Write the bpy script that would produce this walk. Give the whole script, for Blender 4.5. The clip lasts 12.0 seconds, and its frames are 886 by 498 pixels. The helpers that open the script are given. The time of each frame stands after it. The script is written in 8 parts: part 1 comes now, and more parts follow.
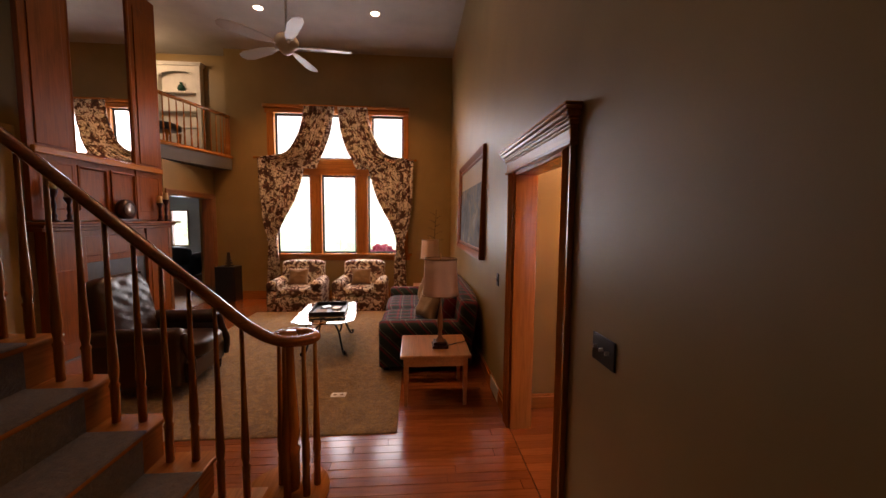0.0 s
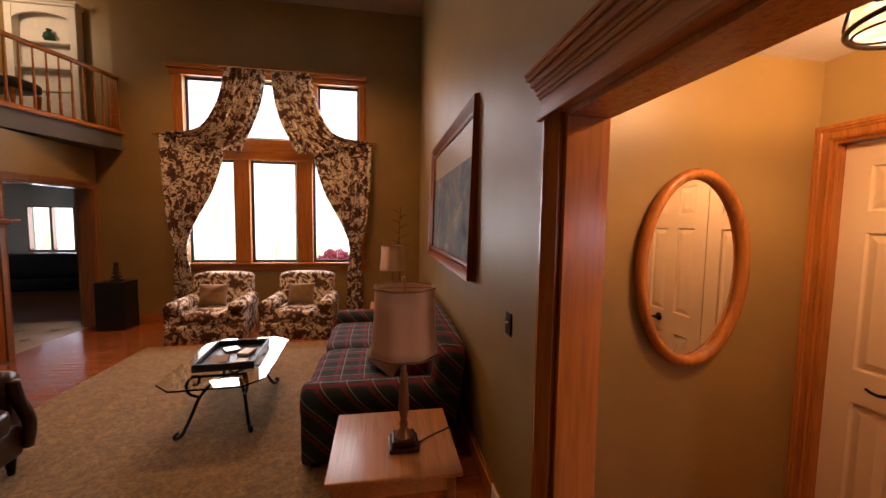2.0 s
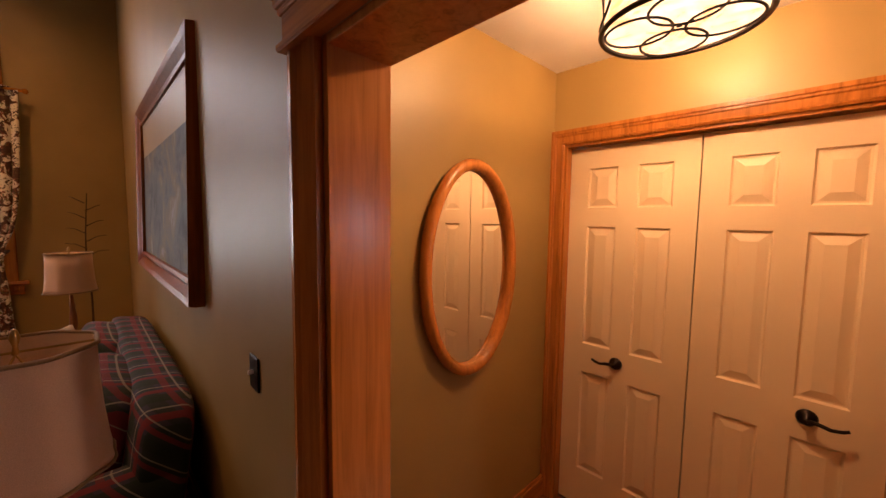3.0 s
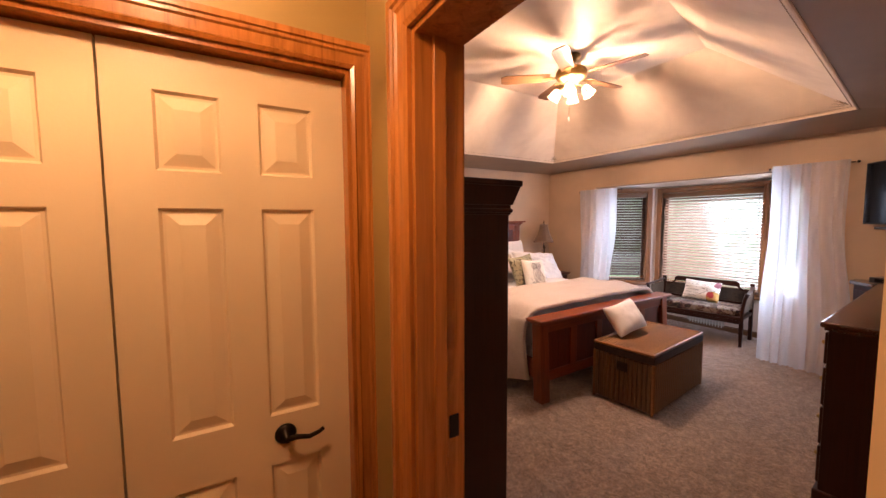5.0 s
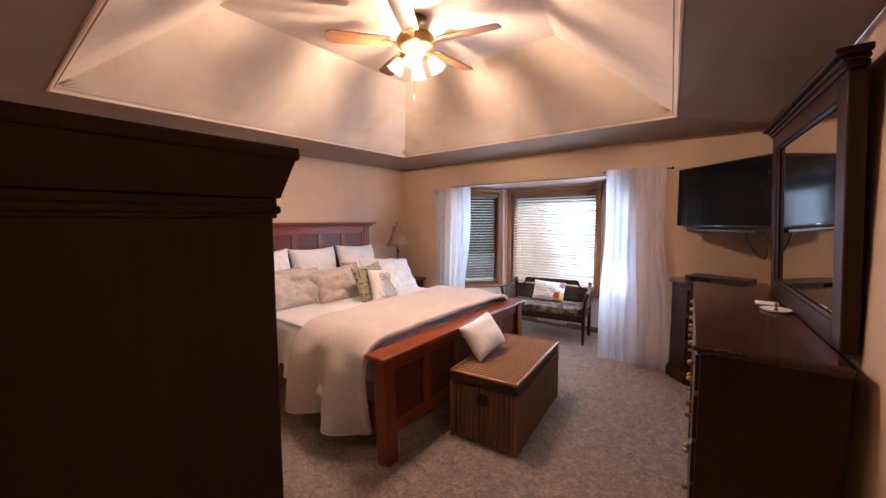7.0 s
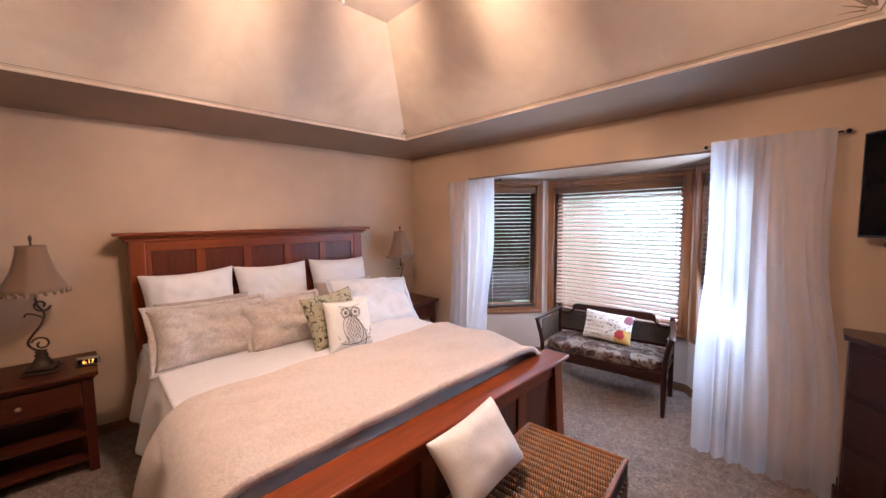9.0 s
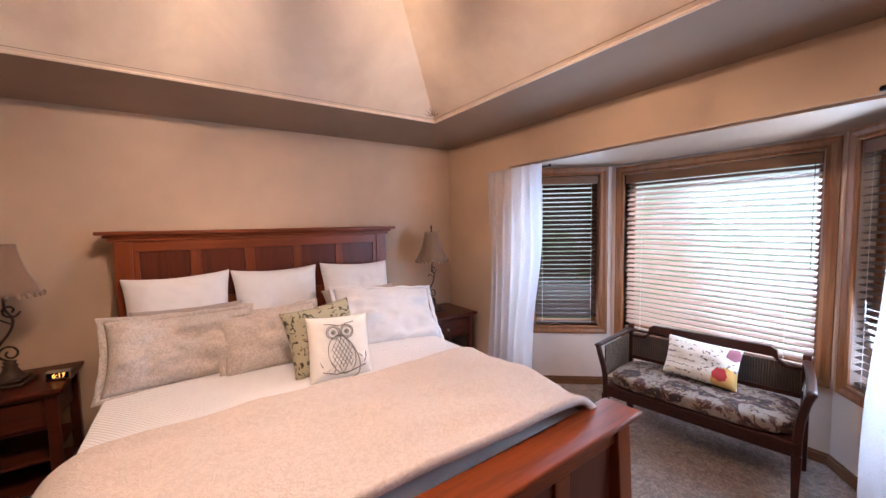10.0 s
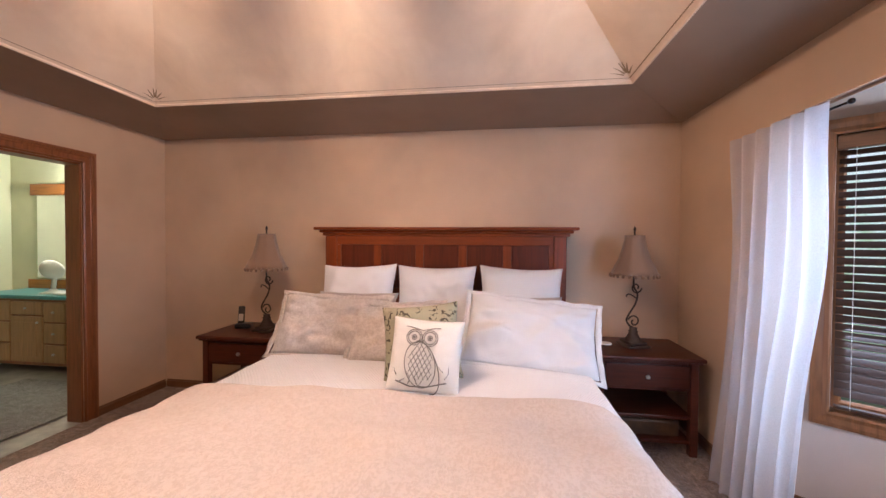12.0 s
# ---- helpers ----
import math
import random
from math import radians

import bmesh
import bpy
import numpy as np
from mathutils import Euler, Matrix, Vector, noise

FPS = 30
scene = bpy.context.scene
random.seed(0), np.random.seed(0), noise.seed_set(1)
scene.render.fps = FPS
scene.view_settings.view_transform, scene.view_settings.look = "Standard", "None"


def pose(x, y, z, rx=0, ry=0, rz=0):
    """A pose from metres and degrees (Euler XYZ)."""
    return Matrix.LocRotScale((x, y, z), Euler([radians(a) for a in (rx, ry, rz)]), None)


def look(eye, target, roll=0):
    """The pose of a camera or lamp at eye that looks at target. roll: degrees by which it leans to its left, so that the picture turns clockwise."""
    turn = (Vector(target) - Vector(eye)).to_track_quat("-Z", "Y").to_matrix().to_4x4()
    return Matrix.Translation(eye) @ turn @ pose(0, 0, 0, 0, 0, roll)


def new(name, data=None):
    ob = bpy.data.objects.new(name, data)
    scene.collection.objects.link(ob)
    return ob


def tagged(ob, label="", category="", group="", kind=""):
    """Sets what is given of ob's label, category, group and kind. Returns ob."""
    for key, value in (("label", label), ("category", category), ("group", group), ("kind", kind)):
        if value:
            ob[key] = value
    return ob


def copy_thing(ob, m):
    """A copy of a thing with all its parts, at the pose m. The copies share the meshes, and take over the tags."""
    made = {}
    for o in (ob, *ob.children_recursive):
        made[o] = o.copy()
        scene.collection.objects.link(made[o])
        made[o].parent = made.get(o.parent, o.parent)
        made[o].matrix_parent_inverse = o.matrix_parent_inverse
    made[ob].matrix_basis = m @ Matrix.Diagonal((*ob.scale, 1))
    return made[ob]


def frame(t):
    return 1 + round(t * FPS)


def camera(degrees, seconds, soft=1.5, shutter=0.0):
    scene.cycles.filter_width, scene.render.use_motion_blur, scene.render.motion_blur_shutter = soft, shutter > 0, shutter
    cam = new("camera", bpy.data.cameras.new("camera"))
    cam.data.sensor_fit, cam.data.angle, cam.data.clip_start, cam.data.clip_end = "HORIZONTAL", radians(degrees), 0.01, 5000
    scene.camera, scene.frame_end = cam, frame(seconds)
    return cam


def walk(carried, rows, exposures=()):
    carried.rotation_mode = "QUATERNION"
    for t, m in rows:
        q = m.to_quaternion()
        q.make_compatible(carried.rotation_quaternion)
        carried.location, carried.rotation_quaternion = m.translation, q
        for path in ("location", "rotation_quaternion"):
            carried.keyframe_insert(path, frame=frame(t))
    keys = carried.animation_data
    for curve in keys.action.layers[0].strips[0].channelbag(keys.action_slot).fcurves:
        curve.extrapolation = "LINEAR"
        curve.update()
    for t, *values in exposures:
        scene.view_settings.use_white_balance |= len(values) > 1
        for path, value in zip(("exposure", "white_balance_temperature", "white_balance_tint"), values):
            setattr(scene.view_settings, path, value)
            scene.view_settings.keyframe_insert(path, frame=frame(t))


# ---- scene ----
cam = camera(100.3, 12.0)
EXPOSURES = [(0, 0.28, 6950, 24), (2, 0.25, 6900, 24), (3.7, 0.2, 6900, 24), (5.3, 0.1, 6350, 15), (6.5, 0.04, 5750, 12), (7.4, 0.08, 5600, 11), (10, 0.06, 5600, 11), (12, 0.04, 5550, 11)]
PATH = [
    (0, (0.321, 0.856, 1.671), (0.476, 2.844, 1.511), 0.5),
    (0.5, (0.361, 1.25, 1.686), (0.51, 3.238, 1.523), 0.4),
    (1, (0.398, 1.652, 1.669), (0.548, 3.64, 1.509), 0.5),
    (1.5, (0.411, 2.053, 1.64), (0.557, 4.041, 1.484), 0.5),
    (2, (0.448, 2.412, 1.634), (0.779, 4.379, 1.487), 0.8),
    (2.5, (0.565, 2.684, 1.614), (1.417, 4.489, 1.482), 0.4),
    (3, (0.7, 2.882, 1.644), (2.09, 4.31, 1.479), 0.7),
    (3.4, (0.805, 3.011, 1.624), (2.586, 3.909, 1.477), 0.7),
    (3.5, (0.841, 3.038, 1.617), (2.7, 3.763, 1.474), 0.9),
    (3.7, (0.914, 3.065, 1.609), (2.866, 3.475, 1.46), 1.0),
    (5.3, (1.528, 2.997, 1.563), (3.103, 1.773, 1.42), -0.5),
    (5.5, (1.587, 2.939, 1.56), (3.071, 1.606, 1.419), -0.5),
    (6, (1.757, 2.772, 1.568), (3.074, 1.275, 1.416), -0.0),
    (6.5, (1.876, 2.57, 1.572), (3.113, 1.007, 1.422), -0.0),
    (6.7, (1.896, 2.469, 1.578), (3.126, 0.9, 1.425), -0.2),
    (8.3, (2.295, 1.406, 1.667), (3.604, -0.096, 1.497), -0.6),
    (8.5, (2.362, 1.258, 1.667), (3.704, -0.215, 1.495), -0.6),
    (9, (2.524, 0.913, 1.652), (3.958, -0.472, 1.49), -0.6),
    (9.5, (2.716, 0.58, 1.64), (4.244, -0.7, 1.479), -0.7),
    (10, (2.848, 0.236, 1.582), (4.503, -0.88, 1.449), -1.0),
    (10.5, (2.981, -0.067, 1.549), (4.791, -0.91, 1.433), -0.9),
    (11, (3.111, -0.312, 1.486), (5.042, -0.825, 1.407), -0.8),
    (11.4, (3.149, -0.5, 1.498), (5.134, -0.724, 1.412), -0.6),
    (11.5, (3.163, -0.559, 1.479), (5.158, -0.687, 1.415), -0.4),
    (12, (3.132, -0.751, 1.451), (5.113, -0.478, 1.413), 0.4),
]
walk(cam, [(t, look(eye, target, roll)) for t, eye, target, roll in PATH], EXPOSURES)

# ---- world, sun, large lights ----
world = bpy.data.worlds.new("sky")
scene.world = world
world.use_nodes = True
_wn = world.node_tree
_sky = _wn.nodes.new("ShaderNodeTexSky")
_sky.sky_type = "NISHITA"
_sky.sun_disc = False
_sky.sun_elevation = radians(50)
_sky.sun_rotation = radians(200)
_wn.links.new(_sky.outputs[0], _wn.nodes["Background"].inputs[0])
_wn.nodes["Background"].inputs[1].default_value = 0.15

SUN = new("sun", bpy.data.lights.new("sun", "SUN"))
SUN.data.energy, SUN.data.angle, SUN.data.color = 2.0, radians(8), (1, 0.96, 0.9)
SUN.matrix_world = look((0, 0, 30), (6, 12, 0))


def area(name, eye, target, sx, sy, watts, colour):
    ob = new(name, bpy.data.lights.new(name, "AREA"))
    ob.data.shape, ob.data.size, ob.data.size_y = "RECTANGLE", sx, sy
    ob.data.energy, ob.data.color = watts, colour
    ob.matrix_world = look(eye, target)
    return ob


def bulb(name, at, watts, colour, radius=0.03):
    ob = new(name, bpy.data.lights.new(name, "POINT"))
    ob.data.energy, ob.data.color, ob.data.shadow_soft_size = watts, colour, radius
    ob.location = at
    return ob


DAY = (0.68, 0.81, 1.0)
WARM = (1.0, 0.70, 0.50)      # bedroom fan bulbs
VESTC, VESTW = (1.0, 0.58, 0.28), 52
FANW, DOWNW, UPW, OUTW = 52, 215, 28, 2.0
area("great_window_light", (-1.21, 8.86, 2.4), (-1.21, 0, 1.8), 2.5, 2.7, 140, (0.92, 0.95, 1.0))
area("bay_window_light", (4.11, -4.3, 3.25), (4.11, -2.2, 0.9), 1.7, 1.2, 290, (0.82, 0.89, 1.0))
area("bay_side_light_east", (5.10, -2.715, 1.3), (4.33, -2.085, 1.1), 0.5, 1.3, 18, DAY)
area("bay_side_light_west", (3.11, -2.715, 1.3), (3.87, -2.07, 1.1), 0.5, 1.3, 44, DAY)
area("den_window_light", (-8.75, 15.15, 1.3), (-8.75, 9.0, 1.3), 1.7, 1.2, 40, DAY)
# Fill lamp added out of sight to brighten the next room.
area("den_side_fill", (-13.1, 9.5, 1.5), (-8, 9.5, 0.8), 2.8, 1.2, 16, DAY)

# ---- materials ----


def mat(name, rough=0.6, metal=0.0):
    m = bpy.data.materials.new(name)
    m.use_nodes = True
    nt = m.node_tree
    b = nt.nodes["Principled BSDF"]
    b.inputs["Roughness"].default_value = rough
    b.inputs["Metallic"].default_value = metal
    return m, nt, b


def coords(nt, scale=(1, 1, 1), rot=(0, 0, 0)):
    tc = nt.nodes.new("ShaderNodeTexCoord")
    mp = nt.nodes.new("ShaderNodeMapping")
    mp.inputs["Scale"].default_value = scale
    mp.inputs["Rotation"].default_value = rot
    nt.links.new(tc.outputs["Object"], mp.inputs[0])
    return mp.outputs[0]


def nz(nt, vec, scale, detail=4.0, rough=0.55, dist=0.0):
    n = nt.nodes.new("ShaderNodeTexNoise")
    n.inputs["Scale"].default_value, n.inputs["Detail"].default_value = scale, detail
    n.inputs["Roughness"].default_value, n.inputs["Distortion"].default_value = rough, dist
    nt.links.new(vec, n.inputs["Vector"])
    return n.outputs["Fac"]


def ramp(nt, fac, stops):
    r = nt.nodes.new("ShaderNodeValToRGB")
    e = r.color_ramp.elements
    while len(e) < len(stops):
        e.new(0.5)
    for i, (p, c) in enumerate(stops):
        e[i].position, e[i].color = p, (*c, 1)
    nt.links.new(fac, r.inputs[0])
    return r.outputs[0]


def mixc(nt, fac, a, b, mode="MIX"):
    m = nt.nodes.new("ShaderNodeMix")
    m.data_type, m.blend_type = "RGBA", mode
    for sock, v in ((m.inputs[0], fac), (m.inputs[6], a), (m.inputs[7], b)):
        if isinstance(v, (int, float)):
            sock.default_value = v
        elif isinstance(v, tuple):
            sock.default_value = (*v, 1)
        else:
            nt.links.new(v, sock)
    return m.outputs[2]


def maths(nt, op, a, b=0.0):
    m = nt.nodes.new("ShaderNodeMath")
    m.operation = op
    for sock, v in ((m.inputs[0], a), (m.inputs[1], b)):
        if isinstance(v, (int, float)):
            sock.default_value = v
        else:
            nt.links.new(v, sock)
    return m.outputs[0]


def bump(nt, bsdf, height, strength=0.2, dist=0.01):
    b = nt.nodes.new("ShaderNodeBump")
    b.inputs["Strength"].default_value, b.inputs["Distance"].default_value = strength, dist
    nt.links.new(height, b.inputs["Height"])
    nt.links.new(b.outputs[0], bsdf.inputs["Normal"])


def shade(c, k):
    return tuple(min(1.0, v * k) for v in c)


def paint(name, c, rough=0.55, tex=220.0, strength=0.06, vary=0.12):
    m, nt, b = mat(name, rough)
    v = coords(nt)
    col = ramp(nt, nz(nt, v, 1.3, 3), [(0.3, shade(c, 1 - vary)), (0.7, shade(c, 1 + vary))])
    nt.links.new(col, b.inputs["Base Color"])
    bump(nt, b, nz(nt, v, tex, 2), strength, 0.002)
    return m


def wood(name, c, rough=0.35, axis=2, dark=0.6, coat=0.0, fine=1.0, info=False, spec=0.5):
    """Straight-grained wood; the grain runs along axis."""
    m, nt, b = mat(name, rough)
    s = [14.0 * fine] * 3
    s[axis] = 0.9
    v = coords(nt, s)
    g1 = nz(nt, v, 2.2, 5, 0.6, 1.2)
    s2 = [90.0 * fine] * 3
    s2[axis] = 3.0
    g2 = nz(nt, coords(nt, s2), 1.5, 3)
    col = ramp(nt, g1, [(0.30, shade(c, dark)), (0.5, c), (0.72, shade(c, 1.22))])
    col = mixc(nt, maths(nt, "MULTIPLY", g2, 0.5), col, shade(c, dark * 0.75))
    if info:
        oi = nt.nodes.new("ShaderNodeObjectInfo")
        k = ramp(nt, oi.outputs["Random"], [(0, (0.72, 0.66, 0.62)), (1, (1.0, 1.0, 1.0))])
        col = mixc(nt, 1.0, col, k, "MULTIPLY")
    nt.links.new(col, b.inputs["Base Color"])
    bump(nt, b, g2, 0.08, 0.002)
    b.inputs["Specular IOR Level"].default_value = spec
    b.inputs["Coat Weight"].default_value = coat
    b.inputs["Coat Roughness"].default_value = 0.12
    return m


def plain(name, c, rough=0.5, metal=0.0, vary=0.1, scale=8.0):
    m, nt, b = mat(name, rough, metal)
    v = coords(nt)
    n = nz(nt, v, scale, 4)
    nt.links.new(ramp(nt, n, [(0.3, shade(c, 1 - vary)), (0.7, shade(c, 1 + vary))]), b.inputs["Base Color"])
    return m


def glow(name, c, strength):
    m, nt, b = mat(name, 0.4)
    b.inputs["Base Color"].default_value = (*c, 1)
    b.inputs["Emission Color"].default_value = (*c, 1)
    b.inputs["Emission Strength"].default_value = strength
    return m


def pile(name, c, k=0.72, scale=260.0, strength=0.7):
    """Cut-pile carpet."""
    m, nt, b = mat(name, 0.95)
    v = coords(nt)
    n = nz(nt, v, scale, 3, 0.7)
    w = nz(nt, v, 3.5, 4, 0.6, 0.6)
    col = ramp(nt, n, [(0.3, shade(c, k)), (0.7, shade(c, 1.2))])
    col = mixc(nt, maths(nt, "MULTIPLY", w, 0.55), col, shade(c, k * 0.85))
    nt.links.new(col, b.inputs["Base Color"])
    tuft = nz(nt, v, 48, 5, 0.8, 0.6)
    clump = nz(nt, v, 14, 4, 0.7, 0.8)
    col = mixc(nt, ramp(nt, clump, [(0.40, (1, 1, 1)), (0.60, (0, 0, 0))]), col, mixc(nt, 1.0, col, (0.66, 0.62, 0.59), "MULTIPLY"))
    col = mixc(nt, ramp(nt, tuft, [(0.42, (1, 1, 1)), (0.58, (0, 0, 0))]), col, mixc(nt, 1.0, col, (0.46, 0.43, 0.42), "MULTIPLY"))
    nt.links.new(col, b.inputs["Base Color"])
    h = maths(nt, "ADD", maths(nt, "ADD", n, maths(nt, "MULTIPLY", clump, 1.2)), maths(nt, "MULTIPLY", tuft, 1.8))
    bump(nt, b, h, strength, 0.018)
    b.inputs["Sheen Weight"].default_value = 0.3
    return m


def cloth(name, c, weave=600.0, rough=0.9, folds=0.0, c2=None, pat=22.0):
    """Woven cloth; with c2, a tone-on-tone pattern."""
    m, nt, b = mat(name, rough)
    v = coords(nt)
    n = nz(nt, v, weave, 2)
    col = ramp(nt, n, [(0.3, shade(c, 0.9)), (0.7, shade(c, 1.07))])
    if c2:
        p = ramp(nt, nz(nt, v, pat, 3, 0.5, 1.5), [(0.47, (0, 0, 0)), (0.53, (1, 1, 1))])
        col = mixc(nt, p, col, c2)
    nt.links.new(col, b.inputs["Base Color"])
    h = n if not c2 else maths(nt, "ADD", n, maths(nt, "MULTIPLY", p, 0.9))
    if folds:
        h = maths(nt, "ADD", maths(nt, "MULTIPLY", nz(nt, v, 7, 5, 0.6, 0.8), folds), h)
    bump(nt, b, h, 0.25 if not folds else 0.5, 0.004 if not folds else 0.015)
    b.inputs["Sheen Weight"].default_value = 0.25
    return m


def floral(name):
    """Brown and rust flowers and leaves on cream cotton."""
    m, nt, b = mat(name, 0.85)
    v = coords(nt)
    big = nz(nt, v, 9, 3, 0.55, 0.9)
    mid = nz(nt, coords(nt, (1, 1, 1), (0.4, 0.7, 0.2)), 17, 3, 0.6, 1.2)
    cream, brown, rust, olive = (0.74, 0.64, 0.51), (0.07, 0.028, 0.018), (0.24, 0.07, 0.035), (0.16, 0.12, 0.055)
    col = ramp(nt, big, [(0.50, cream), (0.525, rust), (0.565, brown)])
    leaf = ramp(nt, mid, [(0.54, (0, 0, 0)), (0.565, (1, 1, 1))])
    col = mixc(nt, leaf, col, brown)
    stem = ramp(nt, nz(nt, v, 38, 2, 0.5, 0.6), [(0.6, (0, 0, 0)), (0.64, (1, 1, 1))])
    col = mixc(nt, stem, col, olive)
    nt.links.new(col, b.inputs["Base Color"])
    bump(nt, b, nz(nt, v, 500, 2), 0.15, 0.003)
    return m


def tartan(name):
    """Dark green and navy plaid with burgundy and pale lines."""
    m, nt, b = mat(name, 0.9)
    tc = nt.nodes.new("ShaderNodeTexCoord")
    sep = nt.nodes.new("ShaderNodeSeparateXYZ")
    nt.links.new(tc.outputs["Object"], sep.inputs[0])

    def band(src, period, at, width):
        f = maths(nt, "FRACT", maths(nt, "ADD", maths(nt, "DIVIDE", src, period), 10.0 + at))
        return maths(nt, "LESS_THAN", f, width)

    across = maths(nt, "ADD", sep.outputs[0], sep.outputs[2])
    col = (0.030, 0.030, 0.055)
    for src, per, at, wd, c, f in ((sep.outputs[1], 0.17, 0.0, 0.36, (0.008, 0.022, 0.016), 0.8), (across, 0.17, 0.2, 0.36, (0.008, 0.022, 0.016), 0.6),
                                   (sep.outputs[1], 0.17, 0.55, 0.16, (0.16, 0.014, 0.025), 0.85), (across, 0.17, 0.7, 0.16, (0.16, 0.014, 0.025), 0.7),
                                   (sep.outputs[1], 0.17, 0.25, 0.045, (0.30, 0.27, 0.22), 0.6), (across, 0.17, 0.42, 0.045, (0.30, 0.27, 0.22), 0.6)):
        col = mixc(nt, maths(nt, "MULTIPLY", band(src, per, at, wd), f), col, c)
    nt.links.new(col, b.inputs["Base Color"])
    bump(nt, b, nz(nt, tc.outputs["Object"], 400, 2), 0.25, 0.004)
    return m


def glass(name, tint=(1, 1, 1), rough=0.0):
    m, nt, b = mat(name, rough)
    b.inputs["Base Color"].default_value = (*tint, 1)
    b.inputs["Transmission Weight"].default_value = 1.0
    b.inputs["IOR"].default_value = 1.45
    return m


def pane_glass(name):
    """Thin window glass: mostly clear, with a little mirror."""
    m, nt, b = mat(name, 0.02)
    out = nt.nodes["Material Output"]
    tr, gl, mx = (nt.nodes.new(k) for k in ("ShaderNodeBsdfTransparent", "ShaderNodeBsdfGlossy", "ShaderNodeMixShader"))
    gl.inputs["Roughness"].default_value = 0.02
    mx.inputs[0].default_value = 0.06
    nt.links.new(tr.outputs[0], mx.inputs[1])
    nt.links.new(gl.outputs[0], mx.inputs[2])
    nt.links.new(mx.outputs[0], out.inputs[0])
    return m


def sheer(name, c=(0.92, 0.92, 0.97), through_it=0.34, lit=0.55):
    m, nt, b = mat(name, 0.9)
    out = nt.nodes["Material Output"]
    tr, tl, di, m1, m2 = (nt.nodes.new(k) for k in ("ShaderNodeBsdfTransparent", "ShaderNodeBsdfTranslucent", "ShaderNodeBsdfDiffuse", "ShaderNodeMixShader", "ShaderNodeMixShader"))
    tl.inputs[0].default_value = di.inputs[0].default_value = (*c, 1)
    v = coords(nt)
    weave = nz(nt, v, 300, 2)
    m1.inputs[0].default_value = lit
    nt.links.new(di.outputs[0], m1.inputs[1])
    nt.links.new(tl.outputs[0], m1.inputs[2])
    nt.links.new(maths(nt, "ADD", maths(nt, "MULTIPLY", weave, 0.3), 0.85 - through_it), m2.inputs[0])
    nt.links.new(tr.outputs[0], m2.inputs[1])
    nt.links.new(m1.outputs[0], m2.inputs[2])
    nt.links.new(m2.outputs[0], out.inputs[0])
    return m


OLIVE = paint("olive_wall_paint", (0.285, 0.183, 0.060), 0.44)
TAN = paint("tan_wall_paint", (0.55, 0.385, 0.255), 0.6)
# Wall paint made paler, so the colour carries the bay's daylight.
BAYP = paint("daylit_bay_paint", (0.66, 0.56, 0.49), 0.6)
BATHP = paint("pale_yellow_paint", (0.60, 0.585, 0.40), 0.6)
CEIL = paint("white_ceiling_paint", (0.72, 0.70, 0.66), 0.8, 60, 0.5)
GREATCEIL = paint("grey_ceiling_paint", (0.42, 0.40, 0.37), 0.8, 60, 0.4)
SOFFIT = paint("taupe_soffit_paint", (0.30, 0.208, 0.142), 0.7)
FAUX, _nt, _b = mat("cream_faux_finish", 0.65)
_v = coords(_nt)
_c = ramp(_nt, nz(_nt, _v, 1.5, 4, 0.55, 0.6), [(0.28, (0.70, 0.545, 0.40)), (0.5, (0.84, 0.68, 0.515)), (0.72, (0.92, 0.77, 0.61))])
_c = mixc(_nt, ramp(_nt, nz(_nt, _v, 4.0, 4, 0.6, 0.8), [(0.40, (0.22, 0.22, 0.22)), (0.64, (0, 0, 0))]), _c, (0.66, 0.51, 0.37))
_nt.links.new(_c, _b.inputs["Base Color"])
bump(_nt, _b, nz(_nt, _v, 40, 3), 0.12, 0.003)
TRIMGOLD = plain("gold_stencil_paint", (0.36, 0.24, 0.13), 0.5)
OAK = wood("honey_oak", (0.45, 0.160, 0.032), 0.27, 2, 0.6, 0.15, 1.0, False, 0.35)
OAKX = wood("honey_oak_across_x", (0.45, 0.160, 0.032), 0.27, 0, 0.6, 0.15, 1.0, False, 0.35)
OAKY = wood("honey_oak_across_y", (0.45, 0.160, 0.032), 0.27, 1, 0.6, 0.15, 1.0, False, 0.35)
DOAKX = wood("brown_oak_across_x", (0.20, 0.085, 0.032), 0.4, 0, 0.6, 0.2)
DOAK = wood("brown_oak", (0.27, 0.108, 0.038), 0.4, 2, 0.6, 0.2)
CHERRY = wood("cherry_wood", (0.215, 0.044, 0.010), 0.36, 1, 0.6, 0.0, 1.0, False, 0.3)
# Nightstand cherry, with the shade beside the bed put into its colour.
CHERRY_SHADE = wood("shaded_cherry_wood", (0.075, 0.0145, 0.005), 0.38, 1, 0.6, 0.0, 1.0, False, 0.3)
CHERRYZ = wood("cherry_wood_upright", (0.215, 0.044, 0.010), 0.36, 2, 0.6, 0.0, 1.0, False, 0.3)
CHERRYP = wood("cherry_panel", (0.11, 0.021, 0.007), 0.38, 2, 0.6, 0.0, 1.0, False, 0.3)
ESPRESSO = wood("dark_stained_wood", (0.034, 0.0075, 0.003), 0.38, 2, 0.6, 0.0, 1.0, False, 0.25)
MAHOG = wood("mahogany_panelling", (0.25, 0.068, 0.012), 0.36, 2, 0.6, 0.0, 1.0, False, 0.15)
RAILW = wood("polished_oak_rail", (0.36, 0.11, 0.026), 0.2, 0, 0.6, 0.6)
BATHCASE = wood("red_brown_casing", (0.25, 0.082, 0.027), 0.4, 2, 0.6, 0.1)
TANOAK = wood("pale_oak_cabinet", (0.40, 0.22, 0.10), 0.4, 2, 0.7, 0.1)
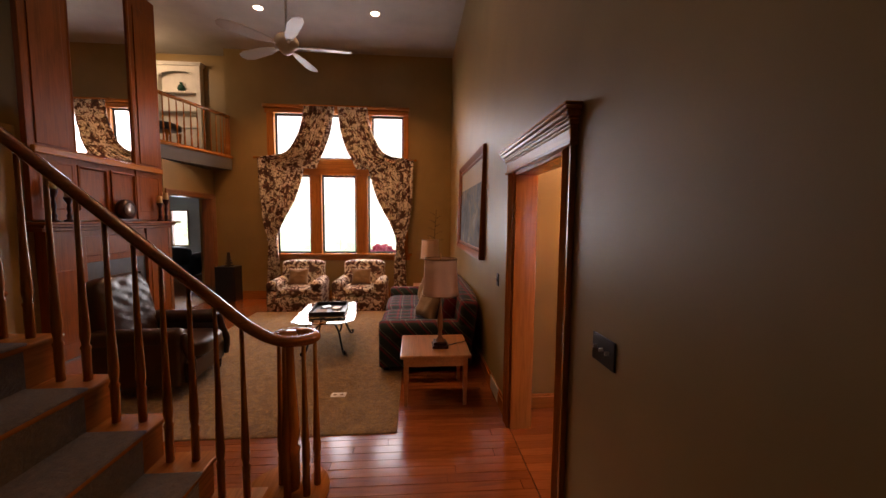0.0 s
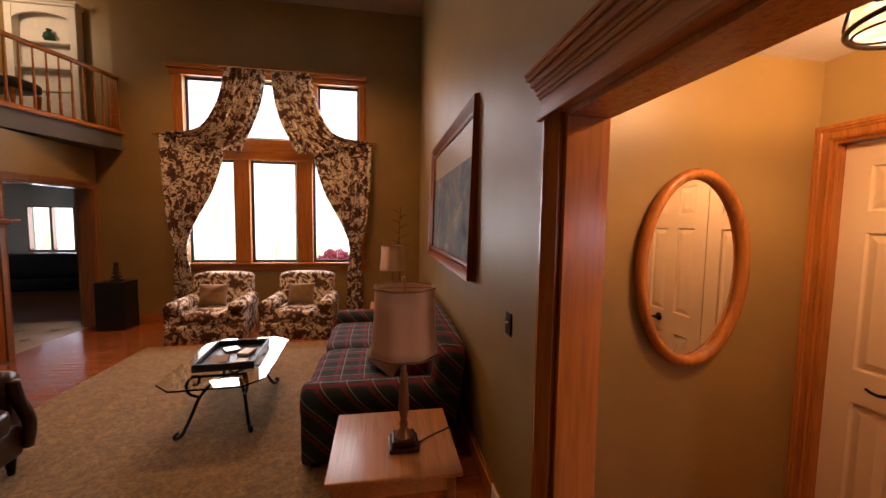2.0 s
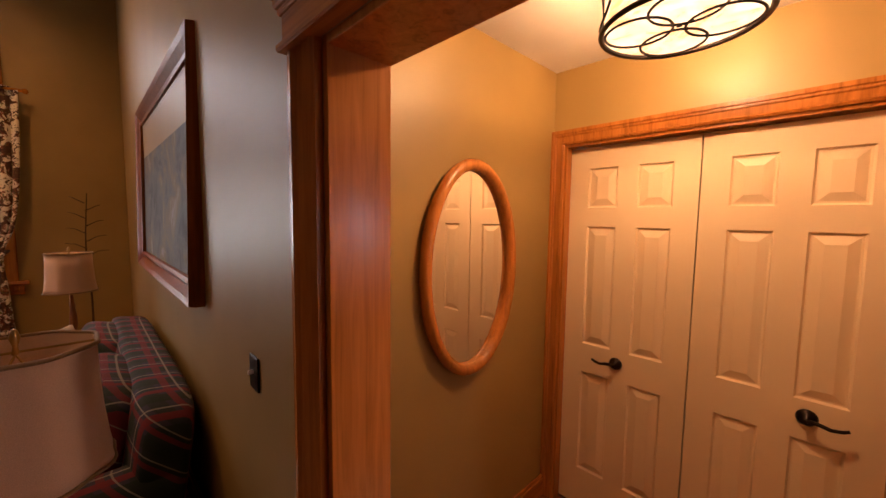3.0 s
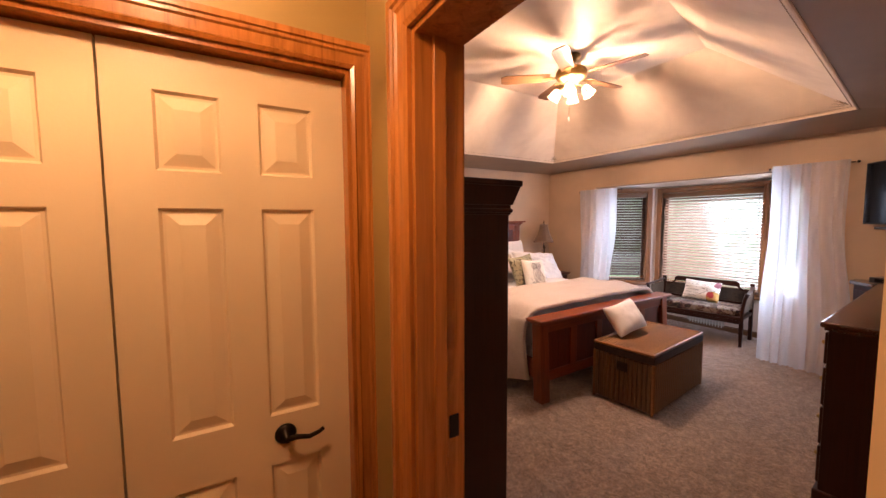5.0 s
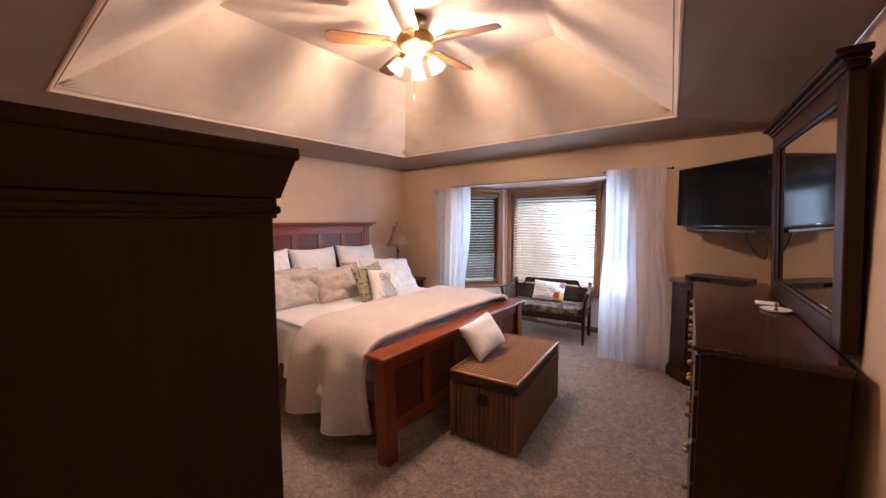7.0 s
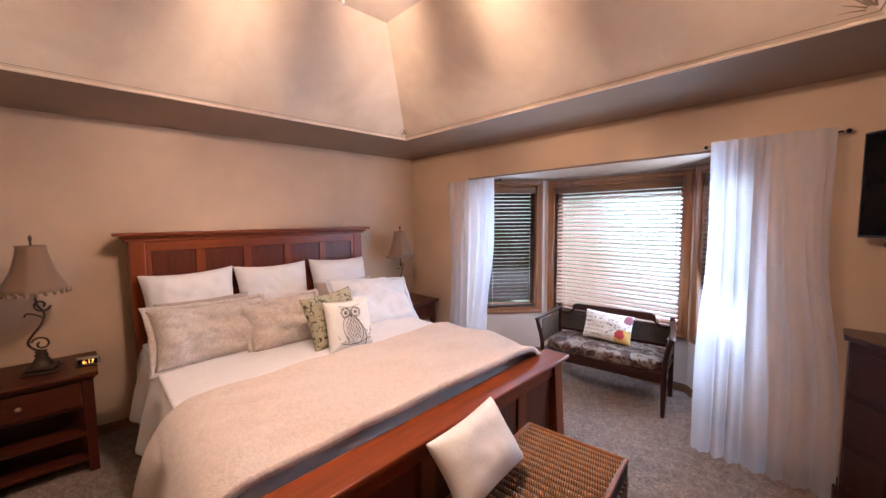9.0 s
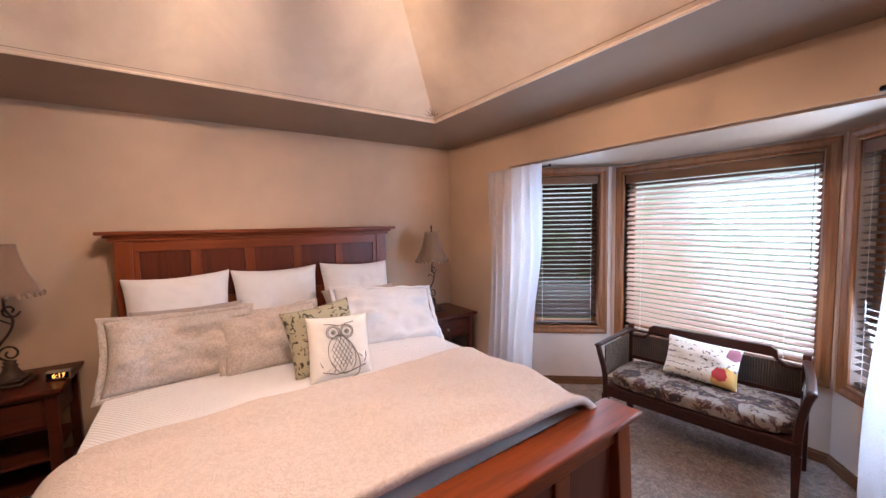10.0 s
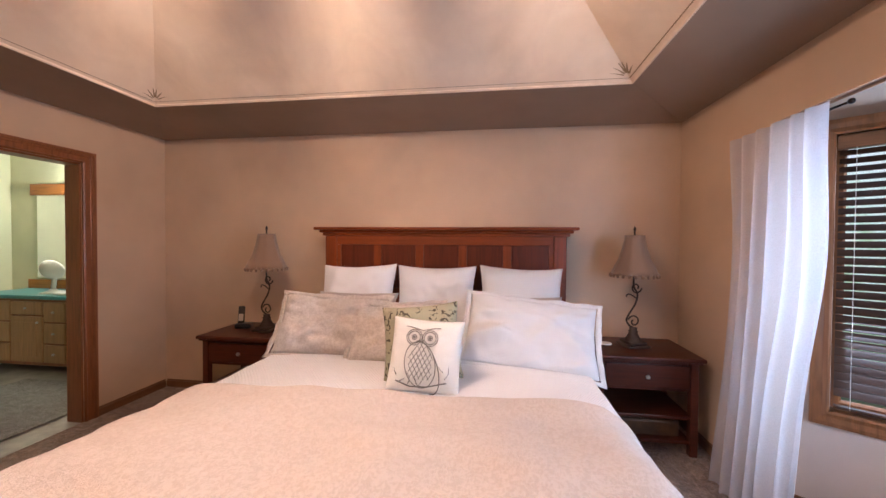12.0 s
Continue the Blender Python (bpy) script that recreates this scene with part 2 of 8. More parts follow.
PLANK = wood("red_oak_floor", (0.38, 0.112, 0.030), 0.2, 0, 0.6, 0.5, 0.8, True)
DOORP = paint("cream_door_paint", (0.72, 0.56, 0.37), 0.45, 120, 0.12, 0.04)
WHITE = plain("white_paint", (0.75, 0.72, 0.66), 0.5, 0, 0.05)
CARPET = pile("mauve_beige_carpet", (0.74, 0.50, 0.36), 0.6, 190, 1.0)
RUG = pile("tan_rug", (0.72, 0.43, 0.115), 0.72, 200, 1.0)
STAIRPILE = pile("brown_stair_carpet", (0.20, 0.12, 0.06))
BLACK = plain("black_metal", (0.012, 0.011, 0.010), 0.4, 0.6)
BLACKP = plain("black_plastic", (0.010, 0.010, 0.012), 0.35)
SCREEN = plain("dark_screen", (0.004, 0.004, 0.005), 0.12)
SCREEN.node_tree.nodes["Principled BSDF"].inputs["Specular IOR Level"].default_value = 0.12
BRONZE = plain("oil_rubbed_bronze", (0.018, 0.012, 0.010), 0.35, 0.8)
IRON = plain("rusty_wrought_iron", (0.05, 0.030, 0.020), 0.55, 0.5, 0.3, 40)
BRASS = plain("antique_brass", (0.42, 0.27, 0.10), 0.3, 1.0)
NICKEL = plain("brushed_nickel", (0.55, 0.53, 0.50), 0.3, 1.0)
GLASS = glass("clear_glass")
PANE = pane_glass("window_glass")
MIRROR, _nt, _b = mat("silvered_mirror", 0.01, 1.0)
_b.inputs["Base Color"].default_value = (0.9, 0.9, 0.9, 1)
FLORAL = floral("floral_cotton")
TARTAN = tartan("tartan_wool")
LINEN = cloth("white_cotton", (0.84, 0.815, 0.82), 500, 0.9, 1.1)
QUILT = cloth("pale_pink_damask", (0.635, 0.51, 0.43), 500, 0.9, 1.1, (0.69, 0.57, 0.495), 60)
SHAM = cloth("cream_damask", (0.58, 0.485, 0.415), 500, 0.9, 1.1, (0.70, 0.61, 0.54), 75)
SHADECLOTH = cloth("beige_lampshade_cloth", (0.235, 0.14, 0.085), 700)
GOLDCLOTH = cloth("gold_brown_cushion_cloth", (0.22, 0.13, 0.06), 300)
SHEER = sheer("white_sheer", (0.93, 0.94, 1.0), 0.47, 0.66)


def waffle(name, c, step=0.018):
    """White matelasse cotton: small raised cells in rows."""
    m, nt, b = mat(name, 0.9)
    tc = nt.nodes.new("ShaderNodeTexCoord")
    sep = nt.nodes.new("ShaderNodeSeparateXYZ")
    nt.links.new(tc.outputs["Object"], sep.inputs[0])
    k = 2 * math.pi / step
    a = maths(nt, "SINE", maths(nt, "MULTIPLY", sep.outputs[0], k * 0.8))
    c_ = maths(nt, "SINE", maths(nt, "MULTIPLY", maths(nt, "ADD", sep.outputs[1], sep.outputs[2]), k))
    h = maths(nt, "ADD", maths(nt, "MULTIPLY", a, c_), maths(nt, "MULTIPLY", nz(nt, tc.outputs["Object"], 9, 4, 0.6, 0.6), 2.0))
    nt.links.new(ramp(nt, nz(nt, tc.outputs["Object"], 3, 3), [(0.3, shade(c, 0.96)), (0.7, shade(c, 1.03))]), b.inputs["Base Color"])
    bump(nt, b, h, 0.5, 0.006)
    b.inputs["Sheen Weight"].default_value = 0.2
    return m


WAFFLE = waffle("white_matelasse", (0.82, 0.79, 0.79))


def braid(name, c, step=0.011):
    """Cane wound round a rod along x: close cross ridges."""
    m, nt, b = mat(name, 0.5)
    tc = nt.nodes.new("ShaderNodeTexCoord")
    sep = nt.nodes.new("ShaderNodeSeparateXYZ")
    nt.links.new(tc.outputs["Object"], sep.inputs[0])
    oi = nt.nodes.new("ShaderNodeObjectInfo")
    ph = maths(nt, "ADD", maths(nt, "MULTIPLY", sep.outputs[0], 2 * math.pi / step), maths(nt, "MULTIPLY", oi.outputs["Random"], 6.28))
    w = maths(nt, "ADD", maths(nt, "MULTIPLY", maths(nt, "SINE", maths(nt, "ADD", ph, maths(nt, "MULTIPLY", sep.outputs[1], 260.0))), 0.5), 0.5)
    n = nz(nt, tc.outputs["Object"], 22, 4, 0.6)
    f = maths(nt, "ADD", maths(nt, "MULTIPLY", w, 0.5), maths(nt, "MULTIPLY", n, 0.5))
    nt.links.new(ramp(nt, f, [(0.25, shade(c, 0.28)), (0.5, c), (0.8, shade(c, 1.5))]), b.inputs["Base Color"])
    bump(nt, b, w, 0.8, 0.004)
    return m


def leather(name, c):
    m, nt, b = mat(name, 0.3)
    v = coords(nt)
    nt.links.new(ramp(nt, nz(nt, v, 5, 5), [(0.3, shade(c, 0.6)), (0.7, shade(c, 1.3))]), b.inputs["Base Color"])
    bump(nt, b, nz(nt, v, 120, 4), 0.15, 0.004)
    return m


LEATHER = leather("dark_brown_leather", (0.035, 0.015, 0.009))
LEATHERB = leather("black_leather", (0.012, 0.013, 0.018))

# ---- builders ----


def bm_box(x0, y0, z0, x1, y1, z1, bev=0.0, seg=2, bm=None):
    """A box, its edges rounded by bev, added to bm if given."""
    own = bmesh.new()
    bmesh.ops.create_cube(own, size=1)
    bmesh.ops.transform(own, matrix=Matrix.Translation(((x0 + x1) / 2, (y0 + y1) / 2, (z0 + z1) / 2)) @ Matrix.Diagonal((abs(x1 - x0), abs(y1 - y0), abs(z1 - z0), 1)), verts=own.verts)
    if bev:
        bmesh.ops.bevel(own, geom=own.edges[:], offset=bev, segments=seg, profile=0.5, affect="EDGES")
    return own if bm is None else merge(bm, own)


def merge(bm, other, m=None):
    if m is not None:
        bmesh.ops.transform(other, matrix=m, verts=other.verts)
    me = bpy.data.meshes.new("tmp")
    other.to_mesh(me)
    other.free()
    bm.from_mesh(me)
    bpy.data.meshes.remove(me)
    return bm


def bm_lathe(profile, seg=24, bm=None, at=(0, 0, 0)):
    """Rows of (radius, height) turned round z."""
    own = bmesh.new()
    rings = []
    for r, z in profile:
        if r < 1e-5:
            rings.append([own.verts.new((at[0], at[1], at[2] + z))])
        else:
            rings.append([own.verts.new((at[0] + r * math.cos(2 * math.pi * i / seg), at[1] + r * math.sin(2 * math.pi * i / seg), at[2] + z)) for i in range(seg)])
    for a, b in zip(rings, rings[1:]):
        for i in range(seg):
            j = (i + 1) % seg
            if len(a) == 1 and len(b) == 1:
                continue
            if len(a) == 1:
                own.faces.new((a[0], b[j], b[i]))
            elif len(b) == 1:
                own.faces.new((a[i], a[j], b[0]))
            else:
                own.faces.new((a[i], a[j], b[j], b[i]))
    bmesh.ops.recalc_face_normals(own, faces=own.faces[:])
    return own if bm is None else merge(bm, own)


def bm_tube(points, r, seg=8, bm=None, closed=False, r1=None, flat=1.0):
    """A round bar along points; r1: the radius at its end; flat: its thickness against its width."""
    own = bmesh.new()
    pts = [Vector(p) for p in points]
    n = len(pts)
    rings = []
    up = None
    for i, p in enumerate(pts):
        a = pts[(i - 1) % n] if closed or i else p
        b = pts[(i + 1) % n] if closed or i < n - 1 else p
        d = (b - a).normalized()
        if up is None:
            up = Vector((0, 0, 1)) if abs(d.z) < 0.9 else Vector((1, 0, 0))
        side = d.cross(up).normalized()
        up = side.cross(d).normalized()
        rr = r if r1 is None else r + (r1 - r) * i / max(1, n - 1)
        rings.append([own.verts.new(p + side * rr * math.cos(2 * math.pi * k / seg) + up * rr * flat * math.sin(2 * math.pi * k / seg)) for k in range(seg)])
    pairs = list(zip(rings, rings[1:])) + ([(rings[-1], rings[0])] if closed else [])
    for a, b in pairs:
        for k in range(seg):
            j = (k + 1) % seg
            own.faces.new((a[k], a[j], b[j], b[k]))
    if not closed:
        own.faces.new(rings[0][::-1])
        own.faces.new(rings[-1])
    bmesh.ops.recalc_face_normals(own, faces=own.faces[:])
    return own if bm is None else merge(bm, own)


def bm_prism(poly, z0, z1, bm=None, bev=0.0):
    """A flat outline of (x, y) raised from z0 to z1."""
    own = bmesh.new()
    lo = [own.verts.new((x, y, z0)) for x, y in poly]
    hi = [own.verts.new((x, y, z1)) for x, y in poly]
    n = len(poly)
    own.faces.new(lo[::-1])
    own.faces.new(hi)
    for i in range(n):
        own.faces.new((lo[i], lo[(i + 1) % n], hi[(i + 1) % n], hi[i]))
    bmesh.ops.recalc_face_normals(own, faces=own.faces[:])
    if bev:
        bmesh.ops.bevel(own, geom=own.edges[:], offset=bev, segments=2, profile=0.5, affect="EDGES")
    return own if bm is None else merge(bm, own)


def bm_soft(sx, sy, sz, power=3.0, n=10, dent=0.0, seed=0, rumple=0.0):
    """A stuffed form filling sx, sy, sz about its centre; a higher power is boxier."""
    own = bmesh.new()
    bmesh.ops.create_cube(own, size=2)
    bmesh.ops.subdivide_edges(own, edges=own.edges[:], cuts=n, use_grid_fill=True)
    for v in own.verts:
        d = v.co
        k = (abs(d.x) ** power + abs(d.y) ** power + abs(d.z) ** power) ** (1 / power)
        q = d / k
        w = noise.noise(q * 2.3 + Vector((seed * 3.1, seed * 1.7, seed))) * rumple
        v.co = Vector((q.x * sx / 2, q.y * sy / 2, q.z * sz / 2)) * (1 + w)
    return own


def bm_pillow(w, h, t, seed=0, n=14, pinch=0.10, rumple=0.02, flange=0.0):
    """A cushion lying in x and z, w wide, h high, t thick, with pointed corners."""
    own = bmesh.new()
    top, bot = {}, {}
    for i in range(n + 1):
        for j in range(n + 1):
            u, v = 2 * i / n - 1, 2 * j / n - 1
            fat = max(0.0, (1 - u ** 4) * (1 - v ** 4)) ** 0.6
            pu = u * (1 - pinch * (1 - v * v)) * w / 2
            pv = v * (1 - pinch * (1 - u * u)) * h / 2
            r = noise.noise(Vector((u * 1.8 + seed * 5, v * 1.8, seed))) * rumple + noise.noise(Vector((u * 5 + seed, v * 5, seed * 2))) * rumple * 0.5 + (abs(noise.noise(Vector((u * 7 + v * 3 + seed, v * 2.5, seed * 4)))) - 0.2) * rumple * 0.45
            edge = i in (0, n) or j in (0, n)
            top[i, j] = own.verts.new((pu, -fat * t / 2 + r * (0.3 + fat), pv))
            bot[i, j] = top[i, j] if edge else own.verts.new((pu, fat * t / 2 + r * fat, pv))
    for i in range(n):
        for j in range(n):
            own.faces.new((top[i, j], top[i + 1, j], top[i + 1, j + 1], top[i, j + 1]))
            f = (bot[i, j + 1], bot[i + 1, j + 1], bot[i + 1, j], bot[i, j])
            if len(set(f)) == 4:
                try:
                    own.faces.new(f)
                except ValueError:
                    pass
    bmesh.ops.recalc_face_normals(own, faces=own.faces[:])
    return own


def part(name, bm, material, parent=None, label="", smooth=False):
    """Links a bmesh as one mesh object, under parent if given."""
    me = bpy.data.meshes.new(name)
    if smooth:
        for f in bm.faces:
            f.smooth = True
    bm.to_mesh(me)
    bm.free()
    me.materials.append(material)
    ob = new(name, me)
    if parent is not None:
        ob.parent = parent
    if label:
        ob["label"] = label
    return ob


def share(name, source, parent, m):
    """Another object on source's mesh, at m within parent."""
    ob = new(name, source.data)
    ob.parent = parent
    ob.matrix_basis = m
    return ob


def thing(name, label, category, m=None, group="", kind=""):
    ob = new(name)
    ob.empty_display_size = 0.1
    if m is not None:
        ob.matrix_basis = m
    return tagged(ob, label, category, group, kind)


def smoothed(ob, level=1):
    md = ob.modifiers.new("round", "SUBSURF")
    md.levels = md.render_levels = level
    for p in ob.data.polygons:
        p.use_smooth = True
    return ob


def struct(name, bm, material, label, category="wall", smooth=False):
    return tagged(part(name, bm, material, None, "", smooth), label, category, "", "structure")


def wall_cells(axis, a0, a1, u0, u1, z0, z1, holes=()):
    """A wall of thickness a0..a1 across axis, from u0 to u1, with openings (ua, ub, za, zb)."""
    us = sorted({u0, u1, *[h[0] for h in holes], *[h[1] for h in holes]})
    zs = sorted({z0, z1, *[h[2] for h in holes], *[h[3] for h in holes]})
    bm = bmesh.new()
    for ua, ub in zip(us, us[1:]):
        for za, zb in zip(zs, zs[1:]):
            mu, mz = (ua + ub) / 2, (za + zb) / 2
            if any(h[0] < mu < h[1] and h[2] < mz < h[3] for h in holes):
                continue
            if axis == "x":
                bm_box(a0, ua, za, a1, ub, zb, bm=bm)
            else:
                bm_box(ua, a0, za, ub, a1, zb, bm=bm)
    bmesh.ops.remove_doubles(bm, verts=bm.verts[:], dist=1e-5)
    return bm

# ---- structure ----
RX, WY, GC, LX = 1.09, 8.70, 4.97, -3.70      # great room: side wall, window wall, ceiling, fireplace wall
BE, BW, BS, BN, BC = 6.38, 1.40, -2.25, 2.47, 2.43  # bedroom walls and ceiling
BWS = 1.60                                    # the west wall leans in to the south
VE, VN, VS = 2.62, 3.97, 2.60                 # vestibule

# great room shell
struct("floor", wall_cells("x", -3.9, 1.3, -0.6, 8.9, -0.12, -0.02), MAHOG, "dark subfloor under the oak boards", "floor")
struct("wall_east", wall_cells("x", RX, RX + 0.16, -0.6, WY, 0, GC, [(2.71, 3.66, 0, 2.03)]), OLIVE, "olive brown painted wall with a cased opening")
struct("wall_north", wall_cells("y", WY, WY + 0.2, -3.42, RX + 0.16, 0, GC, [(-2.51, 0.09, 0.92, 3.77)]), OLIVE, "olive brown painted window wall")
struct("wall_south", wall_cells("y", -0.75, -0.6, -6, RX + 0.16, 0, GC), OLIVE, "olive brown painted wall")
struct("wall_west", wall_cells("x", LX - 0.3, LX - 0.12, -0.6, 7.18, 0, 2.6), OLIVE, "olive brown painted wall behind the fireplace")
struct("wall_west_opening", wall_cells("x", LX - 0.18, LX, 7.18, WY, 0, 2.6, [(7.30, 8.60, 0, 2.04)]), OLIVE, "olive brown wall with a wide opening to the next room")
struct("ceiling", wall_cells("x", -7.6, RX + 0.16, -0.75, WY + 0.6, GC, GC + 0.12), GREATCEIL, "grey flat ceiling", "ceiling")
struct("wall_north_corner", wall_cells("y", WY, WY + 0.2, LX - 0.3, -3.42, 0, 2.62), OLIVE, "olive wall beside the opening")
struct("wall_balcony_north", wall_cells("y", WY + 0.35, WY + 0.5, -7.6, -3.42, 2.6, GC), OLIVE, "olive wall behind the upstairs balcony")
struct("wall_balcony_end", wall_cells("x", -3.42, -3.30, WY + 0.2, WY + 0.5, 0, GC), OLIVE, "short return of the olive wall")
struct("wall_balcony_west", wall_cells("x", -7.75, -7.6, -0.75, WY + 0.5, 2.6, GC), OLIVE, "olive wall upstairs")
struct("wall_stair_west", wall_cells("x", -6.0, -5.85, -0.75, 5.0, 0, 2.6), OLIVE, "olive wall beside the stairs")

# vestibule shell
struct("vestibule_floor", wall_cells("x", 1.3, VE + 0.15, VS - 0.13, VN, -0.12, -0.02), MAHOG, "dark subfloor under the oak boards", "floor")
struct("wall_vestibule_north", wall_cells("y", VN, VN + 0.13, RX + 0.16, VE + 0.13, 0, 2.45), OLIVE, "olive painted wall of the vestibule")
struct("wall_vestibule_east", wall_cells("x", VE, VE + 0.13, VS, VN, 0, 2.45, [(2.66, 3.90, 0, 2.05)]), OLIVE, "olive painted wall round the closet doors")
struct("wall_vestibule_south", wall_cells("y", BN, VS, BW - 0.12, VE + 0.13, 0, 2.45, [(1.46, 2.29, 0, 2.05)]), OLIVE, "wall with the bedroom doorway")
struct("ceiling_vestibule", wall_cells("x", RX + 0.16, VE + 0.8, BN, VN + 0.13, 2.45, 2.55), CEIL, "white textured ceiling", "ceiling")
struct("closet_back", wall_cells("x", VE + 0.7, VE + 0.8, BN + 0.13, VN + 0.13, 0, 2.45), OLIVE, "back wall of the closet")

# bedroom shell
struct("bedroom_floor", wall_cells("x", BW - 0.12, BE + 0.12, -3.3, BN, -0.12, 0.0), CARPET, "mauve beige cut pile carpet", "floor")
struct("wall_bed_east", wall_cells("x", BE, BE + 0.12, BS - 0.15, BN, 0, 2.6), TAN, "tan painted wall behind the bed")
struct("wall_bed_north", wall_cells("y", BN - 0.004, BN + 0.12, VE + 0.13, BE + 0.12, 0, 2.6, [(4.80, 5.63, 0, 2.05)]), TAN, "tan painted wall with the bathroom doorway")
struct("wall_bed_north_door", wall_cells("y", BN - 0.012, BN, BW, VE + 0.13, 0, 2.44, [(1.46, 2.29, 0, 2.05)]), TAN, "tan painted face of the wall by the bedroom door")
struct("wall_bed_west", bm_prism([(BW - 0.12, BN), (BW, BN), (BWS, BS - 0.15), (BWS - 0.12, BS - 0.15)], 0, 2.6), TAN, "tan painted wall behind the dresser")
struct("wall_bed_south", wall_cells("y", BS - 0.15, BS, BW, BE, 0, 2.6, [(2.80, 5.40, 0, 2.11)]), TAN, "tan painted wall with the window bay")

# bay: three sides, ceiling
BAY = [(2.80, BS - 0.15), (3.36, -3.06), (4.86, -3.06), (5.40, BS - 0.15)]


def bay_side(name, p, q, holes, label):
    """A wall of the bay from p to q, seen from inside; holes along its length."""
    d = Vector((q[0] - p[0], q[1] - p[1], 0))
    ob = struct(name, wall_cells("y", -0.14, 0, 0, d.length, 0, 2.2, holes), BAYP, label)
    ob.matrix_basis = Matrix.Translation((p[0], p[1], 0)) @ Matrix.Rotation(math.atan2(d.y, d.x), 4, "Z")
    return ob, d.length


bay_side("wall_bay_west", BAY[0], BAY[1], [(0.14, 0.74, 0.58, 2.02)], "bay wall with a narrow window, daylight put into its pale colour")
bay_side("wall_bay_middle", BAY[1], BAY[2], [(0.09, 1.38, 0.58, 2.0)], "bay wall with a wide window, daylight put into its pale colour")
bay_side("wall_bay_east", BAY[2], BAY[3], [(0.12, 0.72, 0.58, 2.02)], "bay wall with a narrow window, daylight put into its pale colour")
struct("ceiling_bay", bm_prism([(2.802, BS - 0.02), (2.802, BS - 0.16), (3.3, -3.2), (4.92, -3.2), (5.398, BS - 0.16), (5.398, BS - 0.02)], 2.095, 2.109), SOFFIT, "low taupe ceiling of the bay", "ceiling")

# tray ceiling: level border, sloped sides up to a level top
TX0, TX1, TY0, TY1, TZ0, TZ1 = 2.38, 5.735, -1.645, 1.91, 2.51, 3.14
TXN = 1.98
IN = 0.81
TC = ((TX0, TY0, 1, 1), (TX1, TY0, -1, 1), (TX1, TY1, -1, -1), (TXN, TY1, 1, -1))
bm = bmesh.new()
lo = [bm.verts.new(p) for p in ((BWS, BS, BC), (BE, BS, BC), (BE, BN, BC), (BW, BN, BC))]
mi = [bm.verts.new((x, y, TZ0)) for x, y, sx, sy in TC]
for i in range(4):
    j = (i + 1) % 4
    bm.faces.new((lo[i], mi[i], mi[j], lo[j]))
struct("ceiling_border", bm, SOFFIT, "taupe painted ceiling border round the raised tray", "ceiling")
bm = bmesh.new()
mi = [bm.verts.new((x, y, TZ0)) for x, y, sx, sy in TC]
hi = [bm.verts.new((x + sx * IN, y + sy * IN, TZ1)) for x, y, sx, sy in TC]
for i in range(4):
    j = (i + 1) % 4
    bm.faces.new((mi[i], hi[i], hi[j], mi[j]))
bm.faces.new(hi[::-1])
struct("ceiling_tray", bm, FAUX, "cream mottled faux-painted tray ceiling", "ceiling")
struct("roof_cap", wall_cells("x", BW - 0.1, BE + 0.1, BS - 0.1, BN + 0.1, 3.3, 3.4), SOFFIT, "slab closing the roof space", "ceiling")

# ---- trim, doors, windows ----


def frame_sweep(profile, u0, u1, z0, z1, closed=False):
    """A mitred moulding round an opening in the x-z plane: rows of (outward, towards the room = -y)."""
    bm = bmesh.new()
    rows = []
    for o, d in profile:
        pts = [(u0 - o, -d, z0 - (o if closed else 0)), (u0 - o, -d, z1 + o), (u1 + o, -d, z1 + o), (u1 + o, -d, z0 - (o if closed else 0))]
        rows.append([bm.verts.new(p) for p in pts])
    n = len(rows)
    for i in range(n):
        a, b = rows[i], rows[(i + 1) % n]
        for k in range(4 if closed else 3):
            j = (k + 1) % 4
            bm.faces.new((a[k], a[j], b[j], b[k]))
    bmesh.ops.recalc_face_normals(bm, faces=bm.faces[:])
    return bm


CASING = [(0.0, 0.0), (0.0, 0.012), (0.012, 0.018), (0.018, 0.012), (0.05, 0.014), (0.056, 0.02), (0.066, 0.02), (0.07, 0.026), (0.09, 0.026), (0.094, 0.0)]


def facing(x, y, z, turn):
    """Local -y looks out of the wall; turn in degrees about z."""
    return pose(x, y, z, 0, 0, turn)


def trim(name, bm, material, m, label):
    ob = struct(name, bm, material, label, "trim")
    ob.matrix_basis = m
    return ob


# cased opening from the great room: local x runs along -y of the room, local -y looks to -x
M_OPEN = facing(RX - 0.003, 3.66, 0, -90)
trim("trim_opening_casing", frame_sweep([(0, 0), (0, 0.018), (0.015, 0.026), (0.03, 0.018), (0.045, 0.026), (0.06, 0.018), (0.075, 0.026), (0.09, 0.018), (0.105, 0.028), (0.12, 0.028), (0.122, 0)], 0, 0.95, 0, 2.03), OAK, M_OPEN, "fluted honey oak casing of the opening")
bm = bm_box(-0.13, -0.035, 2.032, 1.08, 0, 2.11, 0.003)
for k, (z0, z1, d) in enumerate([(2.105, 2.12, 0.043), (2.12, 2.14, 0.05), (2.14, 2.155, 0.056), (2.155, 2.18, 0.068), (2.18, 2.20, 0.08), (2.20, 2.214, 0.086)]):
    bm_box(-0.13 - d + 0.035, -d, z0, 1.08 + d - 0.035, 0, z1, 0.004, 1, bm)
bm_box(-0.145, -0.045, 2.026, 1.095, 0, 2.044, 0.004, 1, bm)
trim("trim_opening_header", bm, OAKX, M_OPEN, "honey oak header with a stepped crown moulding")
bm = bm_box(0, 0, 0, 0.022, 0.166, 2.03, 0.002)
bm_box(0.928, 0, 0, 0.95, 0.166, 2.03, 0.002, 1, bm)
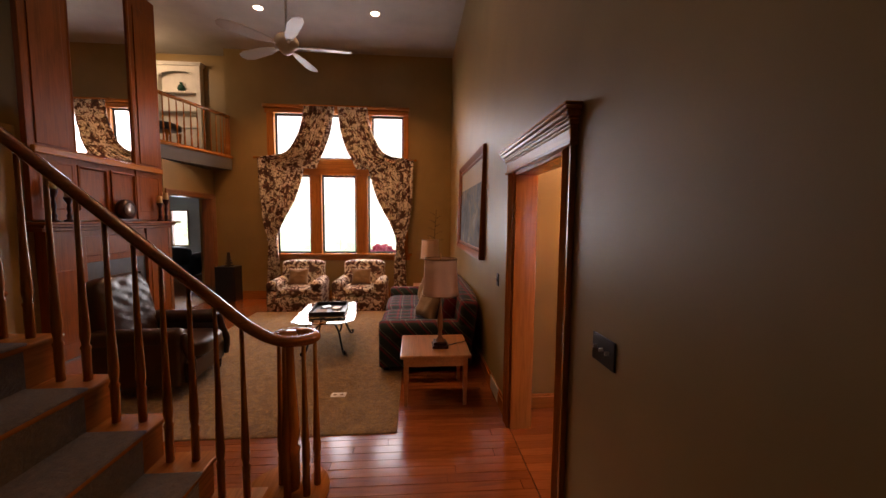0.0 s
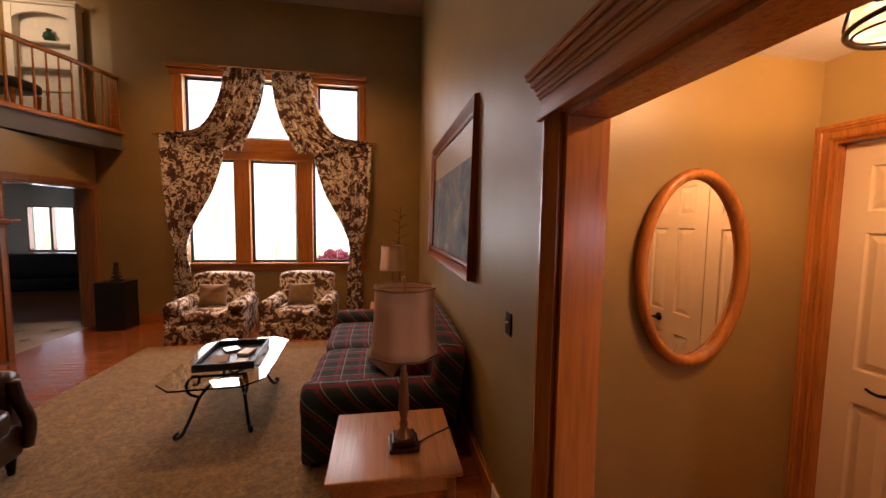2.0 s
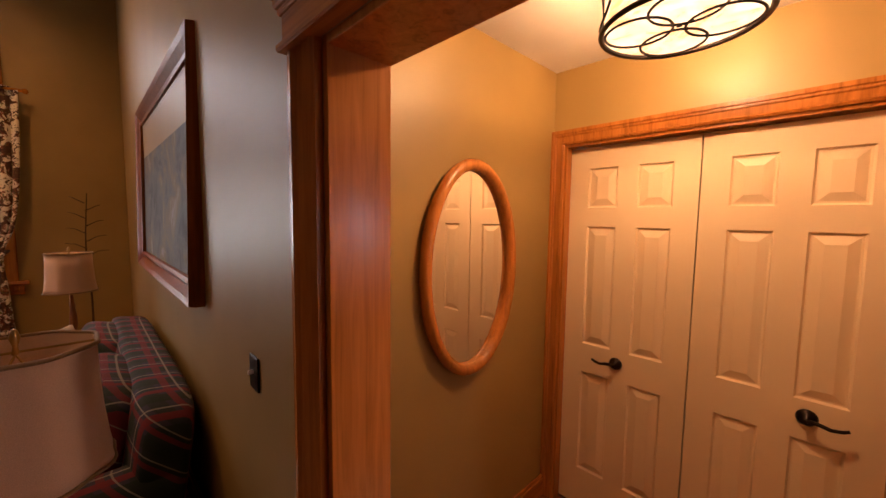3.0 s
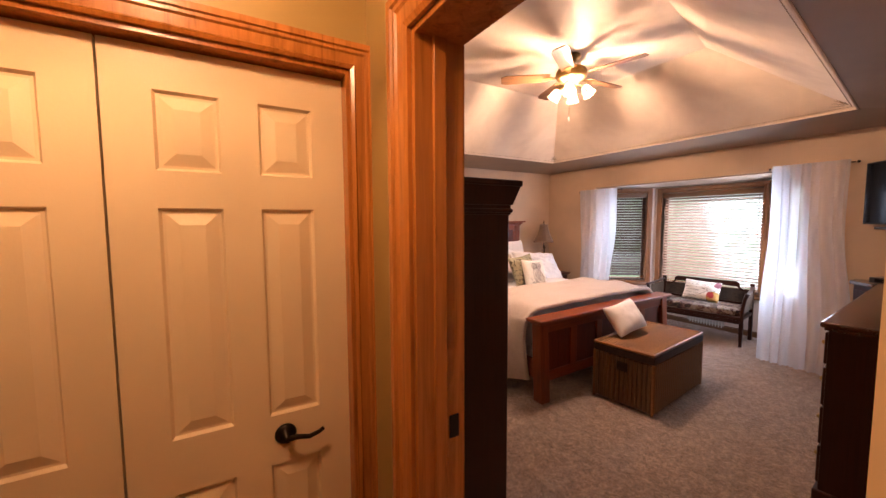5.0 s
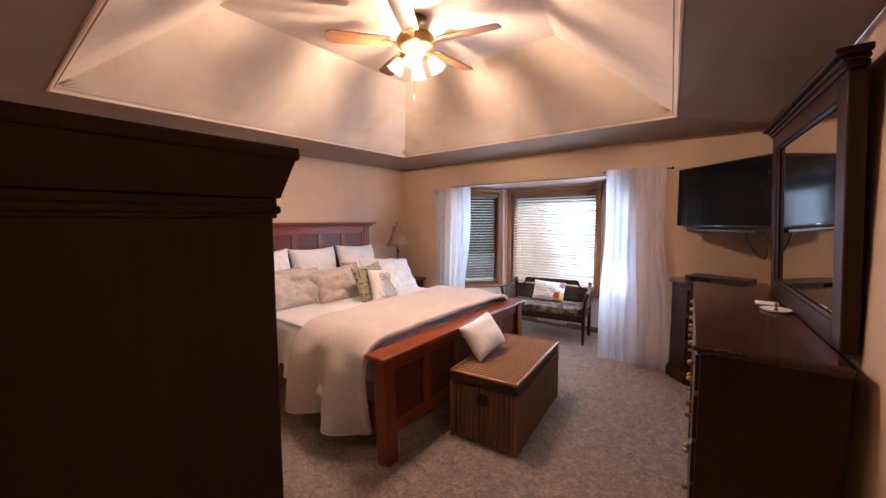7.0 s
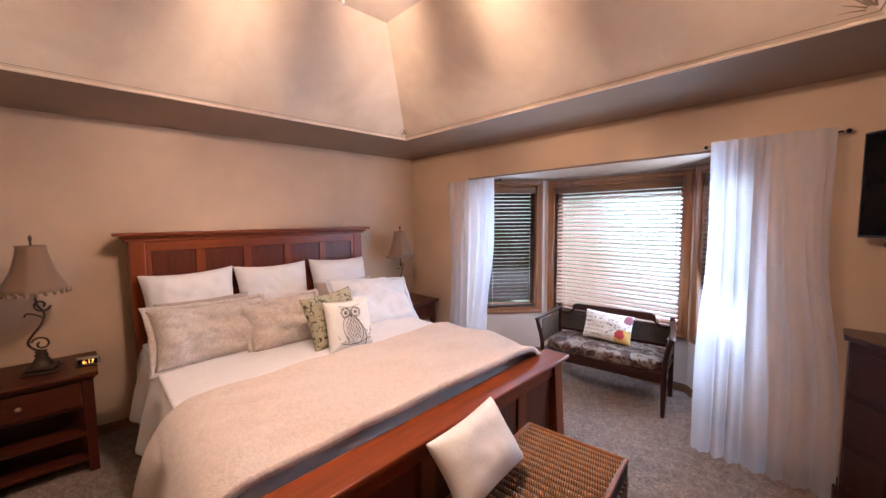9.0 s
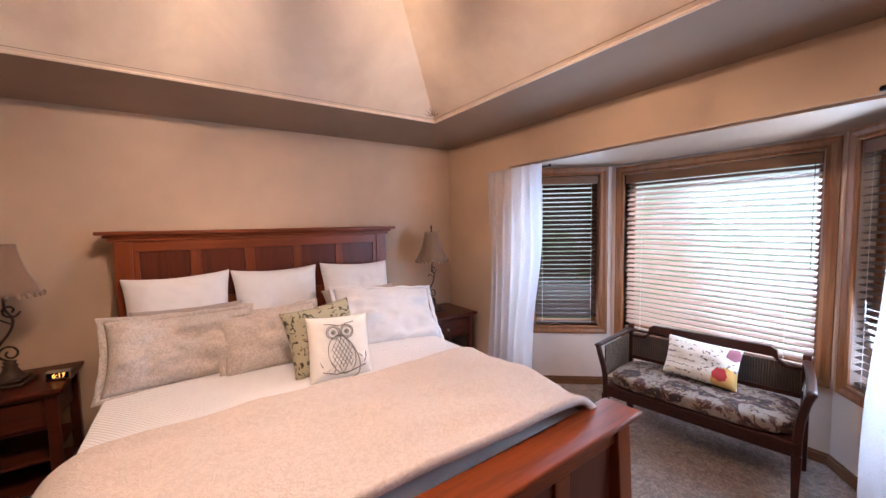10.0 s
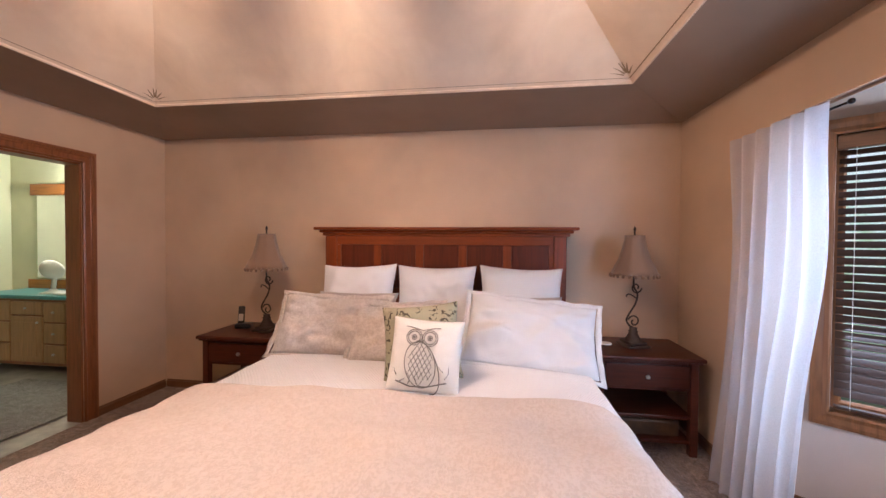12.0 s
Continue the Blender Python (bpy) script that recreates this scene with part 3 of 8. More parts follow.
bm_box(0.022, 0, 2.008, 0.928, 0.166, 2.03, 0.002, 1, bm)
trim("trim_opening_jamb", bm, OAK, M_OPEN, "broad honey oak jamb lining")
M_BACK = facing(RX + 0.163, 2.71, 0, 90)
trim("trim_opening_casing_inner", frame_sweep(CASING, 0, 0.95, 0, 2.03), OAK, M_BACK, "honey oak casing on the vestibule side")

# closet casing, in the vestibule's end wall
M_CLOSET = facing(VE - 0.003, 3.90, 0, -90)
trim("trim_closet_casing", frame_sweep([(o * 0.85, d) for o, d in CASING], 0, 1.24, 0, 2.05), OAK, M_CLOSET, "moulded honey oak casing round the closet doors")
bm = bm_box(0, 0, 0, 0.012, 0.1, 2.05)
bm_box(1.228, 0, 0, 1.24, 0.1, 2.05, bm=bm)
bm_box(0.012, 0, 2.036, 1.228, 0.1, 2.05, bm=bm)
trim("trim_closet_jamb", bm, OAK, M_CLOSET, "honey oak closet jamb")

# bedroom doorway, seen from the vestibule
M_BDOOR = facing(2.29, VS + 0.003, 0, 180)
trim("trim_bedroom_casing", frame_sweep([(o * 1.1, d) for o, d in CASING], 0, 0.83, 0, 2.05), OAK, M_BDOOR, "moulded honey oak casing of the bedroom doorway")
bm = bm_box(0, 0, 0, 0.016, 0.145, 2.05, 0.001)
bm_box(0.814, 0, 0, 0.83, 0.145, 2.05, 0.001, 1, bm)
bm_box(0.016, 0, 2.034, 0.814, 0.145, 2.05, 0.001, 1, bm)
bm_box(0.016, 0.05, 0, 0.028, 0.085, 2.034, 0.001, 1, bm)
trim("trim_bedroom_jamb", bm, OAK, M_BDOOR, "honey oak jamb with a door stop")
strike = tagged(part("strike_plate", bm_box(2.2705, 2.475, 0.965, 2.2745, 2.505, 1.03, 0.001), BRONZE), "dark bronze strike plate on the oak jamb", "hardware")
M_BIN = facing(1.46, BN - 0.015, 0, 0)
trim("trim_bedroom_casing_inner", frame_sweep(CASING[:1] + [(min(o, 0.09), d) for o, d in CASING[1:]], 0, 0.83, 0, 2.05), OAK, M_BIN, "oak casing on the bedroom side")
trim("trim_bath_casing", frame_sweep(CASING, 4.80, 5.63, 0, 2.05), BATHCASE, facing(0, BN - 0.007, 0, 0), "brown oak casing of the bathroom doorway")
bm = bm_box(4.80, -0.003, 0, 4.815, 0.13, 2.05)
bm_box(5.615, -0.003, 0, 5.63, 0.13, 2.05, bm=bm)
bm_box(4.815, -0.003, 2.035, 5.615, 0.13, 2.05, bm=bm)
trim("trim_bath_jamb", bm, BATHCASE, facing(0, BN, 0, 0), "brown oak bathroom jamb")


def skirting(name, p, q, h, material, label, thick=0.016):
    d = Vector((q[0] - p[0], q[1] - p[1], 0))
    bm = bm_box(0, -thick, 0, d.length, 0, h * 0.8, 0.002, 1)
    bm_box(0, -thick * 0.6, h * 0.8, d.length, 0, h, 0.003, 1, bm)
    ob = struct(name, bm, material, label, "baseboard")
    ob.matrix_basis = Matrix.Translation((p[0], p[1], 0)) @ Matrix.Rotation(math.atan2(d.y, d.x), 4, "Z")


skirting("baseboard_east_far", (RX - 0.002, WY - 0.02), (RX - 0.002, 3.80), 0.16, OAKX, "tall honey oak baseboard")
skirting("baseboard_east_near", (RX - 0.002, 2.52), (RX - 0.002, -0.55), 0.16, OAKX, "tall honey oak baseboard")
skirting("baseboard_north", (-3.40, WY - 0.002), (RX - 0.02, WY - 0.002), 0.16, OAKX, "tall honey oak baseboard")
skirting("baseboard_vestibule", (RX + 0.18, VN - 0.002), (VE - 0.02, VN - 0.002), 0.13, OAKX, "honey oak baseboard in the vestibule")
skirting("baseboard_bed_north", (5.73, BN - 0.006), (BE - 0.02, BN - 0.006), 0.075, DOAKX, "low brown oak baseboard")
skirting("baseboard_bed_east", (BE - 0.002, BN - 0.02), (BE - 0.002, BS + 0.02), 0.075, DOAKX, "low brown oak baseboard")
skirting("baseboard_bed_south_east", (BE - 0.02, BS + 0.002), (5.40, BS + 0.002), 0.075, DOAKX, "low brown oak baseboard")
skirting("baseboard_bed_south_west", (2.80, BS + 0.002), (BW + 0.02, BS + 0.002), 0.075, DOAKX, "low brown oak baseboard")
for a, b, n in ((3, 2, "east"), (2, 1, "middle"), (1, 0, "west")):
    skirting("baseboard_bay_" + n, BAY[a], BAY[b], 0.075, DOAKX, "low brown oak baseboard in the bay", 0.02)
ob = struct("wall_vent", bm_box(1.072, 4.02, 0.02, 1.090, 4.34, 0.155, 0.003), WHITE, "white return air grille in the baseboard", "vent")
for i in range(14):
    part("louvre", bm_box(1.068, 4.04 + i * 0.0205, 0.03, 1.073, 4.05 + i * 0.0205, 0.145), WHITE, ob)


def raised_panel(u0, u1, z0, z1, y):
    """A bevelled field in a sunk frame, its face towards -y."""
    bm = bmesh.new()
    rings = []
    for o, d in ((0, -0.001), (0.007, 0.010), (0.014, 0.010), (0.046, -0.001)):
        rings.append([bm.verts.new(p) for p in ((u0 + o, y + d, z0 + o), (u1 - o, y + d, z0 + o), (u1 - o, y + d, z1 - o), (u0 + o, y + d, z1 - o))])
    for a, b in zip(rings, rings[1:]):
        for k in range(4):
            bm.faces.new((a[k], a[(k + 1) % 4], b[(k + 1) % 4], b[k]))
    bm.faces.new(rings[-1])
    return bm


def lever(parent, x, y, z, sgn, toward=-1):
    h = part("handle", bm_lathe([(0, 0.0), (0.032, 0.0), (0.033, 0.004), (0.026, 0.012), (0.012, 0.014), (0.011, 0.045), (0, 0.045)], 20), BRONZE, parent, "dark bronze lever handle", True)
    h.matrix_basis = pose(x, y, z, 90 if toward < 0 else -90)
    pts = [(x, y + toward * 0.04, z), (x + sgn * 0.03, y + toward * 0.046, z + 0.002), (x + sgn * 0.065, y + toward * 0.044, z - 0.008), (x + sgn * 0.095, y + toward * 0.04, z - 0.004), (x + sgn * 0.112, y + toward * 0.038, z + 0.004)]
    part("lever", bm_tube(pts, 0.009, 8, None, False, 0.006), BRONZE, parent, "dark bronze lever", True)


def panel_door(name, w, h, label, m, knob_x, lever_sgn, both=False, knob_z=0.895):
    """A six-panel moulded door, w wide, hinge at local x = 0, face towards -y."""
    d = thing(name, label, "door", m, "", "structure")
    st, mid = 0.105 * w / 0.62, 0.10 * w / 0.62
    cols = [(st, (w - mid) / 2), ((w + mid) / 2, w - st)]
    rows = [(0.23, 0.80), (0.96, 1.61), (1.71, 1.92)]
    us = [0, cols[0][0], cols[0][1], cols[1][0], cols[1][1], w]
    zs = [0.008, *[v for r in rows for v in r], h]
    bm = bmesh.new()
    for i in range(5):
        for j in range(7):
            if i in (1, 3) and j in (1, 3, 5):
                bm_box(us[i], 0.012, zs[j], us[i + 1], 0.026, zs[j + 1], bm=bm)
            else:
                bm_box(us[i], 0.0, zs[j], us[i + 1], 0.038, zs[j + 1], bm=bm)
    part("slab", bm, DOORP, d)
    for c in cols:
        for r in rows:
            part("panel", raised_panel(c[0], c[1], r[0], r[1], 0.001), DOORP, d)
            if both:
                p = part("panel", raised_panel(-c[1], -c[0], r[0], r[1], -0.037), DOORP, d)
                p.matrix_basis = pose(0, 0, 0, 0, 0, 180)
    lever(d, knob_x, 0.0, knob_z, lever_sgn)
    if both:
        lever(d, knob_x, 0.038, knob_z, lever_sgn, 1)
    return d


panel_door("closet_door_1", 0.606, 2.03, "closed cream six-panel closet door with a bronze lever", facing(VE + 0.05, 3.886, 0, -90), 0.29, -1)
panel_door("closet_door_2", 0.606, 2.03, "closed cream six-panel closet door with a bronze lever", facing(VE + 0.05, 3.274, 0, -90), 0.395, 1)
panel_door("bedroom_door", 0.80, 2.02, "open cream six-panel bedroom door with a bronze lever", facing(1.485, BN - 0.05, 0, -86.0), 0.735, -1, True, 1.02)


# great room window
def great_window():
    w = thing("window_1", "tall oak-framed window of three lights under three upper lights", "window", pose(0.11, 0, 0), "", "structure")
    y = WY
    bm = bmesh.new()
    bm_box(-2.74, y - 0.03, 0.84, -2.60, y + 0.05, 3.80, 0.006, 1, bm)
    bm_box(-0.02, y - 0.03, 0.84, 0.085, y + 0.05, 3.80, 0.006, 1, bm)
    part("window_frame", bm, OAK, w)
    bm = bm_box(-2.77, y - 0.045, 3.77, 0.085, y + 0.05, 3.86, 0.006)
    bm_box(-2.80, y - 0.08, 3.86, 0.105, y + 0.05, 3.93, 0.012, 2, bm)
    part("head_casing", bm, OAKX, w, "honey oak head casing")
    bm = bm_box(-2.60, y - 0.025, 2.58, -0.02, y + 0.10, 2.88, 0.008)
    bm_box(-2.60, y - 0.035, 2.55, -0.02, y + 0.10, 2.595, 0.006, 1, bm)
    part("transom", bm, OAKX, w, "honey oak transom rail")
    bm = bm_box(-2.78, y - 0.06, 0.90, 0.16, y + 0.10, 0.945, 0.01)
    bm_box(-2.74, y - 0.025, 0.80, 0.12, y + 0.03, 0.90, 0.006, 1, bm)
    part("window_sill", bm, OAKX, w, "honey oak sill and apron")
    xs = [-2.60, -1.92, -1.69, -1.0, -0.75, -0.02]
    for a, b in ((1, 2), (3, 4)):
        part("mullion", bm_box(xs[a], y - 0.02, 0.945, xs[b], y + 0.1, 2.58, 0.01), OAK, w, "broad honey oak mullion")
    part("mullion", bm_box(-1.98, y - 0.01, 2.88, -1.88, y + 0.1, 3.77, 0.006), OAK, w)
    part("mullion", bm_box(-0.76, y - 0.01, 2.88, -0.66, y + 0.1, 3.77, 0.006), OAK, w)
    for x0, x1, z0, z1 in ((-2.60, -1.92, 0.945, 2.55), (-1.69, -1.0, 0.945, 2.55), (-0.75, -0.02, 0.945, 2.55), (-2.60, -1.98, 2.88, 3.77), (-1.88, -0.76, 2.88, 3.77), (-0.66, -0.02, 2.88, 3.77)):
        s = part("sash", frame_sweep([(0, 0), (0, 0.03), (-0.012, 0.03), (-0.035, 0.02), (-0.035, 0)], x0, x1, z0, z1, True), BLACKP, w, "dark window sash")
        s.location.y = y + 0.09
        p = part("pane", bm_box(x0, y + 0.096, z0, x1, y + 0.100, z1), PANE, w, "clear window pane")
        p.visible_shadow = False
        bm = bmesh.new()
        nh = 4 if z1 - z0 > 1.2 else 2
        for k in range(1, nh):
            zz = z0 + (z1 - z0) * k / nh
            bm_box(x0, y + 0.094, zz - 0.004, x1, y + 0.103, zz + 0.004, bm=bm)
        bm_box((x0 + x1) / 2 - 0.004, y + 0.0935, z0, (x0 + x1) / 2 + 0.004, y + 0.1035, z1, bm=bm)
        part("glazing_bar", bm, WHITE, w, "thin pale glazing bars")


great_window()


def cr(pts, n):
    """Points along a smooth curve through pts."""
    out = []
    P = [Vector(p) for p in pts]
    P = [P[0] * 2 - P[1]] + P + [P[-1] * 2 - P[-2]]
    for i in range(n + 1):
        f = i / n * (len(pts) - 1)
        k = min(int(f), len(pts) - 2)
        t = f - k
        a, b, c, d = P[k:k + 4]
        out.append(0.5 * (2 * b + (c - a) * t + (2 * a - 5 * b + 4 * c - d) * t * t + (3 * b - a - 3 * c + d) * t ** 3))
    return out


def bm_drape(left, right, folds, amp, across=80, down=40, seed=0, top_amp=1.0, sag=0.0):
    """Pleated cloth between two edge curves given from top to bottom; pleats swing in y."""
    bm = bmesh.new()
    L, R = cr(left, down), cr(right, down)
    grid = []
    for j in range(down + 1):
        row = []
        t = j / down
        for i in range(across + 1):
            s = i / across
            p = L[j].lerp(R[j], s)
            ph = 2 * math.pi * folds * (s + 0.018 * math.sin(5 * t + seed) + 0.07 * noise.noise(Vector((s * 4, t * 1.2, seed))))
            k = amp * (top_amp + (1 - top_amp) * min(1, t * 3)) * (0.75 + 0.5 * noise.noise(Vector((s * 6, t * 2, seed + 4))))
            p = p + Vector((0.25 * k * math.cos(ph), k * math.sin(ph), -sag * math.sin(math.pi * s) * t + 0.006 * math.sin(3 * ph) * (t > 0.98)))
            row.append(bm.verts.new(p))
        grid.append(row)
    for j in range(down):
        for i in range(across):
            bm.faces.new((grid[j][i], grid[j][i + 1], grid[j + 1][i + 1], grid[j + 1][i]))
    return bm


def thick(ob, t=0.004):
    md = ob.modifiers.new("cloth", "SOLIDIFY")
    md.thickness = t
    return ob


def rod(name, p, q, r, label, material, parent=None, ball=0.05):
    d = Vector(q) - Vector(p)
    u = d.normalized()
    bm = bm_tube([p, q], r, 10)
    ob = part(name, bm, material, parent, label, True)
    for e, s in ((p, -1), (q, 1)):
        b = bm_soft(ball, ball, ball, 2.0, 3)
        bmesh.ops.transform(b, matrix=Matrix.Translation(Vector(e) + u * s * 0.02), verts=b.verts)
        part("finial", b, material, ob if parent is None else parent, "", True)
    return ob


C = -1.255
for sgn, nm in ((-1, "left"), (1, "right")):
    yy = WY - 0.12
    up = tagged(part("swag_drape", bm_drape([(C + sgn * 0.03, yy, 3.89), (C + sgn * 0.10, yy - 0.02, 3.45), (C + sgn * 0.22, yy - 0.03, 3.05), (C + sgn * 0.40, yy - 0.04, 2.66)],
        [(C + sgn * 0.62, yy, 3.89), (C + sgn * 0.72, yy - 0.02, 3.4), (C + sgn * 0.98, yy - 0.03, 2.98), (C + sgn * 1.50, yy - 0.02, 2.88)], 9, 0.035, 110, 44, 1 + sgn, 0.6, 0.07), FLORAL, None, "", True),
        "floral cotton swag draped across the tall window", "curtain", "window drapes")
    thick(up)
    low = tagged(part("tied_drape", bm_drape([(C + sgn * 0.60, yy, 2.80), (C + sgn * 0.80, yy - 0.01, 2.1), (C + sgn * 1.08, yy, 1.55), (C + sgn * 1.20, yy, 1.22), (C + sgn * 1.17, yy, 0.8), (C + sgn * 1.14, yy, 0.03)],
        [(C + sgn * 1.55, yy, 2.86), (C + sgn * 1.52, yy, 2.1), (C + sgn * 1.46, yy, 1.55), (C + sgn * 1.36, yy, 1.22), (C + sgn * 1.38, yy, 0.8), (C + sgn * 1.42, yy, 0.03)], 8, 0.035, 90, 50, 3 + sgn, 0.8), FLORAL, None, "", True),
        "floral cotton drape tied back beside the window", "curtain", "window drapes")
    thick(low)
    part("tieback", bm_tube([(C + sgn * 1.20, yy - 0.05, 1.24), (C + sgn * 1.28, yy - 0.07, 1.20), (C + sgn * 1.37, yy - 0.04, 1.23), (C + sgn * 1.40, yy + 0.03, 1.26), (C + sgn * 1.28, yy + 0.055, 1.25), (C + sgn * 1.20, yy + 0.04, 1.25)], 0.016, 8, None, True), FLORAL, low, "floral tieback", True)
    tagged(rod("curtain_rod", (C + sgn * 0.70, yy + 0.02, 2.87), (C + sgn * 1.58, yy + 0.02, 2.87), 0.015, "", OAKX), "oak curtain rod with ball finials beside the window", "curtain rod")
tagged(rod("curtain_rod", (C - 0.66, WY - 0.10, 3.915), (C + 0.66, WY - 0.10, 3.915), 0.015, "", OAKX), "oak curtain rod with ball finials over the window", "curtain rod")


# bay windows and blinds
def bay_window(name, p, q, u0, u1, z0, z1, slat_mat, tilt, label, gap=0.043, stack=0.0):
    d = Vector((q[0] - p[0], q[1] - p[1], 0))
    m = Matrix.Translation((p[0], p[1], 0)) @ Matrix.Rotation(math.atan2(d.y, d.x) + math.pi, 4, "Z") @ Matrix.Translation((-d.length, 0, 0))
    w = thing(name, label, "window", m, "", "structure")
    a, b = d.length - u1, d.length - u0
    part("window_frame", frame_sweep([(0, -0.1), (0, 0.012), (0.01, 0.02), (0.03, 0.014), (0.055, 0.022), (0.075, 0.022), (0.078, 0)], a, b, z0, z1, True), DOAK, w, "brown oak casing")
    s = part("sash", frame_sweep([(0, 0), (0, 0.03), (-0.03, 0.03), (-0.04, 0.02), (-0.04, 0)], a, b, z0, z1, True), DOAK, w, "brown oak sash")
    s.location.y = 0.115
    pn = part("pane", bm_box(a, 0.108, z0, b, 0.112, z1), PANE, w, "clear window pane")
    pn.visible_shadow = False
    part("head_rail", bm_box(a + 0.004, 0.004, z1 - 0.075, b - 0.004, 0.055, z1 - 0.004, 0.004), DOAKX, w, "wooden blind head rail")
    proto = bm_box(-(b - a) / 2 + 0.012, -0.024, -0.002, (b - a) / 2 - 0.012, 0.024, 0.002)
    first = None
    n = int((z1 - z0 - 0.11) / gap)
    for i in range(n):
        mm = pose((a + b) / 2, 0.032, z1 - 0.095 - i * gap, tilt + 1.5 * math.sin(i * 1.7))
        if first is None:
            first = part("slat", proto, slat_mat, w)
            first.matrix_basis = mm
        else:
            share("slat", first, w, mm)
    part("bottom_rail", bm_box(a + 0.012, 0.014, z0 + 0.012, b - 0.012, 0.05, z0 + 0.03, 0.003), slat_mat, w)
    for f in (0.12, 0.88):
        x = a + (b - a) * f
        part("ladder_cord", bm_tube([(x, 0.006, z1 - 0.07), (x, 0.006, z0 + 0.02)], 0.0015, 5), WHITE, w)
    x = b - 0.04
    part("pull_cord", bm_tube([(x, 0.0, z1 - 0.07), (x, -0.004, z1 - 0.75)], 0.002, 5), BLACKP, w)


# One wooden blind in two tones: daylight and side shade put into the colour.
SLAT_LIT = wood("lit_blind_slats", (0.46, 0.31, 0.24), 0.3, 0, 0.8, 0.3)
SLAT_SHADED = wood("shaded_blind_slats", (0.065, 0.028, 0.014), 0.4, 0)
bay_window("window_2", BAY[1], BAY[2], 0.09, 1.38, 0.58, 2.0, SLAT_LIT, 31, "wide bay window with a lowered wooden blind, slats open")
bay_window("window_3", BAY[2], BAY[3], 0.12, 0.72, 0.58, 2.02, SLAT_SHADED, 40, "narrow bay window with wooden slatted blind, shade in its slat colour")
bay_window("window_4", BAY[0], BAY[1], 0.14, 0.74, 0.58, 2.02, SLAT_SHADED, 14, "narrow bay window with wooden slatted blind, shade in its slat colour")

# gold stencilled line and corner flourishes on the tray
tray = thing("tray_border", "thin painted gold line with corner sprigs on the tray ceiling", "ceiling trim", None, "", "structure")
slope = Vector((IN, IN, TZ1 - TZ0))


def on_tray(f, corner):
    """A point f of the way up the hip at one of the four corners."""
    cx, cy, sx, sy = TC[corner]
    return Vector((cx + sx * IN * f, cy + sy * IN * f, TZ0 + (TZ1 - TZ0) * f - 0.003))


for f, wd in ((0.035, 0.004),):
    for k in range(4):
        part("painted_line", bm_tube([on_tray(f, k), on_tray(f, (k + 1) % 4)], wd, 4, None, False, None, 0.4), TRIMGOLD, tray)
for k in range(4):
    o = on_tray(0.05, k)
    up1 = (on_tray(0.3, k) - o).normalized()
    for nb in ((k + 1) % 4, (k + 3) % 4):
        side = (on_tray(0.05, nb) - o).normalized()
        for a in (0.12, 0.45, 0.8):
            d = (up1 * (1 - a) + side * a).normalized()
            part("sprig", bm_tube([o + d * 0.03, o + d * 0.075 + up1 * 0.004, o + d * 0.12], 0.007, 5, None, False, 0.002, 0.3), TRIMGOLD, tray)
bm = bmesh.new()
for k in range(4):
    j = (k + 1) % 4
    bm_tube([(*TC[k][:2], TZ0), (*TC[j][:2], TZ0)], 0.010, 6, bm)
struct("tray_lip", bm, FAUX, "cream rounded lip of the tray ceiling", "trim")

# ---- bedroom things ----
YC = -0.315


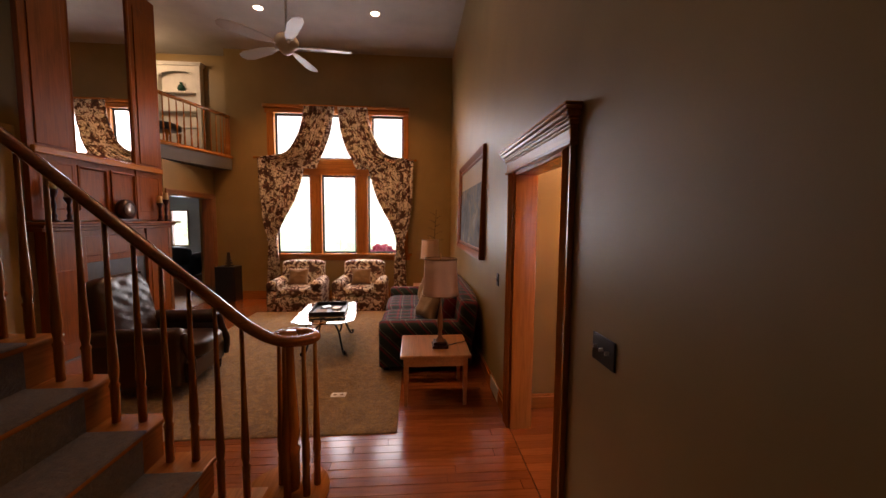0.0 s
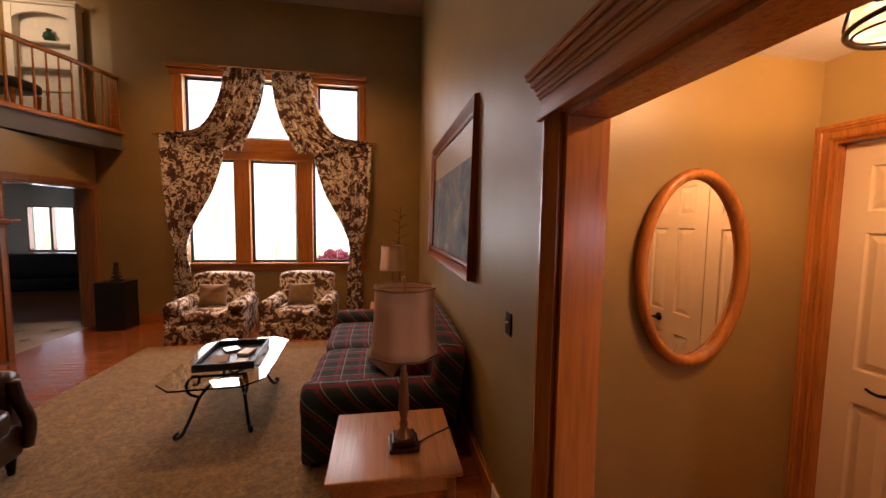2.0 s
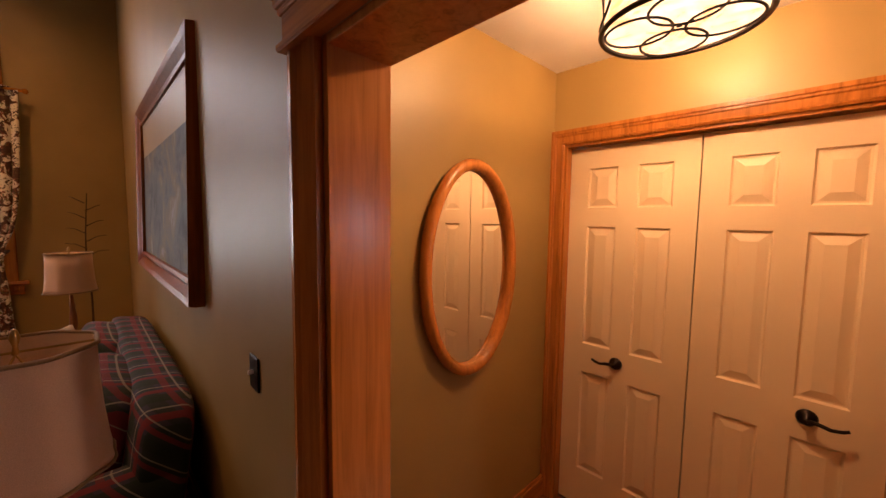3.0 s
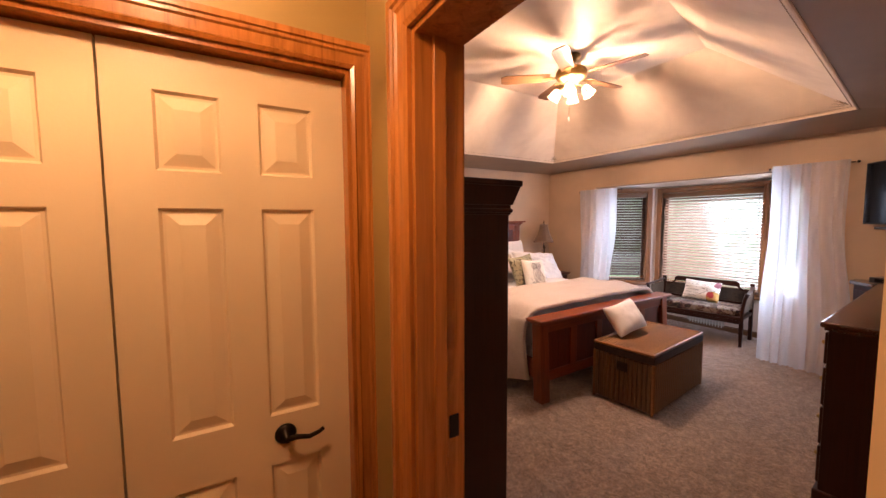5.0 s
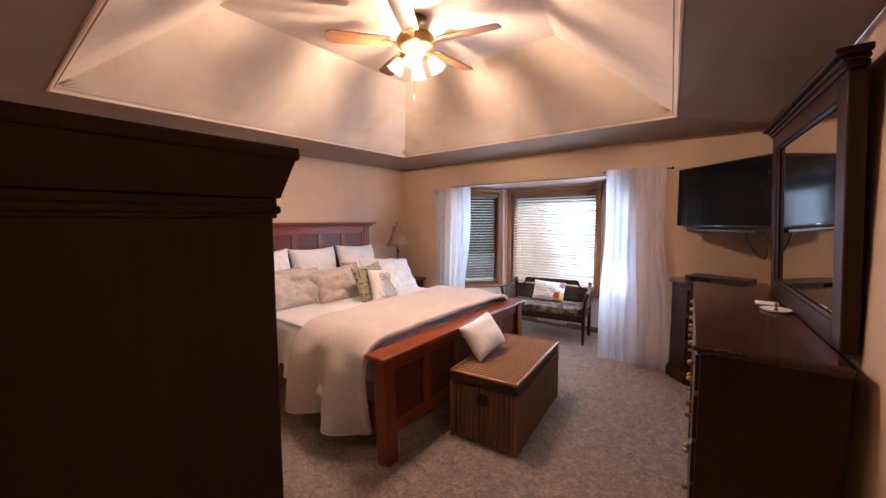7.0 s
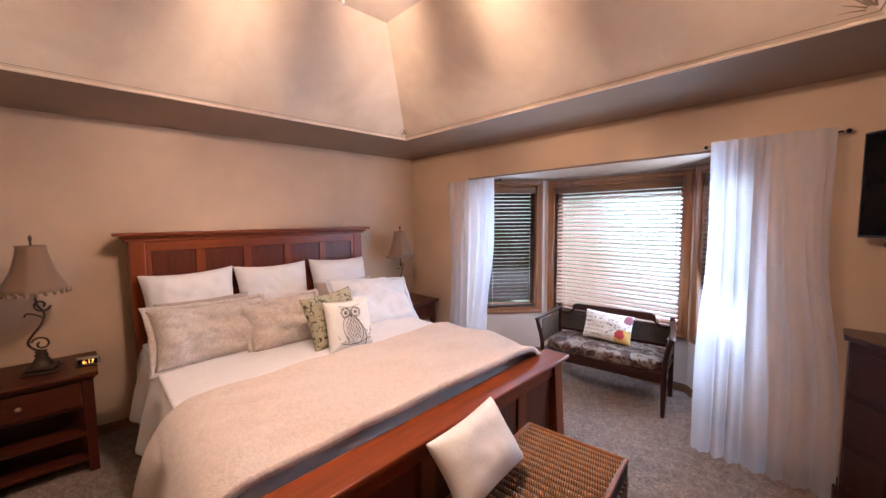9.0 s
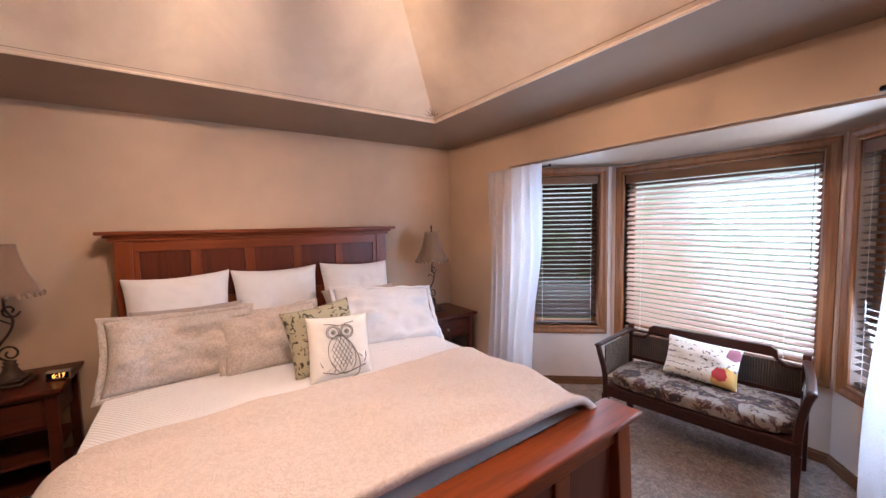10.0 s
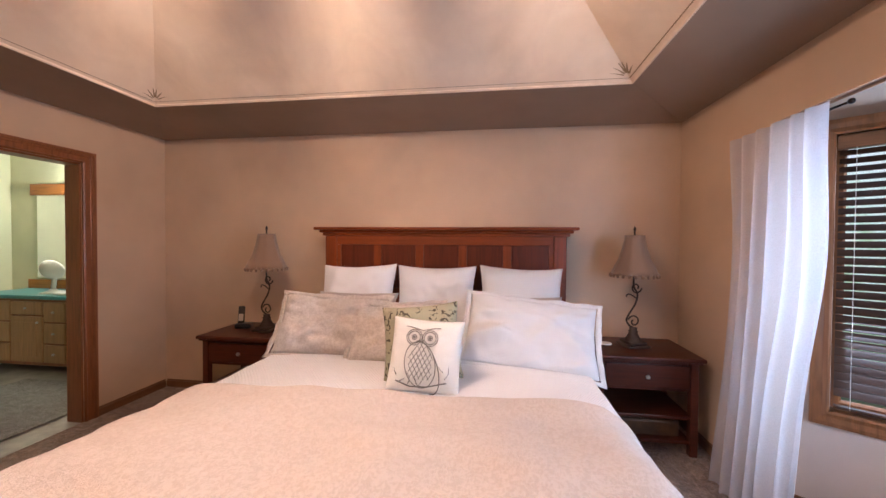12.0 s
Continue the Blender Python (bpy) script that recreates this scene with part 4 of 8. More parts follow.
def bed():
    b = thing("bed", "king bed with a panelled cherry headboard and footboard", "bed")
    h = part("headboard", bm_box(6.19, YC - 0.93, 0.25, 6.23, YC + 0.93, 1.50, 0.004), CHERRY, b, "tall cherry headboard with five panels")
    for s in (-1, 1):
        part("post", bm_box(6.155, YC + s * 0.955 - 0.05, 0, 6.265, YC + s * 0.955 + 0.05, 1.50, 0.006), CHERRYZ, h)
    part("rail", bm_box(6.165, YC - 0.905, 1.425, 6.255, YC + 0.905, 1.50, 0.004), CHERRY, h)
    bm = bm_box(6.15, YC - 1.03, 1.50, 6.28, YC + 1.03, 1.525, 0.005)
    bm_box(6.13, YC - 1.055, 1.525, 6.29, YC + 1.055, 1.548, 0.01, 2, bm)
    bm_box(6.10, YC - 1.09, 1.548, 6.30, YC + 1.09, 1.572, 0.006, 2, bm)
    part("crown", bm, CHERRY, h, "stepped cherry crown moulding")
    part("rail", bm_box(6.17, YC - 0.905, 0.95, 6.25, YC + 0.905, 1.06, 0.004), CHERRY, h)
    n, w = 5, 1.81 / 5
    for i in range(n):
        y0 = YC - 0.905 + i * w
        part("panel", bm_box(6.178, y0 + 0.035, 1.06, 6.19, y0 + w - 0.035, 1.425, 0.003), CHERRYP, h)
    for i in range(n + 1):
        y0 = YC - 0.905 + i * w
        part("stile", bm_box(6.166, max(YC - 0.905, y0 - 0.034), 1.06, 6.19, min(YC + 0.905, y0 + 0.034), 1.425, 0.003), CHERRYZ, h)
    f = part("footboard", bm_box(3.735, YC - 1.0, 0.16, 3.765, YC + 1.0, 0.68, 0.004), CHERRY, b, "panelled cherry footboard")
    f.matrix_basis = pose(3.74, YC + 0.005, 0, 0, 0, 2.0) @ pose(-3.75, -YC, 0)
    bm = bm_box(3.66, YC - 1.085, 0.700, 3.84, YC + 1.085, 0.728, 0.008)
    bm_box(3.69, YC - 1.06, 0.682, 3.81, YC + 1.06, 0.702, 0.006, 2, bm)
    part("cap", bm, CHERRY, f, "broad cherry cap rail")
    for s in (-1, 1):
        bm = bm_box(3.70, YC + s * 1.0 - 0.05, 0.0, 3.80, YC + s * 1.0 + 0.05, 0.684, 0.005)
        for v in bm.verts:
            if v.co.z < 0.1:
                v.co.x -= 0.035
        part("post", bm, CHERRYZ, f)
    for z0, z1 in ((0.60, 0.684), (0.16, 0.25)):
        part("rail", bm_box(3.715, YC - 0.97, z0, 3.785, YC + 0.97, z1, 0.004), CHERRY, f)
    for i in range(5):
        y0 = YC - 0.97 + i * 0.388
        part("panel", bm_box(3.725, y0 + 0.05, 0.25, 3.738, y0 + 0.338, 0.60, 0.004), CHERRYP, f)
        if i:
            part("stile", bm_box(3.715, y0 - 0.045, 0.25, 3.785, y0 + 0.045, 0.60, 0.004), CHERRYZ, f)
    for s in (-1, 1):
        part("side_rail", bm_box(3.78, YC + s * 0.985 - 0.015, 0.17, 6.2, YC + s * 0.985 + 0.015, 0.34, 0.004), CHERRY, b, "cherry side rail")
    part("box_spring", bm_box(3.84, YC - 0.95, 0.22, 6.13, YC + 0.95, 0.44, 0.04, 3), LINEN, b, "white box spring", True)
    part("mattress", bm_box(3.83, YC - 0.96, 0.44, 6.13, YC + 0.96, 0.70, 0.07, 4), LINEN, b, "thick mattress in a white sheet", True)


bed()


def bm_throw(x0, x1, section, nx=60, ny=90, seed=0, rumple=0.012, edge=0.0):
    """Cloth lying over a cross-section of (y, z) points, drawn out from x0 to x1."""
    S = cr([(0, y, z) for y, z in section], ny)
    bm = bmesh.new()
    g = []
    for i in range(nx + 1):
        s = i / nx
        row = []
        for j, p in enumerate(S):
            t = j / ny
            x = x0 + (x1 - x0) * s + edge * noise.noise(Vector((t * 5, seed, 0))) * s
            hang = max(0.0, 0.66 - p.z)
            q = Vector((x, p.y, p.z))
            r = noise.noise(Vector((x * 3, p.y * 2.2, seed))) + 0.6 * noise.noise(Vector((x * 8, p.y * 4 + p.z * 3, seed + 3)))
            q.z += rumple * r * (1 if hang < 0.02 else 0.3)
            q.y += hang * 0.16 * math.sin(x * 13 + seed) + hang * 0.1 * noise.noise(Vector((x * 5, seed, t)))
            row.append(bm.verts.new(q))
        g.append(row)
    for i in range(nx):
        for j in range(ny):
            bm.faces.new((g[i][j], g[i + 1][j], g[i + 1][j + 1], g[i][j + 1]))
    return bm


n_, s_ = YC + 0.98, YC - 0.98
sheet = tagged(part("bed_sheet", bm_throw(4.2, 6.08, [(n_ + 0.05, 0.30), (n_ + 0.03, 0.55), (n_ - 0.02, 0.69), (n_ - 0.12, 0.722), (YC, 0.73), (s_ + 0.12, 0.722), (s_ + 0.02, 0.69), (s_ - 0.03, 0.55), (s_ - 0.05, 0.30)], 60, 90, 2, 0.006), WAFFLE, None, "", True), "white quilted coverlet smoothed over the mattress", "bedding")
thick(sheet, 0.01)
duvet = tagged(part("duvet", bm_throw(3.83, 4.66, [(n_ + 0.11, 0.13), (n_ + 0.11, 0.36), (n_ + 0.08, 0.58), (n_ - 0.02, 0.73), (n_ - 0.25, 0.77), (YC, 0.775), (s_ + 0.26, 0.785), (s_ + 0.08, 0.74), (s_ - 0.03, 0.58), (s_ - 0.05, 0.42)], 80, 140, 5, 0.028, 0.06), QUILT, None, "", True), "pale pink damask duvet folded down over the bed's foot", "bedding")
thick(duvet, 0.035)


def pillow(name, label, w, h, t, m, material, seed, pinch=0.10, rumple=0.02):
    p = tagged(part(name, bm_pillow(w, h, t, seed, 24, pinch, rumple), material), label, "pillow", "pillows on the bed")
    p.matrix_basis = m
    return smoothed(p)


WHITEC = cloth("crisp_white_cotton", (0.87, 0.84, 0.83), 600, 0.9, 0.35)
TAUPE = cloth("taupe_satin", (0.42, 0.34, 0.29), 400, 0.6, 0.5)
for y, sd in ((0.335, 1), (-0.30, 2), (-0.955, 3)):
    pillow("square_pillow", "plump white square pillow propped on the headboard", 0.66, 0.60, 0.24, pose(5.98, y, 0.985, -16, 2 * (sd - 2), -90 + (sd - 2) * 3), WHITEC, sd)
for y, sd in ((0.28, 4), (-0.92, 5)):
    pillow("taupe_pillow", "taupe satin pillow behind the shams", 0.66, 0.42, 0.16, pose(5.77, y, 0.885, -30, 0, -90), TAUPE, sd)
def flange(p, w, h, pinch, material, seed, wide=0.026):
    """A flat rippled border round a pillow's edge."""
    bm = bmesh.new()
    inner, outer = [], []
    n = 20
    rim = [(-1 + 2 * i / n, -1) for i in range(n)] + [(1, -1 + 2 * i / n) for i in range(n)] + [(1 - 2 * i / n, 1) for i in range(n)] + [(-1, 1 - 2 * i / n) for i in range(n)]
    for i, (u, v) in enumerate(rim):
        x, z = u * (1 - pinch * (1 - v * v)) * w / 2, v * (1 - pinch * (1 - u * u)) * h / 2
        k = wide * (1 + 0.35 * noise.noise(Vector((u * 3, v * 3, seed))))
        inner.append(bm.verts.new((x * 0.985, 0.001, z * 0.985)))
        outer.append(bm.verts.new((x + u * k * (1 if abs(u) == 1 else 0.9), 0.022 * noise.noise(Vector((u * 4 + seed, v * 4, 1))) + 0.006 * math.sin(i * 1.3), z + v * k * (1 if abs(v) == 1 else 0.9))))
    for i in range(len(rim)):
        j = (i + 1) % len(rim)
        bm.faces.new((inner[i], inner[j], outer[j], outer[i]))
    return thick(part("flange", bm, material, p, "rippled flat flange", True), 0.004)


flange(pillow("cream_sham", "cream damask pillow sham with a flanged edge", 0.58, 0.40, 0.16, pose(5.36, -0.15, 0.885, -38, -3, -92), SHAM, 7, 0.07, 0.05), 0.58, 0.40, 0.07, SHAM, 7)
flange(pillow("cream_sham", "long cream damask pillow sham with a flanged edge", 0.73, 0.42, 0.18, pose(5.44, 0.31, 0.895, -34, 2, -86), SHAM, 6, 0.07, 0.05), 0.73, 0.42, 0.07, SHAM, 6)
flange(pillow("white_sham", "rumpled white pillow sham", 0.80, 0.46, 0.20, pose(5.40, -0.97, 0.90, -38, 5, -94), LINEN, 8, 0.05, 0.06), 0.80, 0.46, 0.05, LINEN, 8)


def leafy(name, ground, leaf):
    m, nt, b = mat(name, 0.8)
    v = coords(nt)
    n1 = nz(nt, v, 26, 2, 0.5, 1.4)
    col = mixc(nt, ramp(nt, n1, [(0.57, (0, 0, 0)), (0.59, (1, 1, 1))]), ground, leaf)
    nt.links.new(col, b.inputs["Base Color"])
    return m


pillow("leaf_pillow", "sage green pillow with dark leaf embroidery", 0.43, 0.41, 0.13, pose(5.045, -0.375, 0.925, -20, -6, -86), leafy("sage_leaf_cloth", (0.36, 0.33, 0.22), (0.06, 0.045, 0.025)), 9, 0.08, 0.015)
owl = pillow("bird_pillow", "small cream pillow with a grey embroidered bird motif", 0.37, 0.37, 0.13, pose(4.90, -0.425, 0.895, -20, 3, -90), cloth("cream_canvas", (0.76, 0.71, 0.64), 350), 10, 0.06, 0.008)
THREAD = plain("grey_thread", (0.14, 0.12, 0.10), 0.6)


def bulge(x, z):
    u, v = x / 0.185, z / 0.185
    return -max(0.0, (1 - u ** 4) * (1 - v ** 4)) ** 0.6 * 0.064 - 0.009


def stitch(pts, r=0.0022):
    part("stitching", bm_tube([(x, bulge(x, z), z) for x, z in pts], r, 5), THREAD, owl)


def oval(cx, cz, rx, rz, lean=0.0, a0=0.0, a1=2 * math.pi, n=30):
    out = []
    for i in range(n + 1):
        t = a0 + (a1 - a0) * i / n
        x, z = rx * math.cos(t), rz * math.sin(t)
        out.append((cx + x * math.cos(lean) - z * math.sin(lean), cz + x * math.sin(lean) + z * math.cos(lean)))
    return out


for cx in (-0.052, 0.024):
    for r in (0.037, 0.029, 0.011):
        stitch(oval(cx, 0.078, r, r))
    stitch(oval(cx, 0.078, 0.003, 0.003), 0.004)
stitch([(-0.098, 0.128), (-0.06, 0.123), (-0.014, 0.112), (0.03, 0.124), (0.072, 0.130)])
stitch([(-0.022, 0.066), (-0.014, 0.040), (-0.006, 0.066)], 0.003)
stitch(oval(-0.012, -0.045, 0.072, 0.105, 0.28))
stitch(oval(0.012, -0.055, 0.058, 0.125, 0.42, -1.9, 1.6), 0.0025)
for k in range(-4, 5):
    for sg in (-1, 1):
        pts = [(0.0 + k * 0.022 + sg * u * 0.06, -0.05 + u * 0.10) for u in (-0.9, -0.6, -0.3, 0, 0.3, 0.6, 0.9)]
        pts = [q for q in pts if ((q[0] + 0.01) / 0.070) ** 2 + ((q[1] + 0.045) / 0.10) ** 2 < 0.95]
        if len(pts) > 1:
            stitch(pts, 0.0016)
stitch([(-0.12, -0.125), (-0.05, -0.145), (0.03, -0.14), (0.12, -0.115)], 0.003)
for x, z, a in ((-0.10, -0.125, 0.5), (-0.06, -0.135, 1.2), (-0.02, -0.13, 1.9), (0.11, -0.10, 1.0), (0.125, -0.075, 1.6), (0.10, -0.07, 2.4), (-0.12, -0.10, 2.0)):
    part("sprig", bm_tube([(x, bulge(x, z), z), (x + 0.018 * math.cos(a), bulge(x, z) - 0.001, z + 0.018 * math.sin(a)), (x + 0.034 * math.cos(a), bulge(x, z), z + 0.034 * math.sin(a))], 0.006, 6, None, False, 0.001, 0.35), THREAD, owl)


def nightstand(m, basket, label):
    t = thing("nightstand", label, "nightstand", m, "bedside tables")
    W, D, H = 0.66, 0.52, 0.68   # local y across, local x depth from the front at 0
    bm = bm_box(-0.03, -W / 2 - 0.03, H - 0.028, D, W / 2 + 0.03, H, 0.008)
    bm_box(-0.015, -W / 2 - 0.015, H - 0.042, D - 0.01, W / 2 + 0.015, H - 0.026, 0.005, 2, bm)
    part("tabletop", bm, CHERRY_SHADE, t)
    for x in (0.01, D - 0.055):
        for y in (-W / 2, W / 2 - 0.05):
            part("leg", bm_box(x, y, 0, x + 0.05, y + 0.05, H - 0.042, 0.004), CHERRY_SHADE, t)
    part("carcass", bm_box(0.025, -W / 2 + 0.03, 0.44, D - 0.02, W / 2 - 0.03, H - 0.042, 0.003), CHERRY_SHADE, t)
    d = part("drawer", bm_box(0.008, -W / 2 + 0.06, 0.465, 0.03, W / 2 - 0.06, H - 0.06, 0.004), CHERRY_SHADE, t, "cherry drawer front")
    part("knob", bm_soft(0.03, 0.03, 0.03, 2, 3), NICKEL, d, "brushed nickel knob", True).location = (-0.008, 0, 0.54)
    for z in (0.25, 0.08):
        part("shelf", bm_box(0.02, -W / 2 + 0.03, z, D - 0.02, W / 2 - 0.03, z + 0.022, 0.004), CHERRY_SHADE, t)
    if basket:
        bk = tagged(part("wicker_basket", bm_box(0, 0, 0, 0.38, 0.48, 0.12, 0.02, 2), WICKER), "brown wicker basket on the nightstand's shelf", "basket")
        bk.matrix_basis = m @ Matrix.Translation((0.06, -0.24, 0.103))
    return t


def woven(name, c, s=46.0):
    m, nt, b = mat(name, 0.6)
    v = coords(nt)
    outs = []
    for ax in ((1, 0.02, 0.6), (0.02, 1, 0.6), (0.3, 0.3, 1.0)):
        w = nt.nodes.new("ShaderNodeTexWave")
        w.inputs["Scale"].default_value = s * 0.5
        w.inputs["Distortion"].default_value = 1.5
        mp = nt.nodes.new("ShaderNodeMapping")
        mp.inputs["Scale"].default_value = ax
        nt.links.new(v, mp.inputs[0])
        nt.links.new(mp.outputs[0], w.inputs[0])
        outs.append(w.outputs["Fac"])
    h = maths(nt, "MULTIPLY", maths(nt, "ADD", outs[0], outs[1]), outs[2])
    n = nz(nt, v, 14, 4)
    col = ramp(nt, maths(nt, "ADD", maths(nt, "MULTIPLY", h, 0.35), maths(nt, "MULTIPLY", n, 0.5)), [(0.2, shade(c, 0.35)), (0.5, c), (0.8, shade(c, 1.5))])
    nt.links.new(col, b.inputs["Base Color"])
    bump(nt, b, h, 0.8, 0.006)
    return m


WICKER = woven("brown_wicker", (0.17, 0.075, 0.026))
nightstand(pose(5.83, 1.27, 0), False, "cherry nightstand with one drawer and open shelves")
nightstand(pose(5.81, -1.80, 0), True, "cherry nightstand with one drawer and a basket below")


def spiral(cx, cz, r0, turns, a0, sgn, n=26):
    return [(cx + r0 * (1 - 0.72 * i / n) * math.cos(a0 + sgn * 2 * math.pi * turns * i / n), 0, cz + r0 * (1 - 0.72 * i / n) * math.sin(a0 + sgn * 2 * math.pi * turns * i / n)) for i in range(n + 1)]


def scroll_lamp(m, tilt):
    t = thing("table_lamp", "iron scroll table lamp with a beige bell shade, unlit", "lamp", m, "bedside lamps")
    bm = bm_box(-0.085, -0.085, 0, 0.085, 0.085, 0.02, 0.006)
    bm_box(-0.07, -0.07, 0.02, 0.07, 0.07, 0.045, 0.012, 2, bm)
    bm_lathe([(0.062, 0.045), (0.045, 0.07), (0.03, 0.10), (0.034, 0.115), (0.024, 0.125), (0.03, 0.14), (0, 0.145)], 16, bm)
    part("base", bm, IRON, t, "stepped iron base", True)
    part("scroll", bm_tube(cr([(0.0, 0, 0.14), (0.035, 0, 0.16), (0.055, 0, 0.20), (0.03, 0, 0.25), (-0.015, 0, 0.32), (-0.03, 0, 0.39), (0.0, 0, 0.45), (0.0, 0, 0.54)], 40), 0.007, 8), IRON, t, "", True)
    part("scroll", bm_tube(spiral(-0.005, 0.185, 0.048, 1.1, 0.3, 1), 0.006, 8), IRON, t, "", True)
    part("scroll", bm_tube(spiral(-0.02, 0.44, 0.045, 1.1, 3.3, 1), 0.006, 8), IRON, t, "", True)
    part("scroll", bm_tube(cr([(-0.02, 0, 0.36), (0.02, 0, 0.385), (0.05, 0, 0.39), (0.06, 0, 0.37)], 14), 0.005, 8), IRON, t, "", True)
    part("socket", bm_lathe([(0, 0.53), (0.035, 0.53), (0.04, 0.545), (0.016, 0.55), (0.016, 0.62), (0, 0.62)], 14), IRON, t, "", True)
    bm = bmesh.new()
    prof = [(0.168, 0.535), (0.150, 0.575), (0.108, 0.66), (0.085, 0.74), (0.073, 0.80), (0.071, 0.83)]
    rings = []
    for r, z in prof:
        rings.append([bm.verts.new((r * (1 - 0.05 * abs(math.sin(4 * a))) * math.cos(a), r * (1 - 0.05 * abs(math.sin(4 * a))) * math.sin(a), z)) for a in [2 * math.pi * i / 48 for i in range(48)]])
    for a, b in zip(rings, rings[1:]):
        for i in range(48):
            bm.faces.new((a[i], a[(i + 1) % 48], b[(i + 1) % 48], b[i]))
    sh = thick(part("shade", bm, SHADECLOTH, t, "beige bell shade with scalloped trim", True), 0.004)
    bm = bmesh.new()
    for i in range(24):
        a = 2 * math.pi * i / 24
        merge(bm, bm_soft(0.022, 0.022, 0.034, 2, 2), Matrix.Translation((0.163 * math.cos(a), 0.163 * math.sin(a), 0.53)))
    tagged(part("fringe", bm, SHADECLOTH, sh, "", True), kind="stuff")
    part("finial", bm_lathe([(0, 0.82), (0.006, 0.82), (0.006, 0.86), (0.010, 0.87), (0.008, 0.885), (0, 0.90)], 10), IRON, t, "", True)
    for k in range(3):
        a = k * 2.1
        part("spider", bm_tube([(0, 0, 0.826), (0.075 * math.cos(a), 0.075 * math.sin(a), 0.826)], 0.002, 5), IRON, t)
    part("stem", bm_tube([(0, 0, 0.61), (0, 0, 0.83)], 0.003, 5), IRON, t)
    return t


LAMP = scroll_lamp(pose(6.05, 1.17, 0.681, 0, 0, 80), 0)
copy_thing(LAMP, pose(6.06, -1.79, 0.681, 0, 0, 105))


def writing(name, text, size, m, material, parent=None, label=""):
    cu = bpy.data.curves.new(name, "FONT")
    cu.body, cu.size, cu.extrude = text, size, 0.0006
    cu.align_x, cu.align_y = "CENTER", "CENTER"
    cu.materials.append(material)
    ob = new(name, cu)
    ob.parent = parent
    ob.matrix_basis = m
    if label:
        ob["label"] = label
    return ob


clock = thing("alarm_clock", "silver alarm clock with amber digits on the nightstand", "clock", pose(5.99, 0.955, 0.681, 0, 0, -100))
part("body", bm_box(-0.06, -0.02, 0, 0.06, 0.025, 0.055, 0.006), NICKEL, clock)
part("display", bm_box(-0.05, -0.022, 0.010, 0.05, -0.0195, 0.046), SCREEN, clock)
writing("digits", "6:17", 0.036, pose(0.005, -0.0235, 0.028, 90), glow("amber_digits", (1.0, 0.45, 0.08), 3.0), clock, "glowing amber digits")
ph = thing("cordless_phone", "black cordless phone standing in its cradle", "phone", pose(6.12, 1.44, 0.681, 0, 0, -70))
part("cradle", bm_box(-0.06, -0.05, 0, 0.07, 0.05, 0.04, 0.012, 3), BLACKP, ph, "", True)
bm = bm_box(-0.026, -0.016, 0.025, 0.026, 0.016, 0.19, 0.01, 3)
hs = part("handset", bm, BLACKP, ph, "", True)
hs.matrix_basis = pose(-0.02, 0.0, 0, -12)
part("keypad", bm_box(-0.019, -0.0175, 0.06, 0.019, -0.0155, 0.12, 0.002), NICKEL, hs)
tagged(part("coaster", bm_lathe([(0, 0), (0.045, 0), (0.048, 0.006), (0.04, 0.009), (0.034, 0.006), (0, 0.006)], 24, None, (6.09, -1.60, 0.681)), WHITE, None, "", True), "round white coaster on the nightstand", "coaster")

# wicker trunk at the foot of the bed
M_TR = pose(3.025, 0.13, 0, 0, 0, 6.0)
tr = thing("blanket_chest", "brown wicker trunk with a ribbed lid at the bed's foot", "trunk", M_TR)
part("body", bm_box(0, -1.0, 0.012, 0.50, 0.0, 0.415, 0.012), WICKER, tr)
# Lid core coloured nearly black: the shade in the gaps between its ribs.
lid = part("lid", bm_box(-0.01, -1.01, 0.42, 0.51, 0.01, 0.483, 0.010), wood("rib_gap_shade", (0.04, 0.016, 0.006), 0.6, 1), tr, "ribbed wicker lid")
CANE = wood("golden_cane", (0.27, 0.10, 0.024), 0.45, 0, 0.6)
BRAID = braid("wound_cane", (0.30, 0.150, 0.062))
first = part("rib", bm_tube([(0.012, 0, 0), (0.488, 0, 0)], 0.0130, 8), BRAID, lid)
for i in range(26):
    mm = pose(0, -0.020 - i * 0.0384, 0.487)
    if i == 0:
        first.matrix_basis = mm
    else:
        share("rib", first, lid, mm)
for x in (0.0, 0.5):
    part("border", bm_tube([(x, 0.005, 0.495), (x, -1.005, 0.495)], 0.013, 8), CANE, lid)
for y in (0.0, -1.0):
    part("border", bm_tube([(-0.005, y, 0.495), (0.505, y, 0.495)], 0.013, 8), CANE, lid)
for x in (0.0, 0.5):
    for y in (0.0, -1.0):
        part("corner_post", bm_tube([(x, y, 0.0), (x, y, 0.42)], 0.014, 8), CANE, tr)
REED = wood("reed", (0.20, 0.095, 0.034), 0.5, 2)
fr = part("reed", bm_tube([(0, 0, 0.02), (0, 0, 0.41)], 0.013, 6), REED, tr)
for i in range(26):
    mm = pose(-0.004, -0.03 - i * 0.0375, 0)
    if i == 0:
        fr.matrix_basis = mm
    else:
        share("reed", fr, tr, mm)
for i in range(13):
    share("reed", fr, tr, pose(0.025 + i * 0.0375, 0.004, 0))
part("latch", bm_box(0.20, 0.012, 0.30, 0.29, 0.022, 0.38, 0.006), IRON, tr, "dark iron latch plate")
cush = tagged(part("trunk_pillow", bm_pillow(0.46, 0.32, 0.15, 12, 14, 0.08, 0.012), cloth("ribbed_white_cotton", (0.76, 0.70, 0.66), 200)), "small white ribbed pillow leaning on the footboard above the trunk", "pillow")
cush.matrix_basis = pose(3.515, -0.245, 0.652, -36, -6, -88)
smoothed(cush)

